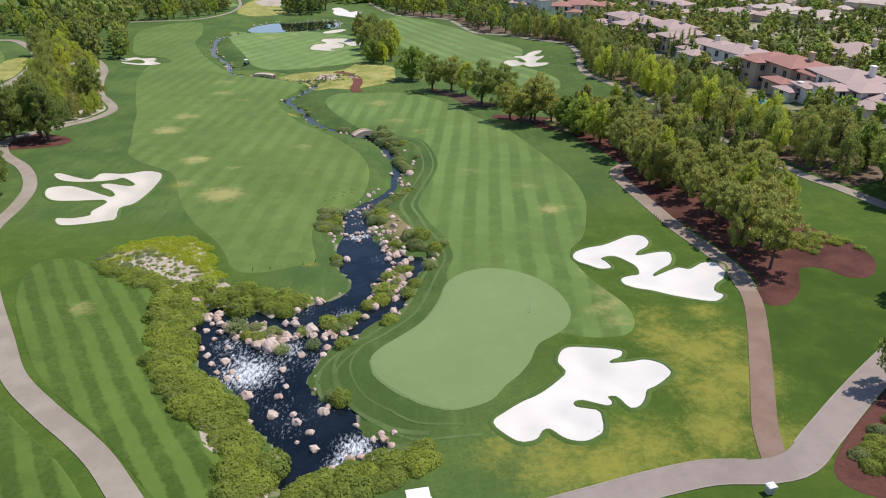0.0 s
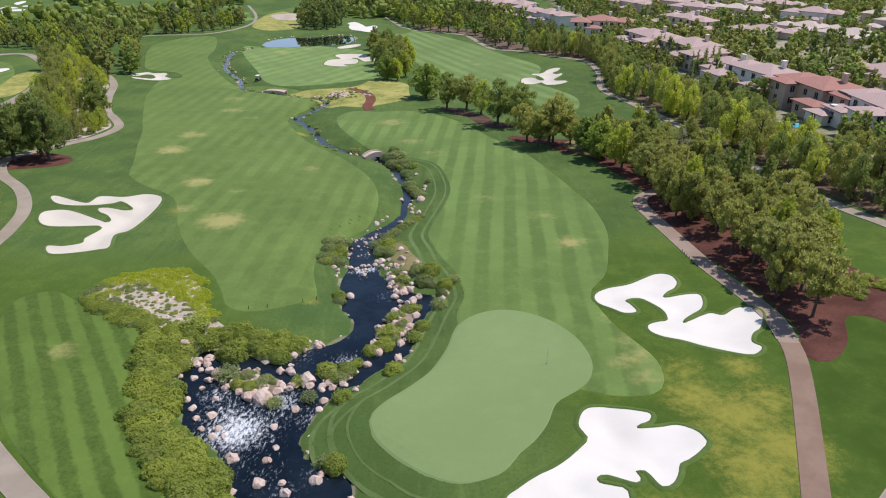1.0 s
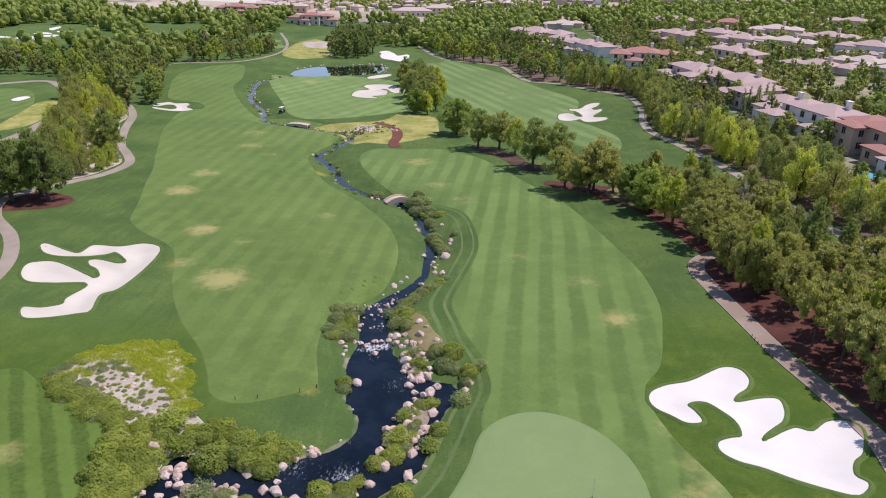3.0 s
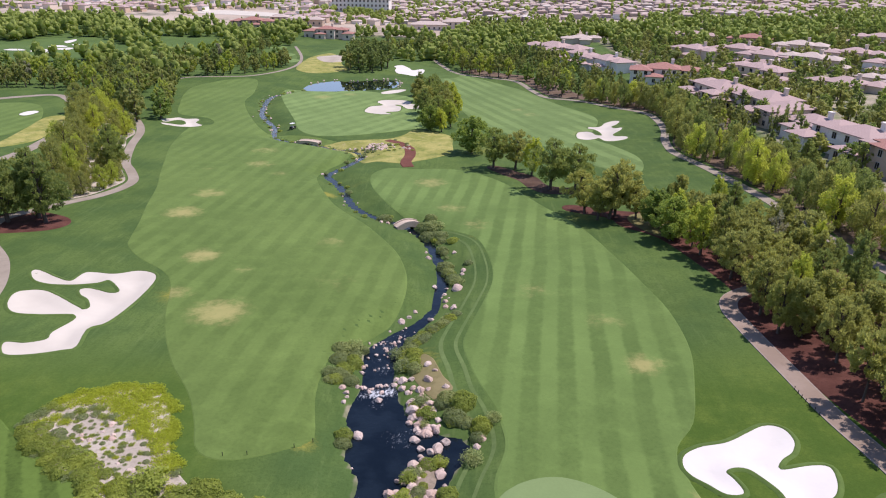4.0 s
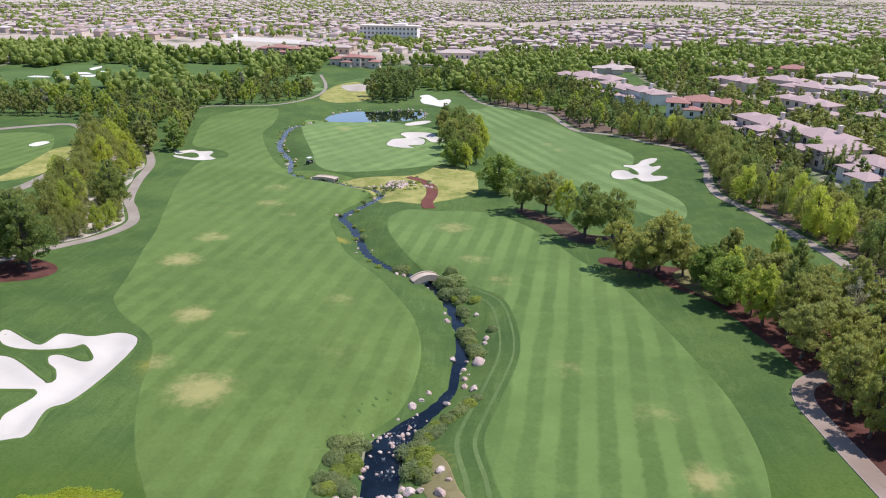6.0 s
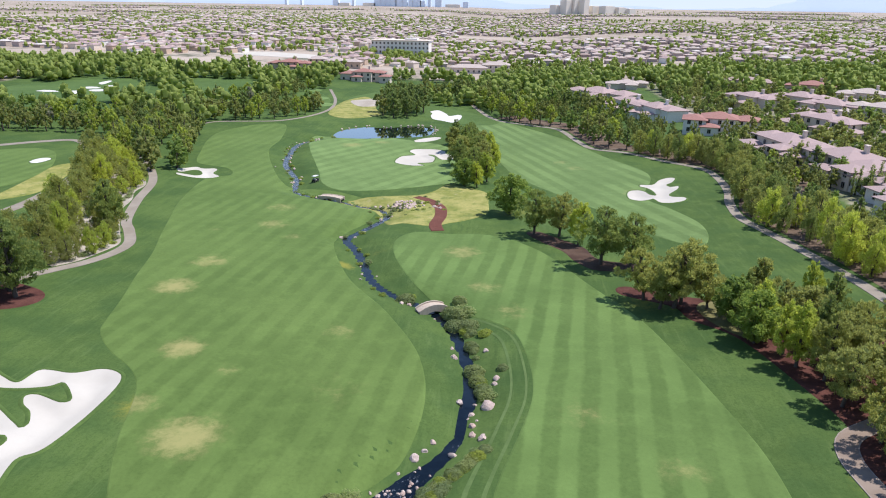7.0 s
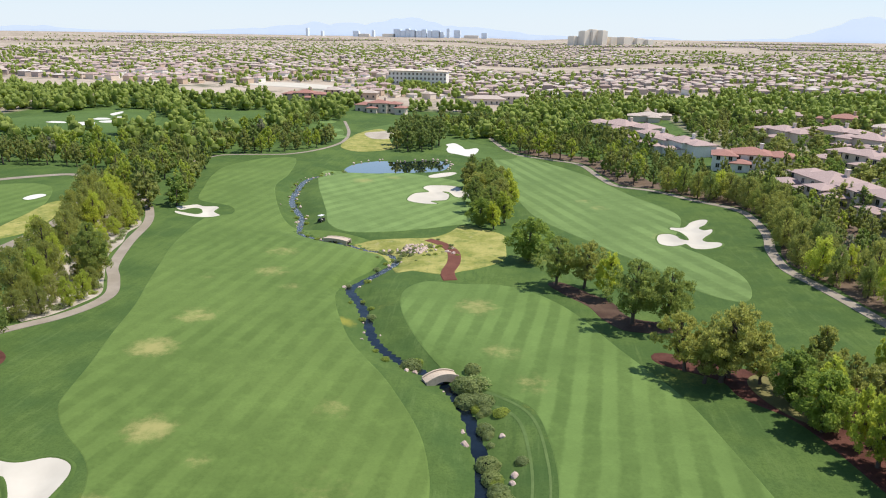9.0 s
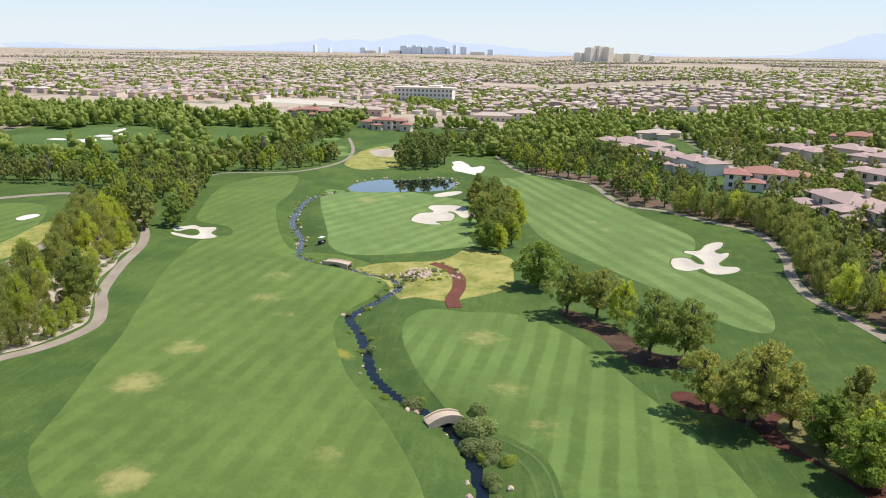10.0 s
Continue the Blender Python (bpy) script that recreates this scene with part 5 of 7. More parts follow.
def needle_cloud(rng, lobes, count, size, rise=0.8, slim=0.3):
    """Slim needle sprays that point outwards and up from a set of lobes: vertices and four-cornered faces."""
    weights = np.array([l[3] * l[4] * l[5] for l in lobes]) ** 0.7
    L = np.array(lobes)[rng.choice(len(lobes), count, p=weights / weights.sum())]
    d = rng.normal(size=(count, 3))
    d[:, 2] += 0.3
    d /= np.linalg.norm(d, axis=1)[:, None]
    c = L[:, :3] + d * L[:, 3:6] * (1 - 0.55 * rng.random(count) ** 1.5 + 0.10 * rng.normal(size=count))[:, None]
    a = d * 0.75 + rng.normal(size=(count, 3)) * 0.5
    a[:, 2] += rise
    a /= np.linalg.norm(a, axis=1)[:, None]
    b = np.cross(a, rng.normal(size=(count, 3)) + d * 0.2)
    b /= np.linalg.norm(b, axis=1)[:, None] + 1e-9
    s = (size * (0.6 + 0.8 * rng.random(count)))[:, None]
    v = np.stack([c - a * s, c - b * s * slim, c + a * s * 1.25, c + b * s * slim], 1).reshape(-1, 3)
    return v, np.arange(count * 4).reshape(-1, 4)


BALL_V, BALL_F = [], []
for axis in range(3):
    for sign in (-1, 1):
        o = len(BALL_V)
        for i in (-1, 0, 1):
            for j in (-1, 0, 1):
                p = [0, 0, 0]
                p[axis], p[(axis + 1) % 3], p[(axis + 2) % 3] = sign, i * sign, j
                BALL_V.append(Vector(p).normalized()[:])
        BALL_F += [(o + q, o + q + 3, o + q + 4, o + q + 1) for q in (0, 1, 3, 4)]
BALL_V, BALL_F = np.array(BALL_V), np.array(BALL_F)


def dense_core(rng, lobes, k=0.8, rough=0.16):
    """Uneven leafy masses inside the lobes of a far crown, as four-cornered faces."""
    V, F = [], []
    for i, l in enumerate(lobes):
        phase = rng.uniform(0, 6.28, 3)
        r = k * (1 + rough * (np.sin(BALL_V[:, 0] * 5 + phase[0]) + np.sin(BALL_V[:, 1] * 5 + phase[1]) + np.sin(BALL_V[:, 2] * 5 + phase[2])))
        V.append(np.array(l[:3]) + BALL_V * r[:, None] * np.array(l[3:6]))
        F.append(BALL_F + i * len(BALL_V))
    return np.concatenate(V), np.concatenate(F)


def tube(points, radii, sides=6):
    verts, faces = [], []
    for k, (p, r) in enumerate(zip(points, radii)):
        q = Vector(points[min(k + 1, len(points) - 1)]) - Vector(points[max(k - 1, 0)])
        m = q.to_track_quat("Z", "Y").to_matrix()
        for i in range(sides):
            a = 2 * math.pi * i / sides
            verts.append(Vector(p) + m @ Vector((math.cos(a) * r, math.sin(a) * r, 0)))
        if k:
            o = (k - 1) * sides
            faces += [(o + i, o + (i + 1) % sides, o + sides + (i + 1) % sides, o + sides + i) for i in range(sides)]
    return verts, faces


def join(pieces):
    verts, faces = [], []
    for v, f in pieces:
        o = len(verts)
        verts += list(v)
        faces += [tuple(i + o for i in q) for q in f]
    return verts, faces


def tree_kind(seed, shape, leaves, count, size, label, far=False):
    """One tree about ten metres high: a tapered trunk with limbs and a crown of needle or leaf sprays."""
    rng = np.random.default_rng(seed)
    lobes, limbs = [], []
    lean = rng.normal(size=2) * 0.4
    # crown: foot, top, widest radius, height of the widest part, lobes, lobe radius, upward stretch of a lobe, rise of the sprays
    foot, top, wide, belly, n, rad, tall, rise = {
        "pine": (1.7, 9.3, 2.75, 0.30, 104, 0.43, 1.35, 1.0), "broad": (2.2, 8.8, 3.5, 0.40, 116, 0.47, 1.1, 0.85), "round": (1.0, 8.4, 3.2, 0.42, 66, 0.72, 1.0, 0.25),
        "umbrella": (3.6, 8.5, 4.0, 0.45, 74, 0.66, 0.85, 0.6), "sparse": (2.2, 8.6, 1.9, 0.45, 20, 0.5, 1.4, 0.9), "bushy": (0.7, 8.8, 3.3, 0.34, 60, 0.75, 1.3, 0.8), "column": (0.5, 9.5, 0.75, 0.35, 14, 0.5, 1.5, 1.2)}[shape]
    if far:
        n, rad = n // 3, rad * 1.5
    swell = rng.uniform(0.75, 1.2, 8)
    for k in range(n):
        t = min(max((k + 0.5 + rng.normal() * 0.3) / n, 0.0), 1.0)
        edge = math.sin(math.pi * min(1, t / belly) / 2) ** 0.7 if t < belly else math.cos(math.pi * (t - belly) / (1 - belly) / 2) ** 0.8
        a = k * 2.4 + rng.normal() * 0.5
        w = wide * (0.16 + 0.84 * edge) * swell[int(a / 6.2832 * 8) % 8] * rng.uniform(0.72, 1.08) * (0.92 if k % 3 else 0.42)
        r = rad * rng.uniform(0.65, 1.3) * (0.6 + 0.4 * edge)
        lobes.append((math.cos(a) * w + lean[0] * t, math.sin(a) * w + lean[1] * t, foot + (top - foot) * t + rng.normal() * 0.25, r, r, r * tall * rng.uniform(0.8, 1.2)))
    stem = [(0, 0, -0.4), (lean[0] * 0.15, lean[1] * 0.15, 1.2), (lean[0] * 0.4, lean[1] * 0.4, top * 0.4), (lean[0] * 0.8, lean[1] * 0.8, top * 0.75), (lean[0], lean[1], top * 0.95)]
    limbs.append(tube(stem, (0.28, 0.21, 0.17, 0.10, 0.03), 7))
    if shape != "column":
        for l in lobes[::3]:
            h = max(1.2, l[2] - 1.5)
            k = min(1.0, h / top)
            limbs.append(tube([(lean[0] * k, lean[1] * k, h), (l[0] * 0.5 + lean[0] * k * 0.5, l[1] * 0.5 + lean[1] * k * 0.5, h + 0.4), (l[0], l[1], l[2])], (0.09, 0.06, 0.02), 5))
    root = tagged(new("tree"), label, "tree")
    v, f = join(limbs)
    mesh_object("trunk", v, f, MAT_BARK, root, shade=True)
    v, f = needle_cloud(rng, lobes, count, size, rise, 0.62 if shape == "round" else 0.36)
    if far:
        cv, cf = dense_core(rng, lobes, 0.72)
        v, f = np.concatenate([v, cv]), np.concatenate([f, cf + len(v)])
    mesh_object("crown", v, f.tolist(), leaves, root)
    return root


TREES = [
    tree_kind(1, "pine", MAT_PINE, 8200, 0.165, "tall olive green pine with dense pointed crown"),
    tree_kind(2, "pine", MAT_PINE_DARK, 8200, 0.165, "tall dark green pine with dense pointed crown"),
    tree_kind(3, "broad", MAT_PINE_LIGHT, 8200, 0.165, "spreading pine with rounded olive crown"),
    tree_kind(4, "round", MAT_LEAF, 8200, 0.165, "round leafy tree with dense green crown"),
    tree_kind(5, "pine", MAT_YELLOW, 8200, 0.165, "yellow green pine with open crown"),
    tree_kind(6, "sparse", MAT_GREY, 1000, 0.22, "thin grey green tree with sparse twigs"),
    tree_kind(7, "broad", MAT_PINE_DARK, 8200, 0.165, "broad dark pine with spreading rounded crown"),
    tree_kind(8, "round", MAT_PINE, 8200, 0.165, "bushy olive tree with rounded crown"),
]
FAR_KINDS = [tree_kind(41 + k, s, m, 330, 0.42, "far tree", True) for k, (s, m) in enumerate((("pine", MAT_PINE), ("pine", MAT_PINE_DARK), ("broad", MAT_PINE), ("round", MAT_LEAF), ("pine", MAT_YELLOW), ("sparse", MAT_GREY),
                                                                                    ("broad", MAT_PINE_DARK), ("round", MAT_PINE)))]
BUSHY = [tree_kind(61 + k, "bushy", m, 5200, 0.2, f"bushy {c} pine with branches down to the ground") for k, (m, c) in enumerate(((MAT_PINE, "olive green"), (MAT_PINE_DARK, "dark green"), (MAT_YELLOW, "yellow green")))]
UMBRELLA = tree_kind(9, "umbrella", MAT_PINE_LIGHT, 5400, 0.25, "umbrella pine with broad flat olive crown and bare trunk")
CYPRESS = tree_kind(11, "column", MAT_PINE_DARK, 620, 0.22, "slim dark column cypress beside a house")
SMALL = [
    tree_kind(21, "round", MAT_LEAF, 330, 0.42, "leafy green garden tree", True),
    tree_kind(22, "pine", MAT_PINE, 330, 0.42, "olive green garden pine", True),
    tree_kind(23, "round", MAT_PINE, 330, 0.42, "olive green rounded garden tree", True),
    tree_kind(24, "pine", MAT_PINE_DARK, 330, 0.42, "dark green garden pine", True),
]
tree_rng = random.Random(17)
used = {}
FIRST = set()


LOOSE = {}


def quads_object(name, V, F, materials, index):
    """A large mesh of four-cornered faces, made in one go."""
    me = bpy.data.meshes.new(name)
    me.vertices.add(len(V))
    me.vertices.foreach_set("co", np.asarray(V, np.float32).ravel())
    me.loops.add(len(F) * 4)
    me.loops.foreach_set("vertex_index", np.asarray(F, np.int32).ravel())
    me.polygons.add(len(F))
    me.polygons.foreach_set("loop_start", np.arange(0, len(F) * 4, 4, dtype=np.int32))
    for m in materials:
        me.materials.append(m)
    me.polygons.foreach_set("material_index", np.asarray(index, np.int32))
    me.update(calc_edges=True)
    return new(name, me)


SHAPES = {}


def shape_of(kind):
    """The vertices, faces and material of each part of a tree."""
    if kind.name not in SHAPES:
        rows = []
        for c in kind.children:
            v = np.empty(len(c.data.vertices) * 3, np.float32)
            c.data.vertices.foreach_get("co", v)
            f = np.empty(len(c.data.loops), np.int32)
            c.data.loops.foreach_get("vertex_index", f)
            rows.append((v.reshape(-1, 3), f.reshape(-1, 4), c.data.materials[0]))
        SHAPES[kind.name] = rows
    return SHAPES[kind.name]


def plant(kind, x, y, height, group="", spread=1.0, loose=""):
    """Stands a tree of that height at a place; the first of a kind is the original itself. A loose one goes into a wood that is one object."""
    k = height / 9.6
    m = pose(x, y, gz(x, y) - 0.05, 0, 0, tree_rng.uniform(0, 360)) @ Matrix.Diagonal((k * spread, k * spread, k, 1))
    if loose:
        kind = FAR_KINDS[TREES.index(kind)] if kind in TREES else kind
        a = np.array(m)
        for v, f, mat in shape_of(kind):
            LOOSE.setdefault(loose, []).append((v @ a[:3, :3].T + a[:3, 3], f, mat))
        return None
    if kind.name not in FIRST:
        FIRST.add(kind.name)
        kind.matrix_basis = m
        ob = kind
        kind["unit"] = k
    else:
        ob = kind.copy()
        scene.collection.objects.link(ob)
        ob.matrix_basis = m
        for c in kind.children:
            d = c.copy()
            scene.collection.objects.link(d)
            d.parent = ob
    if group:
        tagged(ob, group=group)
    return ob


def free(x, y, gap, key):
    """True, and the place is taken, when no other trunk of that planting stands within the gap."""
    pts = used.setdefault(key, [])
    if any((x - a) ** 2 + (y - b) ** 2 < gap * gap for a, b in pts):
        return False
    pts.append((x, y))
    return True


def mixed(weights):
    return tree_rng.choices(TREES, weights)[0]


PINES = (4, 1.2, 6, 0.8, 3, 1.0, 2, 3)
# a row of single trees between the two fairways
for x, y, h, k in ((2.1, 229.0, 9.6, 3), (8.1, 211.5, 9.2, 6), (13.8, 210.3, 9.0, 2), (17.6, 204.0, 7.8, 4), (20.9, 190.5, 10.4, 6), (26.6, 189.5, 9.4, 6), (26.2, 171.5, 9.6, 2), (30.4, 168.0, 12.4, 2),
                   (28.0, 167.5, 9.0, 2), (32.0, 169.5, 10.5, 2)):
    plant(TREES[k], x, y, h * (1.26 if y > 185 else 1.06), "trees between the fairways", 1.16)
    free(x, y, 1, "belt")
for x, y, k in ((48.0, 81.8, 0.86), (50.0, 88.5, 0.92), (47.0, 91.4, 0.68), (52.5, 93.5, 1.0), (46.6, 95.4, 0.66), (45.8, 100.4, 0.62)):
    plant(UMBRELLA, x, y, tree_rng.uniform(9.0, 10.0), "pines of the mulch bed", k)
    free(x, y, 1, "belt")
for x, y, h, k in ((39.2, 154.3, 9.4, 3), (42.3, 146.6, 9.6, 4), (44.4, 142.6, 9.8, 0), (38.2, 162.5, 8.8, 3), (35.9, 167.5, 8.4, 2), (43.8, 136.0, 9.4, 2), (41.0, 157.0, 9.0, 4)):
    plant(TREES[k], x, y, h, "pines of the mulch bed", 1.1)
    free(x, y, 1, "belt")
for x, y, h, k, w in ((43.2, 122.6, 8.8, 2, 0.95), (43.4, 117.0, 9.0, 0, 0.9), (46.0, 116.0, 9.4, 7, 0.85), (47.2, 109.0, 9.2, 2, 0.9), (44.4, 128.0, 9.0, 2, 0.95), (47.5, 123.0, 9.6, 4, 0.85), (49.5, 103.5, 9.4, 0, 0.9)):
    plant(TREES[k], x, y, h, "pines of the mulch bed", w)
    free(x, y, 1, "belt")
bed = smooth(MULCH_E, True, 2.0)
for _ in range(2600):
    x, y = tree_rng.uniform(36, 68), tree_rng.uniform(84, 172)
    d = float(signed(bed, np.array([x]), np.array([y]))[0])
    if d > -1.2 or (x > 49 + 0.08 * (y - 84) and y < 98) or (y < 132 and x < 45.8):
        continue
    if free(x, y, 3.9, "belt"):
        plant(UMBRELLA if tree_rng.random() < 0.22 else mixed(PINES), x, y, tree_rng.uniform(6.8, 9.8), "pines of the mulch bed", tree_rng.uniform(0.76, 0.96))


def belt(points, near, far, gap, weights, height, group, tries, side, key="belt", keep=None, loose="", single=215):
    """Trees scattered along one side of a line, between two distances from it."""
    c = smooth(points, False, 1.0)
    d = np.gradient(c, axis=0)
    d /= np.linalg.norm(d, axis=1)[:, None]
    for _ in range(tries):
        k = tree_rng.randrange(len(c))
        off = tree_rng.uniform(near, far) * side
        x, y = c[k] + np.array((-d[k][1], d[k][0])) * off
        if min((c[:, 0] - x) ** 2 + (c[:, 1] - y) ** 2) < near * near * 0.95 or (keep and not keep(x, y)):
            continue
        if abs(x - 91) < 5 and abs(y - 221) < 8:
            continue
        if free(x, y, gap, key):
            plant(mixed(weights), x, y, min(tree_rng.uniform(*height), 5.5 if x > 66 and abs((x + 0.9) * 0.878 - (y - 4) * 0.479) < 7 and y < 182 else 99) * (0.66 if off * side > 13 else 1.0), group, tree_rng.uniform(0.85, 1.1), "far_belt_trees" if loose or y > single else "")


def hem(points, side, near, far, gap, kinds, height, spread, group, tries, keep):
    """Bushy trees close together along one side of a cart path."""
    line = smooth(points, False, 1.0)
    for _ in range(tries):
        k = tree_rng.randrange(3, len(line) - 3)
        d = line[k + 3] - line[k - 3]
        x, y = line[k] + np.array((-d[1], d[0])) / np.linalg.norm(d) * tree_rng.uniform(near, far) * side
        if min((line[:, 0] - x) ** 2 + (line[:, 1] - y) ** 2) > near * near * 0.94 and keep(x, y) and free(x, y, gap, "belt"):
            plant(BUSHY[tree_rng.choice(kinds)], x, y, tree_rng.uniform(*height), group, tree_rng.uniform(*spread))


hem(PATHS["east"][6:], 1, 2.3, 8.5, 4.3, (0, 0, 1, 1, 2), (7.5, 11.5), (0.78, 1.0), "trees between cart path and houses", 900, lambda x, y: y > 112)
hem(PATHS["west"][19:], 1, 3.0, 8.0, 3.6, (2, 0, 0, 2, 0), (4.0, 7.5), (0.85, 1.1), "trees along the western cart path", 700, lambda x, y: y > 166)
hem(PATHS["west"][19:], 1, 7.0, 16.0, 4.4, (2, 0, 2, 0, 0), (8.0, 11.5), (0.8, 1.0), "trees along the western cart path", 900, lambda x, y: y > 164)
belt(PATHS["east"][7:], 3.4, 23, 4.5, (4, 4, 3, 3, 3, 0.5, 3, 3), (8.5, 12.0), "trees between cart path and houses", 2600, 1)
belt(PATHS["east"][:8], 4.6, 38, 5.4, (4, 3, 2, 2, 4, 0.4, 2, 2), (8, 12.5), "", 1800, 1, loose="far_belt_trees")
belt(PATHS["west"][14:], 3.4, 17, 4.9, (4, 0.8, 3, 1.5, 9, 0.9, 0.5, 3), (7.5, 12), "trees along the western cart path", 2200, 1, keep=lambda x, y: x > -123 or y > 262)
belt(PATHS["far"], 4.0, 34, 5.2, (5, 1.4, 2, 2.5, 6, 0.3, 1.2, 3), (8, 12.5), "", 1600, 1, loose="far_belt_trees", keep=lambda x, y: not (x > -122 and y > 405))
belt([(-107, 256), (-114, 270), (-122, 292), (-130, 314), (-138, 336)], 0.6, 17, 4.6, (5, 1, 3, 1.5, 8, 0.4, 0.6, 3), (8.5, 12.5), "trees along the western cart path", 900, 1)
belt([(-101, 262), (-108, 280), (-116, 305), (-124, 330)], 0.3, 3.0, 6.0, (4, 1, 3, 1, 6, 0.2, 0.8, 3), (9, 12), "trees along the western cart path", 60, 1)
for x, y, h in ((-84.0, 160.0, 14.0), (-81.2, 157.6, 13.0), (-88.0, 156.5, 13.5), (-87.0, 196.5, 11.5), (-74.6, 122.0, 11.0), (-73.5, 114.0, 9.5)):
    plant(TREES[1], x, y, h, "big dark pines beside the path", 1.25)
for x, y, h, k in ((-11.7, 261.0, 9.5, 3), (-7.7, 259.0, 8.0, 4), (-5.0, 267.0, 9.5, 4), (-9.5, 270.0, 11.0, 6), (-14.5, 279.0, 11.0, 1), (-8.6, 282.0, 11.5, 2), (-3.4, 285.0, 10.0, 4), (-15.7, 291.0, 11.5, 7),
                   (-9.0, 294.0, 11.0, 6), (-5.0, 300.0, 10.5, 4), (-14.0, 304.0, 11.5, 1), (-19.5, 316.0, 10.5, 7), (-14.0, 317.0, 11.0, 6), (-9.5, 312.0, 10.0, 2), (-20.0, 332.0, 10.0, 1), (-14.0, 328.0, 10.5, 6)):
    plant(TREES[k], x, y, h, "clump of trees between the far fairways", 1.12)
for x, y in ((-62.0, 398.0), (-56.0, 394.0), (-50.0, 398.0), (-58.0, 404.0), (-52.0, 406.0), (-46.0, 406.0), (-44.0, 416.0), (-50.0, 414.0), (-57.0, 412.0), (-63.0, 410.0), (-48.0, 424.0), (-55.0, 422.0), (-62.0, 420.0),
             (-60.0, 430.0), (-52.0, 432.0), (-66.0, 440.0), (-58.0, 440.0)):
    plant(TREES[tree_rng.choice((1, 1, 6, 0))], x, y, tree_rng.uniform(11, 14), "", 1.15, "far_belt_trees")
belt([(-196, 292), (-176, 298), (-158, 300), (-146, 294)], 3, 14, 4.4, (5, 1, 2, 2, 5, 0.5, 1, 3), (8, 11), "", 420, 1, loose="far_belt_trees")
belt([(-200, 320), (-170, 345), (-150, 372), (-140, 410)], 0.5, 22, 6.0, (5, 1, 2, 2, 5, 0.3, 1, 3), (8, 12), "", 420, -1, loose="far_belt_trees")
belt([(-62, 452), (-40, 462), (-18, 470), (20, 440), (48, 400)], 0.5, 34, 5.6, (4, 4, 1, 3, 2, 0.2, 2, 1), (9, 13), "", 700, 1, loose="far_belt_trees")
for x, y in ((47.4, 55.0), (56.0, 60.0), (59.0, 56.0), (63.0, 62.5), (61.5, 72.0)):
    plant(TREES[1], x, y, tree_rng.uniform(8, 9.5), "dark trees beside the junction", 1.1)


# ---- shrubs ----
def shrub_kind(seed, leaves, count, name="shrub"):
    rng = np.random.default_rng(seed)
    lobes = [(math.cos(k * 2.4) * 0.55 * (k > 0), math.sin(k * 2.4) * 0.55 * (k > 0), 0.38 + 0.14 * rng.random(), 0.5, 0.5, 0.44) for k in range(8)]
    v, f = leaf_cloud(rng, lobes, count, 0.085, 0.8)
    v[:, 2] = np.maximum(v[:, 2], -0.1)
    me = bpy.data.meshes.new(name)
    me.from_pydata(v.tolist(), [], f.tolist())
    me.materials.append(leaves)
    return me


def hump_kind(seed, leaves):
    """A clipped-looking rounded shrub: small leaves close over an uneven dome."""
    rng = np.random.default_rng(seed)
    n = 2500
    d = rng.normal(size=(n, 3))
    d[:, 2] = np.abs(d[:, 2]) - 0.12
    d /= np.linalg.norm(d, axis=1)[:, None]
    r = np.array([1 + 0.22 * noise.noise(Vector(p) * 1.9 + Vector((seed, 0, 0))) + 0.10 * noise.noise(Vector(p) * 5.0) for p in d]) * (1 - 0.10 * rng.random(n))
    c = d * r[:, None] * (1, 1, 0.95)
    m = d * 1.2 + rng.normal(size=(n, 3)) * 0.5
    m /= np.linalg.norm(m, axis=1)[:, None]
    a = np.cross(m, rng.normal(size=(n, 3)))
    a /= np.linalg.norm(a, axis=1)[:, None]
    b = np.cross(m, a)
    s = (0.058 * (0.6 + 0.8 * rng.random(n)))[:, None]
    v = np.stack([c - a * s, c - b * s * 0.7, c + a * s, c + b * s * 0.7], 1).reshape(-1, 3)
    me = bpy.data.meshes.new("shrub")
    me.from_pydata(v.tolist(), [], np.arange(n * 4).reshape(-1, 4).tolist())
    me.materials.append(leaves)
    return me


SHRUBS = [shrub_kind(31, MAT_SHRUB, 950), shrub_kind(32, MAT_SHRUB, 950), shrub_kind(33, MAT_SHRUB_PALE, 800), shrub_kind(34, MAT_LIME, 800), shrub_kind(35, MAT_LEAF, 800), hump_kind(36, MAT_SHRUB), hump_kind(37, MAT_SHRUB), hump_kind(38, MAT_SHRUB_PALE)]
shrub_rng = random.Random(23)


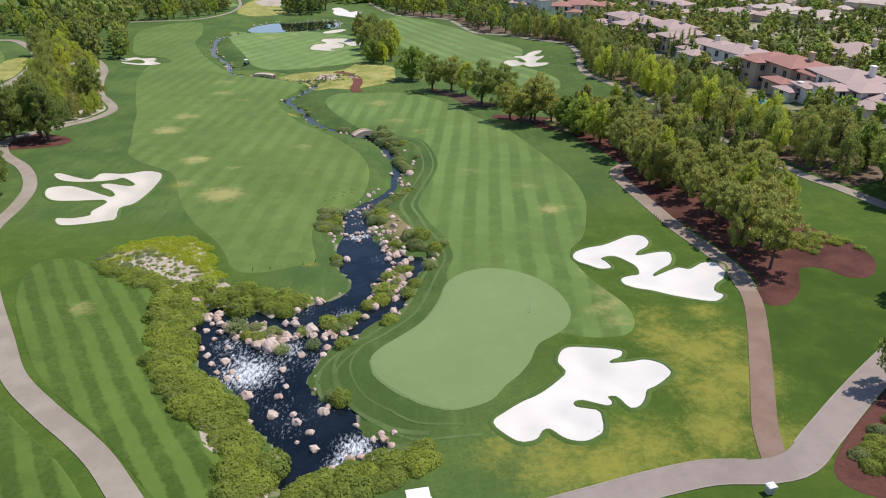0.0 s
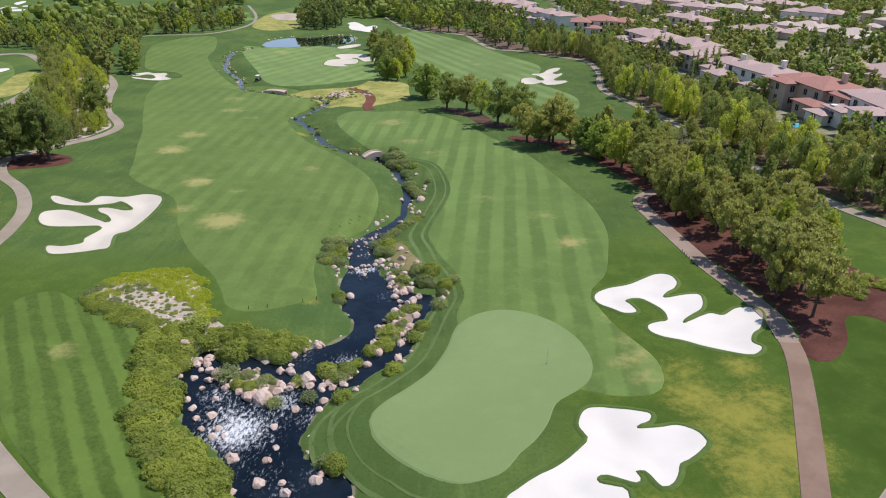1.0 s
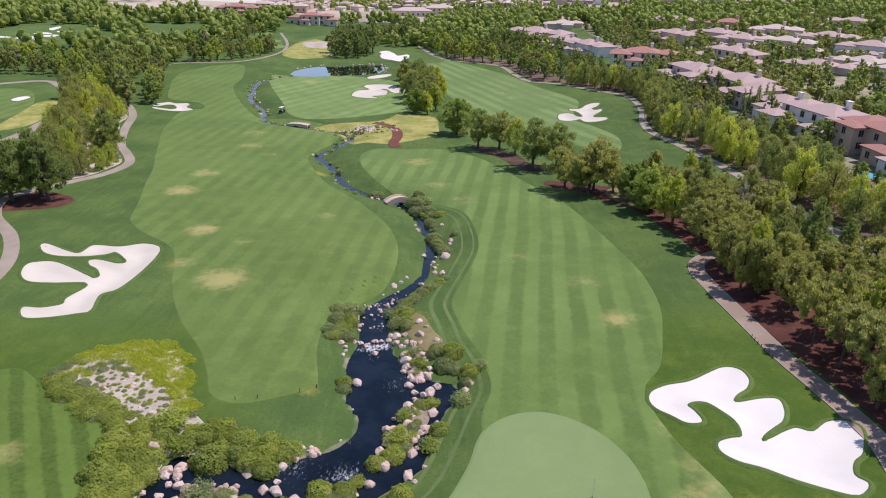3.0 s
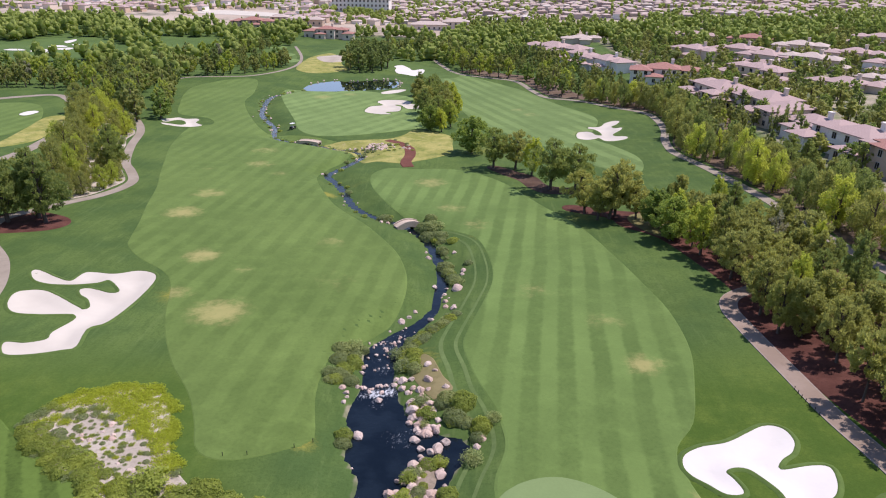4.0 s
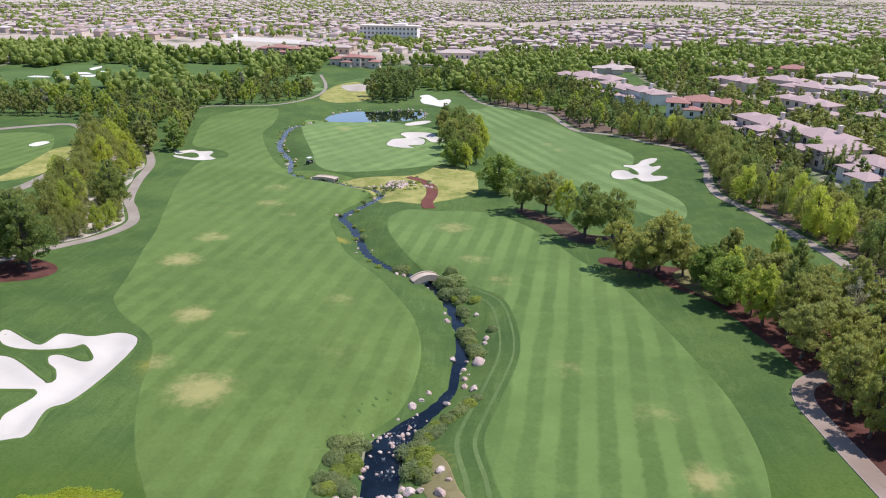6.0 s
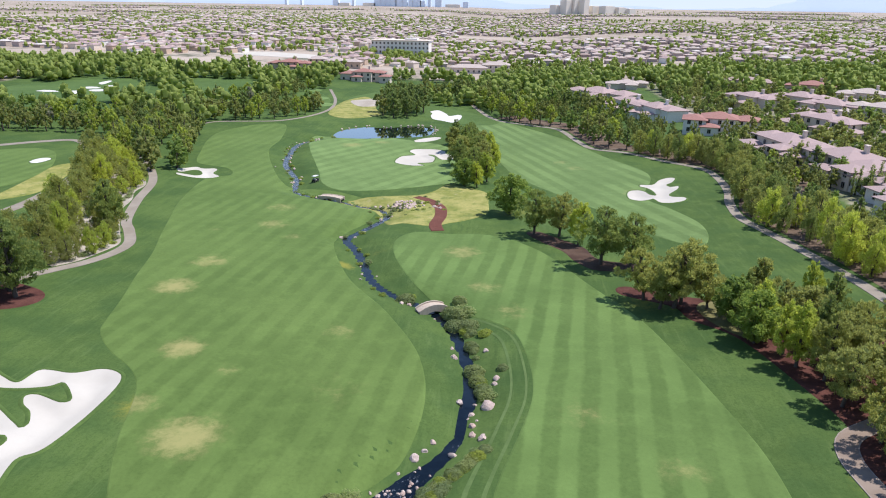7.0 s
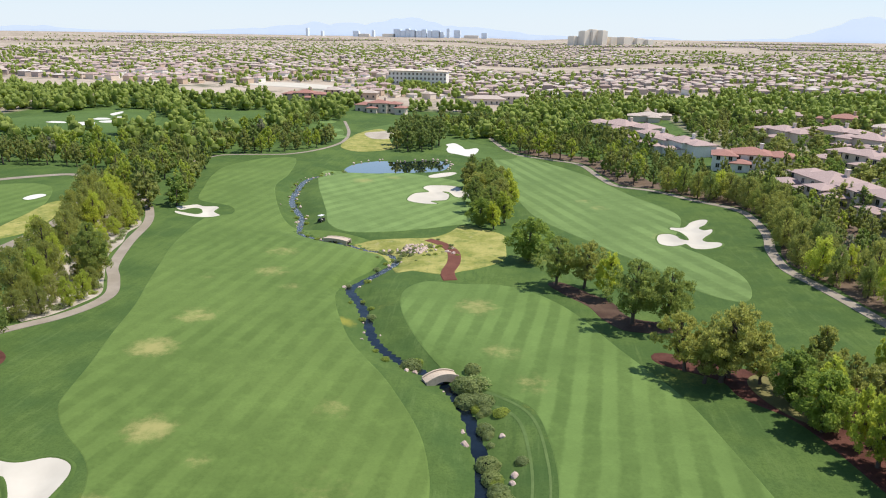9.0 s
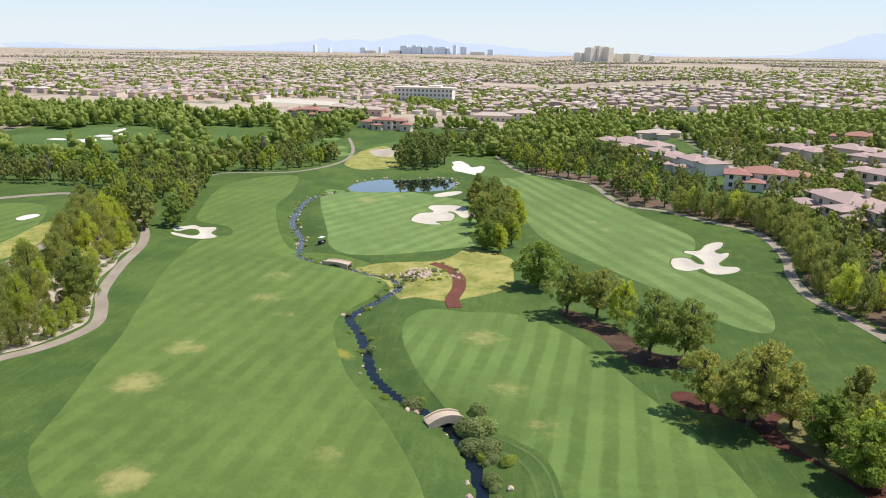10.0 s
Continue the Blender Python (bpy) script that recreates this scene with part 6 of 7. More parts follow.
def shrub(x, y, r, kind, label, group, up=0.0):
    if "lime" in label or "small" in label or "dry" in label:
        me = SHRUBS[kind]
        if me.name not in SHAPES:
            v, f = np.empty(len(me.vertices) * 3, np.float32), np.empty(len(me.loops), np.int32)
            me.vertices.foreach_get("co", v)
            me.loops.foreach_get("vertex_index", f)
            SHAPES[me.name] = v.reshape(-1, 3), f.reshape(-1, 4)
        v, f = SHAPES[me.name]
        z = max(gz(x, y), float(base(x, y)) - 1.45) if abs(x) < 60 and y < 345 else gz(x, y)
        m = np.array(pose(x, y, z - 0.05 + up, 0, 0, shrub_rng.uniform(0, 360)) @ Matrix.Diagonal((r, r, r * 0.8, 1)))
        LOOSE.setdefault("lime_ground_cover" if "lime" in label else "wild_scrub", []).append((v @ m[:3, :3].T + m[:3, 3], f, me.materials[0]))
        return
    ob = new("shrub", SHRUBS[kind])
    z = max(gz(x, y), float(base(x, y)) - 1.45) if abs(x) < 60 and y < 345 else gz(x, y)
    ob.matrix_world = pose(x, y, z - 0.05 + up, 0, 0, shrub_rng.uniform(0, 360)) @ Matrix.Diagonal((r, r * shrub_rng.uniform(0.85, 1.1), r * shrub_rng.uniform(0.7, 0.95), 1))
    tagged(ob, label, "shrub", group)


for places, group in ((SHRUBS_ISLANDS, "shrubs on the islets"), (SHRUBS_BANKS, "shrubs by the falls"), (SHRUBS_BRIDGE, "shrubs near the footbridge")):
    for x, y, r in places:
        shrub(x, y, r * 1.15, shrub_rng.choice((0, 5, 6, 2) if y < 92 else (2, 7, 7, 6)), "rounded olive green shrub among the boulders", group)
for line in ISLET_LINES:
    c = line.mean(0)
    for p in line[::5]:
        k = shrub_rng.uniform(0.3, 0.85)
        shrub(c[0] + (p[0] - c[0]) * k, c[1] + (p[1] - c[1]) * k, shrub_rng.uniform(0.55, 1.05), shrub_rng.choice((0, 2, 2, 7, 6)), "rounded olive green shrub among the boulders", "shrubs on the islets", 0.15)
def scatter(count, x0, x1, y0, y1, outline):
    """Random places with their distance to an outline, clear of the stream."""
    p = np.array([(shrub_rng.uniform(x0, x1), shrub_rng.uniform(y0, y1)) for _ in range(count)])
    d = signed(outline, p[:, 0], p[:, 1])
    ok = (d < 0.2) & (signed(STREAM, p[:, 0], p[:, 1]) > 0.3)
    return [(float(x), float(y), float(k)) for (x, y), k in zip(p[ok], d[ok])]


for x0, y0, x1, y1, wide, n in ((-14.6, 105.0, -13.6, 114.5, 1.5, 26), (-5.6, 109.0, -5.8, 116.0, 1.0, 14), (-5.0, 116.0, 0.0, 124.5, 0.7, 20), (-1.0, 136.5, -1.6, 146.0, 0.8, 16), (-2.4, 148.0, -5.0, 163.0, 0.9, 24), (0.0, 98.0, 4.2, 97.0, 1.3, 9)):
    for k in range(n):
        t = (k + 0.5) / n
        x, y = x0 + (x1 - x0) * t + shrub_rng.uniform(-wide, wide), y0 + (y1 - y0) * t
        if float(signed(STREAM, np.array([x]), np.array([y]))[0]) > 0.1:
            shrub(x, y, shrub_rng.uniform(0.6, 1.05), shrub_rng.choice((7, 2, 7, 6, 0)), "grey green shrub of a hedge along the stream", "hedges along the stream")
bed = smooth(BED_L, True, 1.0)
for x, y, d in scatter(3000, -36, -12, 44, 84.5, bed):
    if d < -0.35 and free(x, y, 1.35, "bed"):
        shrub(x, y, shrub_rng.uniform(1.25, 1.85), shrub_rng.choice((5, 6)), "dense rounded olive green shrub", "shrubs in the planting bed")
# the upper bed: lime cover along its far edge, a gravel clearing, then grey scrub towards the water and green mounds on the western side
for x, y, d in scatter(9000, -47, -14, 79, 104, bed):
    if d > -0.15 or y < 84 and x < -29:
        continue
    u, w = (x + 34.5) * 0.83 - (y - 90.5) * 0.56, (x + 34.5) * 0.56 + (y - 90.5) * 0.83
    gravel = (w / 3.3) ** 2 + (u / 7.4) ** 2
    patch = noise.noise((x * 0.35, y * 0.35, 2.0))
    if w > 3.2 + 1.3 * patch or (w > 0.8 and d > -2.4 - patch and u < 8):
        if free(x, y, 0.75, "lime"):
            shrub(x, y, shrub_rng.uniform(0.6, 1.0), 3, "low lime green flowering ground cover", "lime ground cover", -0.25)
    elif w < -2.8 - 1.5 * patch and d < -0.4 and u < 4:
        if free(x, y, 1.0, "lime"):
            shrub(x, y, shrub_rng.uniform(0.9, 1.3), shrub_rng.choice((5, 6)), "dense rounded olive green shrub", "shrubs in the planting bed", -0.15)
    elif gravel > 1 and patch > -0.12 and free(x, y, 0.95, "lime"):
        shrub(x, y, shrub_rng.uniform(0.5, 0.95), shrub_rng.choice((2, 7, 2, 0, 3) if patch < 0.25 else (2, 0, 0)), "small pale wild shrub on gravel", "scrub of the clearing", -0.1)
for _ in range(12):
    a, k = shrub_rng.uniform(0, 6.28), shrub_rng.random() ** 0.5
    u, w = 6.8 * k * math.cos(a), 2.8 * k * math.sin(a)
    boulder(-34.5 + u * 0.83 + w * 0.56, 90.5 - u * 0.56 + w * 0.83, shrub_rng.uniform(0.2, 0.6), -0.05, "pale weathered stone in a gravel clearing", "stones of the clearing")
for _ in range(150):
    a, k = shrub_rng.uniform(0, 6.28), shrub_rng.random() ** 0.5
    u, w = 7.0 * k * math.cos(a), 3.2 * k * math.sin(a)
    shrub(-34.5 + u * 0.83 + w * 0.56, 90.5 - u * 0.56 + w * 0.83, shrub_rng.uniform(0.15, 0.42), shrub_rng.choice((2, 2, 7, 3, 0)), "small pale wild shrub on gravel", "scrub of the clearing")
bed = smooth(BED_B, True, 1.0)
for x, y, d in scatter(800, -13, 2, 44, 52, bed):
    if free(x, y, 1.25, "bed"):
        shrub(x, y, shrub_rng.uniform(1.2, 1.7), shrub_rng.choice((5, 6)), "dense rounded olive green shrub", "shrubs at the pool's end")
for _ in range(26):
    x, y = 57 + shrub_rng.uniform(-4, 6), 88 + shrub_rng.uniform(-2.5, 3)
    if free(x, y, 1.1, "bed"):
        shrub(x, y, shrub_rng.uniform(0.7, 1.1), 0, "low green shrub at the edge of the mulch", "shrubs on the mulch")
for _ in range(260):
    t = shrub_rng.random()
    s = shrub_rng.uniform(1.0, 4.2)
    x, y = 36.0 + 42 * t * t + 0.63 * s, 46.2 + 33 * t * t - 0.77 * s
    if free(x, y, 1.25, "bed"):
        shrub(x, y, shrub_rng.uniform(0.9, 1.4), shrub_rng.choice((5, 6, 7)), "olive shrub beside the cart path", "shrubs beside the junction")
for k in range(26, len(mid_left), 4):
    for x, y in (mid_left[k], mid_right[k]):
        if shrub_rng.random() < 0.5:
            shrub(x + shrub_rng.uniform(-0.8, 0.8), y + shrub_rng.uniform(-0.8, 0.8), shrub_rng.uniform(0.5, 1.1), shrub_rng.choice((0, 1, 2)), "small wild shrub on the stream bank", "shrubs along the upper stream")
for _ in range(40):
    x, y = shrub_rng.gauss(-26, 4.0), shrub_rng.gauss(233, 3.5)
    shrub(x, y, shrub_rng.uniform(0.4, 0.9), shrub_rng.choice((0, 2, 2, 7)), "small wild shrub on the rocky bank", "shrubs along the upper stream")
line = smooth(PATHS["west"][19:30], False, 1.0)
for p in line[::3]:
    shrub(p[0] - 3.2 - shrub_rng.random() * 2, p[1] + 1, shrub_rng.uniform(0.7, 1.3), shrub_rng.choice((2, 2, 0)), "dry grey shrub under the path-side trees", "dry shrubs under the trees")


# ---- houses ----
def box(bm, x0, y0, z0, x1, y1, z1):
    v = [bm.verts.new((x, y, z)) for z in (z0, z1) for x, y in ((x0, y0), (x1, y0), (x1, y1), (x0, y1))]
    for f in ((3, 2, 1, 0), (4, 5, 6, 7), (0, 1, 5, 4), (1, 2, 6, 5), (2, 3, 7, 6), (3, 0, 4, 7)):
        bm.faces.new([v[i] for i in f])


def cyl(bm, x, y, z, r, depth, axis="y", n=14):
    m = Matrix.Translation((x, y, z)) @ (Matrix.Rotation(math.pi / 2, 4, "X") if axis == "y" else Matrix.Identity(4))
    bmesh.ops.create_cone(bm, cap_ends=True, segments=n, radius1=r, radius2=r, depth=depth, matrix=m)


def hip(bm, x0, y0, x1, y1, z, rise, over=0.7):
    x0, y0, x1, y1 = x0 - over, y0 - over, x1 + over, y1 + over
    w, d = x1 - x0, y1 - y0
    k = min(w, d) / 2
    a = (x0 + k, (y0 + y1) / 2) if w >= d else ((x0 + x1) / 2, y0 + k)
    b = (x1 - k, (y0 + y1) / 2) if w >= d else ((x0 + x1) / 2, y1 - k)
    low = [bm.verts.new((x, y, z - 0.22)) for x, y in ((x0, y0), (x1, y0), (x1, y1), (x0, y1))]
    e = [bm.verts.new((x, y, z)) for x, y in ((x0, y0), (x1, y0), (x1, y1), (x0, y1))]
    p, q = bm.verts.new((*a, z + rise)), bm.verts.new((*b, z + rise))
    bm.faces.new(low[::-1])
    for i in range(4):
        bm.faces.new((low[i], low[(i + 1) % 4], e[(i + 1) % 4], e[i]))
    if w >= d:
        for f in ((e[0], e[1], q, p), (e[1], e[2], q), (e[2], e[3], p, q), (e[3], e[0], p)):
            bm.faces.new(f)
    else:
        for f in ((e[0], e[1], p), (e[1], e[2], q, p), (e[2], e[3], q), (e[3], e[0], p, q)):
            bm.faces.new(f)


def window(parent, x, y, z, w, h, axis, sign):
    """A framed window on a wall that faces along an axis."""
    bm = bmesh.new()
    t = 0.1
    def slab(a0, b0, a1, b1, d0, d1):
        if axis == "y":
            box(bm, x + a0, min(y + sign * d0, y + sign * d1), z + b0, x + a1, max(y + sign * d0, y + sign * d1), z + b1)
        else:
            box(bm, min(x + sign * d0, x + sign * d1), y + a0, z + b0, max(x + sign * d0, x + sign * d1), y + a1, z + b1)
    for a0, b0, a1, b1 in ((-w / 2 - t, h, w / 2 + t, h + t), (-w / 2 - t, -t, w / 2 + t, 0), (-w / 2 - t, 0, -w / 2, h), (w / 2, 0, w / 2 + t, h), (-0.03, 0, 0.03, h)):
        slab(a0, b0, a1, b1, -0.02, 0.09)
    frame_ob = part("window", bm, MAT_FRAME, parent)
    bm = bmesh.new()
    slab(-w / 2, 0, w / 2, h, 0.0, 0.03)
    part("pane", bm, MAT_GLASS, frame_ob)


def house(x, y, turn, wings, wall, roof, label, group="houses of the estate", detail=True):
    """A villa of several hipped wings. Each wing: x, y of its middle, width, depth, eaves height."""
    root = tagged(new("house"), label, "house", group)
    root.matrix_world = pose(x, y, gz(x, y) - 0.1, 0, 0, turn)
    for cx, cy, w, d, h in wings:
        bm = bmesh.new()
        box(bm, cx - w / 2, cy - d / 2, -1.5, cx + w / 2, cy + d / 2, h)
        part("wall", bm, wall, root)
        bm = bmesh.new()
        hip(bm, cx - w / 2, cy - d / 2, cx + w / 2, cy + d / 2, h, min(w, d) * 0.17)
        part("roof", bm, roof, root)
        if not detail:
            continue
        for floor in range(2 if h > 5 else 1):
            z = 0.9 + 3.0 * floor
            for k in range(max(1, int(w // 4))):
                px = cx - w / 2 + (k + 0.5) * w / max(1, int(w // 4))
                if not any(o is not None and abs(px - o[0]) < o[2] / 2 and abs(cy - d / 2 - 0.3 - o[1]) < o[3] / 2 and o[4] > z for o in wings if o[:2] != (cx, cy)):
                    window(root, px, cy - d / 2, z, 1.3, 1.6, "y", -1)
            for k in range(max(1, int(d // 4))):
                py = cy - d / 2 + (k + 0.5) * d / max(1, int(d // 4))
                if not any(abs(cx + w / 2 + 0.3 - o[0]) < o[2] / 2 and abs(py - o[1]) < o[3] / 2 and o[4] > z for o in wings if o[:2] != (cx, cy)):
                    window(root, cx + w / 2, py, z, 1.3, 1.6, "x", 1)
    cx, cy, w, d, h = wings[0]
    bm = bmesh.new()
    box(bm, cx + w * 0.22, cy + d * 0.1, h - 0.5, cx + w * 0.22 + 1.3, cy + d * 0.1 + 1.0, h + min(w, d) * 0.17 + 1.2)
    box(bm, cx + w * 0.22 - 0.15, cy + d * 0.1 - 0.15, h + min(w, d) * 0.17 + 1.0, cx + w * 0.22 + 1.45, cy + d * 0.1 + 1.15, h + min(w, d) * 0.17 + 1.35)
    part("chimney", bm, wall, root)
    return root


# wings: x, y of the middle, width, depth, eaves height
BIG = [(0, 0, 14, 12, 6.4), (-9, -3, 8, 10, 5.8), (9, 2, 9, 11, 6.0), (3, -8, 7, 6, 3.5), (-7, -10, 6, 5, 3.3), (11, 9.5, 9, 7, 3.6)]
LONG = [(0, 0, 13, 11, 6.3), (-10, 1.5, 9, 10, 5.8), (10, -1.5, 9, 10, 6.0), (-13, -6.5, 7, 7, 3.4), (5, -8, 8, 6, 3.4), (16, -6, 6, 8, 3.5)]
LOW = [(0, 0, 14, 12, 3.9), (9, 6, 9, 9, 3.5), (-9, -3, 8, 9, 3.6), (3, -8, 7, 6, 3.4)]
VILLA = [(0, 0, 15, 13, 6.5), (-11, 1, 10, 11, 5.9), (11, -2, 10, 12, 6.1), (9.5, -10, 8, 6, 5.8), (-10, -8, 8, 7, 3.6), (2, 9.5, 13, 7, 3.6), (0, -8.5, 7, 5, 3.4)]
NEAR_HOUSES = [
    (98, 303, -76, VILLA, 0, 0), (104, 273, -78, [(0, 0, 15, 13, 6.5), (-12, -1, 11, 11, 5.8), (13, -2, 11, 12, 6.0), (-15, -9, 8, 7, 3.4), (3, -9, 8, 5, 3.4), (15, -10, 8, 7, 5.8)], 0, 0), (91, 364, -14, [(0, 0, 14, 13, 6.2), (-10, -5, 9, 12, 5.8), (11, 1, 10, 11, 5.6), (-4, -10, 7, 7, 3.5), (8, 9, 11, 8, 3.6)], 1, 1),
    (126, 430, -68, BIG, 0, 0), (147, 424, -52, BIG, 0, 0), (64, 426, -70, LONG, 1, 0), (73, 402, -70, BIG, 1, 0),
    (54, 482, -50, [(0, 0, 20, 15, 4.8), (-14, -3, 12, 12, 4.2), (15, 4, 14, 13, 4.4), (6, -11, 10, 8, 3.8), (-10, 8, 10, 8, 3.6)], 0, 0), (77, 530, -8, LOW, 0, 2), (105, 243, -76, LOW, 1, 0), (104, 214, -73, LONG, 1, 0), (107, 188, -82, [(0, 0, 13, 12, 6.6), (-10, 0.5, 9, 11, 6.0), (10, 1, 8, 11, 6.1), (-7, -7.4, 7, 4, 6.2), (6, -8, 8, 5, 3.5), (8, 9, 10, 7, 3.6)], 2, 1),
    (98.8, 173.5, -80, [(0, 0, 6, 5, 2.9)], 1, 0), (110, 166, -88, [(0, 0, 12, 12, 6.4), (9, -2, 8, 10, 6.0), (-9, 1, 8, 10, 5.8), (6, -9, 7, 6, 5.6), (-5, -8, 7, 5, 3.4)], 1, 0), (106, 152, -88, [(0, 0, 10, 8, 3.4)], 1, 0), (118, 148, -80, [(0, 0, 11, 11, 6.2), (8, 1, 7, 9, 5.6), (-5, -8.5, 9, 7, 3.4), (-8, 2, 7, 8, 3.6)], 1, 0),
    (165, 380, -44, LONG, 0, 2), (150, 394, -54, BIG, 0, 0), (172, 320, -58, LOW, 0, 2), (191, 391, -44, BIG, 0, 0),
    (150, 316, -60, LOW, 0, 0), (176, 292, -60, LOW, 0, 2), (190, 350, -46, BIG, 1, 0), (205, 300, -58, LONG, 0, 2), (195, 255, -62, BIG, 0, 0), (230, 350, -44, LOW, 0, 2), (142, 215, -66, LOW, 0, 0),
    (150, 180, -68, BIG, 0, 2), (180, 205, -64, LONG, 0, 0), (181, 430, -30, BIG, 0, 2), (240, 460, -30, LONG, 0, 0), (170, 470, -28, BIG, 2, 1), (145, 500, -26, LONG, 0, 0), 
    (130, 352, -60, LONG, 0, 0), 
]
HOUSE_SPOTS = []
for x, y, turn, wings, wall, roof in NEAR_HOUSES:
    names = ("beige", "white", "tan"), ("pale pink", "red clay", "tan")
    size = "two-storey" if wings[0][4] > 5 else "low"
    house(x, y, turn, wings, MAT_WALL[wall], MAT_ROOF[roof], f"{size} {names[0][wall]} stucco villa with {names[1][roof]} tiled roofs", detail=y < 400 and x < 150)
    a = radians(turn)
    for k in (-0.35, 0, 0.35):
        HOUSE_SPOTS.append((x + math.cos(a) * wings[0][2] * k, y + math.sin(a) * wings[0][2] * k))
# clubhouse buildings beyond the far tees
house(-101, 538, -4, [(0, 0, 13, 11, 6.6), (10, 2, 9, 9, 6.0), (-11, 1, 10, 10, 5.0), (-3, -7, 7, 5, 3.6), (16, -3, 7, 8, 4.0)], MAT_WALL[0], MAT_ROOF[1], "two-storey clubhouse with red tiled roofs and balconies", "clubhouse buildings")
house(-164, 572, 2, [(0, 0, 14, 12, 6.2), (-11, 1, 10, 11, 5.2), (11, -1, 10, 11, 5.4), (4, -8, 8, 6, 3.4)], MAT_WALL[2], MAT_ROOF[1], "long tan building with brown red roof", "clubhouse buildings")
house(-140, 615, 0, [(0, 0, 16, 13, 5.2), (-15, 2, 14, 12, 6.0), (14, -1, 14, 11, 4.6), (-4, -8, 8, 6, 3.6)], MAT_WALL[2], MAT_ROOF[2], "long low tan building behind trees", "clubhouse buildings")
house(-34, 636, 0, [(0, 0, 30, 14, 4.5), (22, 6, 22, 14, 6.5)], MAT_WALL[0], MAT_ROOF[2], "long beige building with tan roofs among trees", "clubhouse buildings")
lay("car_park", smooth([(-246, 668), (-188, 664), (-172, 680), (-180, 700), (-236, 704)], True, 4.0), MAT_SAND_TAN, 0.3, 8.0, "wide pale open car park before the suburb", "car park")


def office():
    root = tagged(new("office_building"), "white three-storey office block with rows of dark windows", "building")
    root.matrix_world = pose(-111, 770, gz(-111, 770), 0, 0, -3)
    bm = bmesh.new()
    box(bm, -29, -9, -1, 29, 9, 14)
    part("wall", bm, MAT_WALL[1], root)
    bm = bmesh.new()
    box(bm, -30, -10, 14.0, 30, 10, 14.7)
    part("roof", bm, MAT_WALL[0], root)
    bm = bmesh.new()
    box(bm, 4, -5, 14.6, 17, 5, 16.4)
    part("plant_room", bm, MAT_WALL[1], root)
    for floor in range(3):
        for k in range(15):
            bm = bmesh.new()
            x = -28 + k * 4
            box(bm, x - 0.85, -9.12, 2.2 + floor * 4.2, x + 0.85, -8.9, 4.3 + floor * 4.2)
            part("window", bm, MAT_TINT, root)


office()


def pool():
    x, y = 92.0, 172.5
    bm = bmesh.new()
    box(bm, -3.6, -2.4, -0.2, 3.6, 2.4, 0.16)
    ob = part("swimming_pool", bm, MAT_KERB)
    ob.matrix_world = pose(x, y, gz(x, y), 0, 0, -25)
    tagged(ob, "bright blue swimming pool in a garden", "pool")
    bm = bmesh.new()
    box(bm, -3.1, -1.9, 0.12, 3.1, 1.9, 0.18)
    part("water", bm, MAT_BLUE, ob, "clear blue water")


pool()


def sun_lounger(x, y, turn):
    root = tagged(new("sun_lounger"), "white sun lounger on a garden lawn", "lounger", "loungers in the garden")
    root.matrix_world = pose(x, y, gz(x, y) + 0.05, 0, 0, turn)
    bm = bmesh.new()
    box(bm, -0.35, -0.95, 0.28, 0.35, 0.45, 0.42)
    part("mattress", bm, MAT_WHITE, root)
    bm = bmesh.new()
    box(bm, -0.35, -0.06, -0.35, 0.35, 0.06, 0.35)
    back = part("backrest", bm, MAT_WHITE, root)
    back.matrix_local = pose(0, 0.62, 0.62, -35)
    for px in (-0.3, 0.3):
        for py in (-0.8, 0.4):
            bm = bmesh.new()
            cyl(bm, px, py, 0.14, 0.03, 0.3, "z", 8)
            part("leg", bm, MAT_STEEL, root)


lay("garden_lawn", smooth([(85.5, 212), (90, 210.5), (96, 216), (98, 225), (94, 230), (89, 226), (86, 219)], True, 1.5), MAT_COLLAR, 0.07, 1.5, "clipped garden lawn behind a villa", "lawn")
for x, y, turn in ((91.0, 224.5, 40), (92.6, 225.6, 40), (94.4, 226.6, 35), (88.5, 222.5, 50)):
    sun_lounger(x, y, turn)

# garden trees and cypresses of the estate
for _ in range(4200):
    x, y = tree_rng.uniform(90, 330), tree_rng.uniform(90, 520)
    if x > 0.62 * y + 70 or (y > 330 and x < 60):
        continue
    if min((x - a) ** 2 + (y - b) ** 2 for a, b in HOUSE_SPOTS) < (64 if y < 225 else 84) or not free(x, y, 5.6, "estate"):
        continue
    if abs(x - 91) < 5 and abs(y - 221) < 8:
        continue
    plant(tree_rng.choice(SMALL), x, y, min(tree_rng.uniform(5.5, 9.5), 4.0 if x < 110 and abs((x + 0.9) * 0.878 - (y - 4) * 0.479) < 9 and y < 190 else 99), "garden trees of the estate", tree_rng.uniform(1.0, 1.35), "" if x < 100 and y < 235 else "estate_trees")
for x, y in ((96, 243), (97.5, 244.5), (99, 242.6), (100.5, 244), (102, 245.5), (93.5, 246), (95, 247.5), (98, 248), (101, 249), (103.5, 250.5), (96.5, 292), (94.5, 286), (93.5, 293), (95.5, 284)):
    plant(CYPRESS, x, y, tree_rng.uniform(7, 9), "cypresses beside the villas")


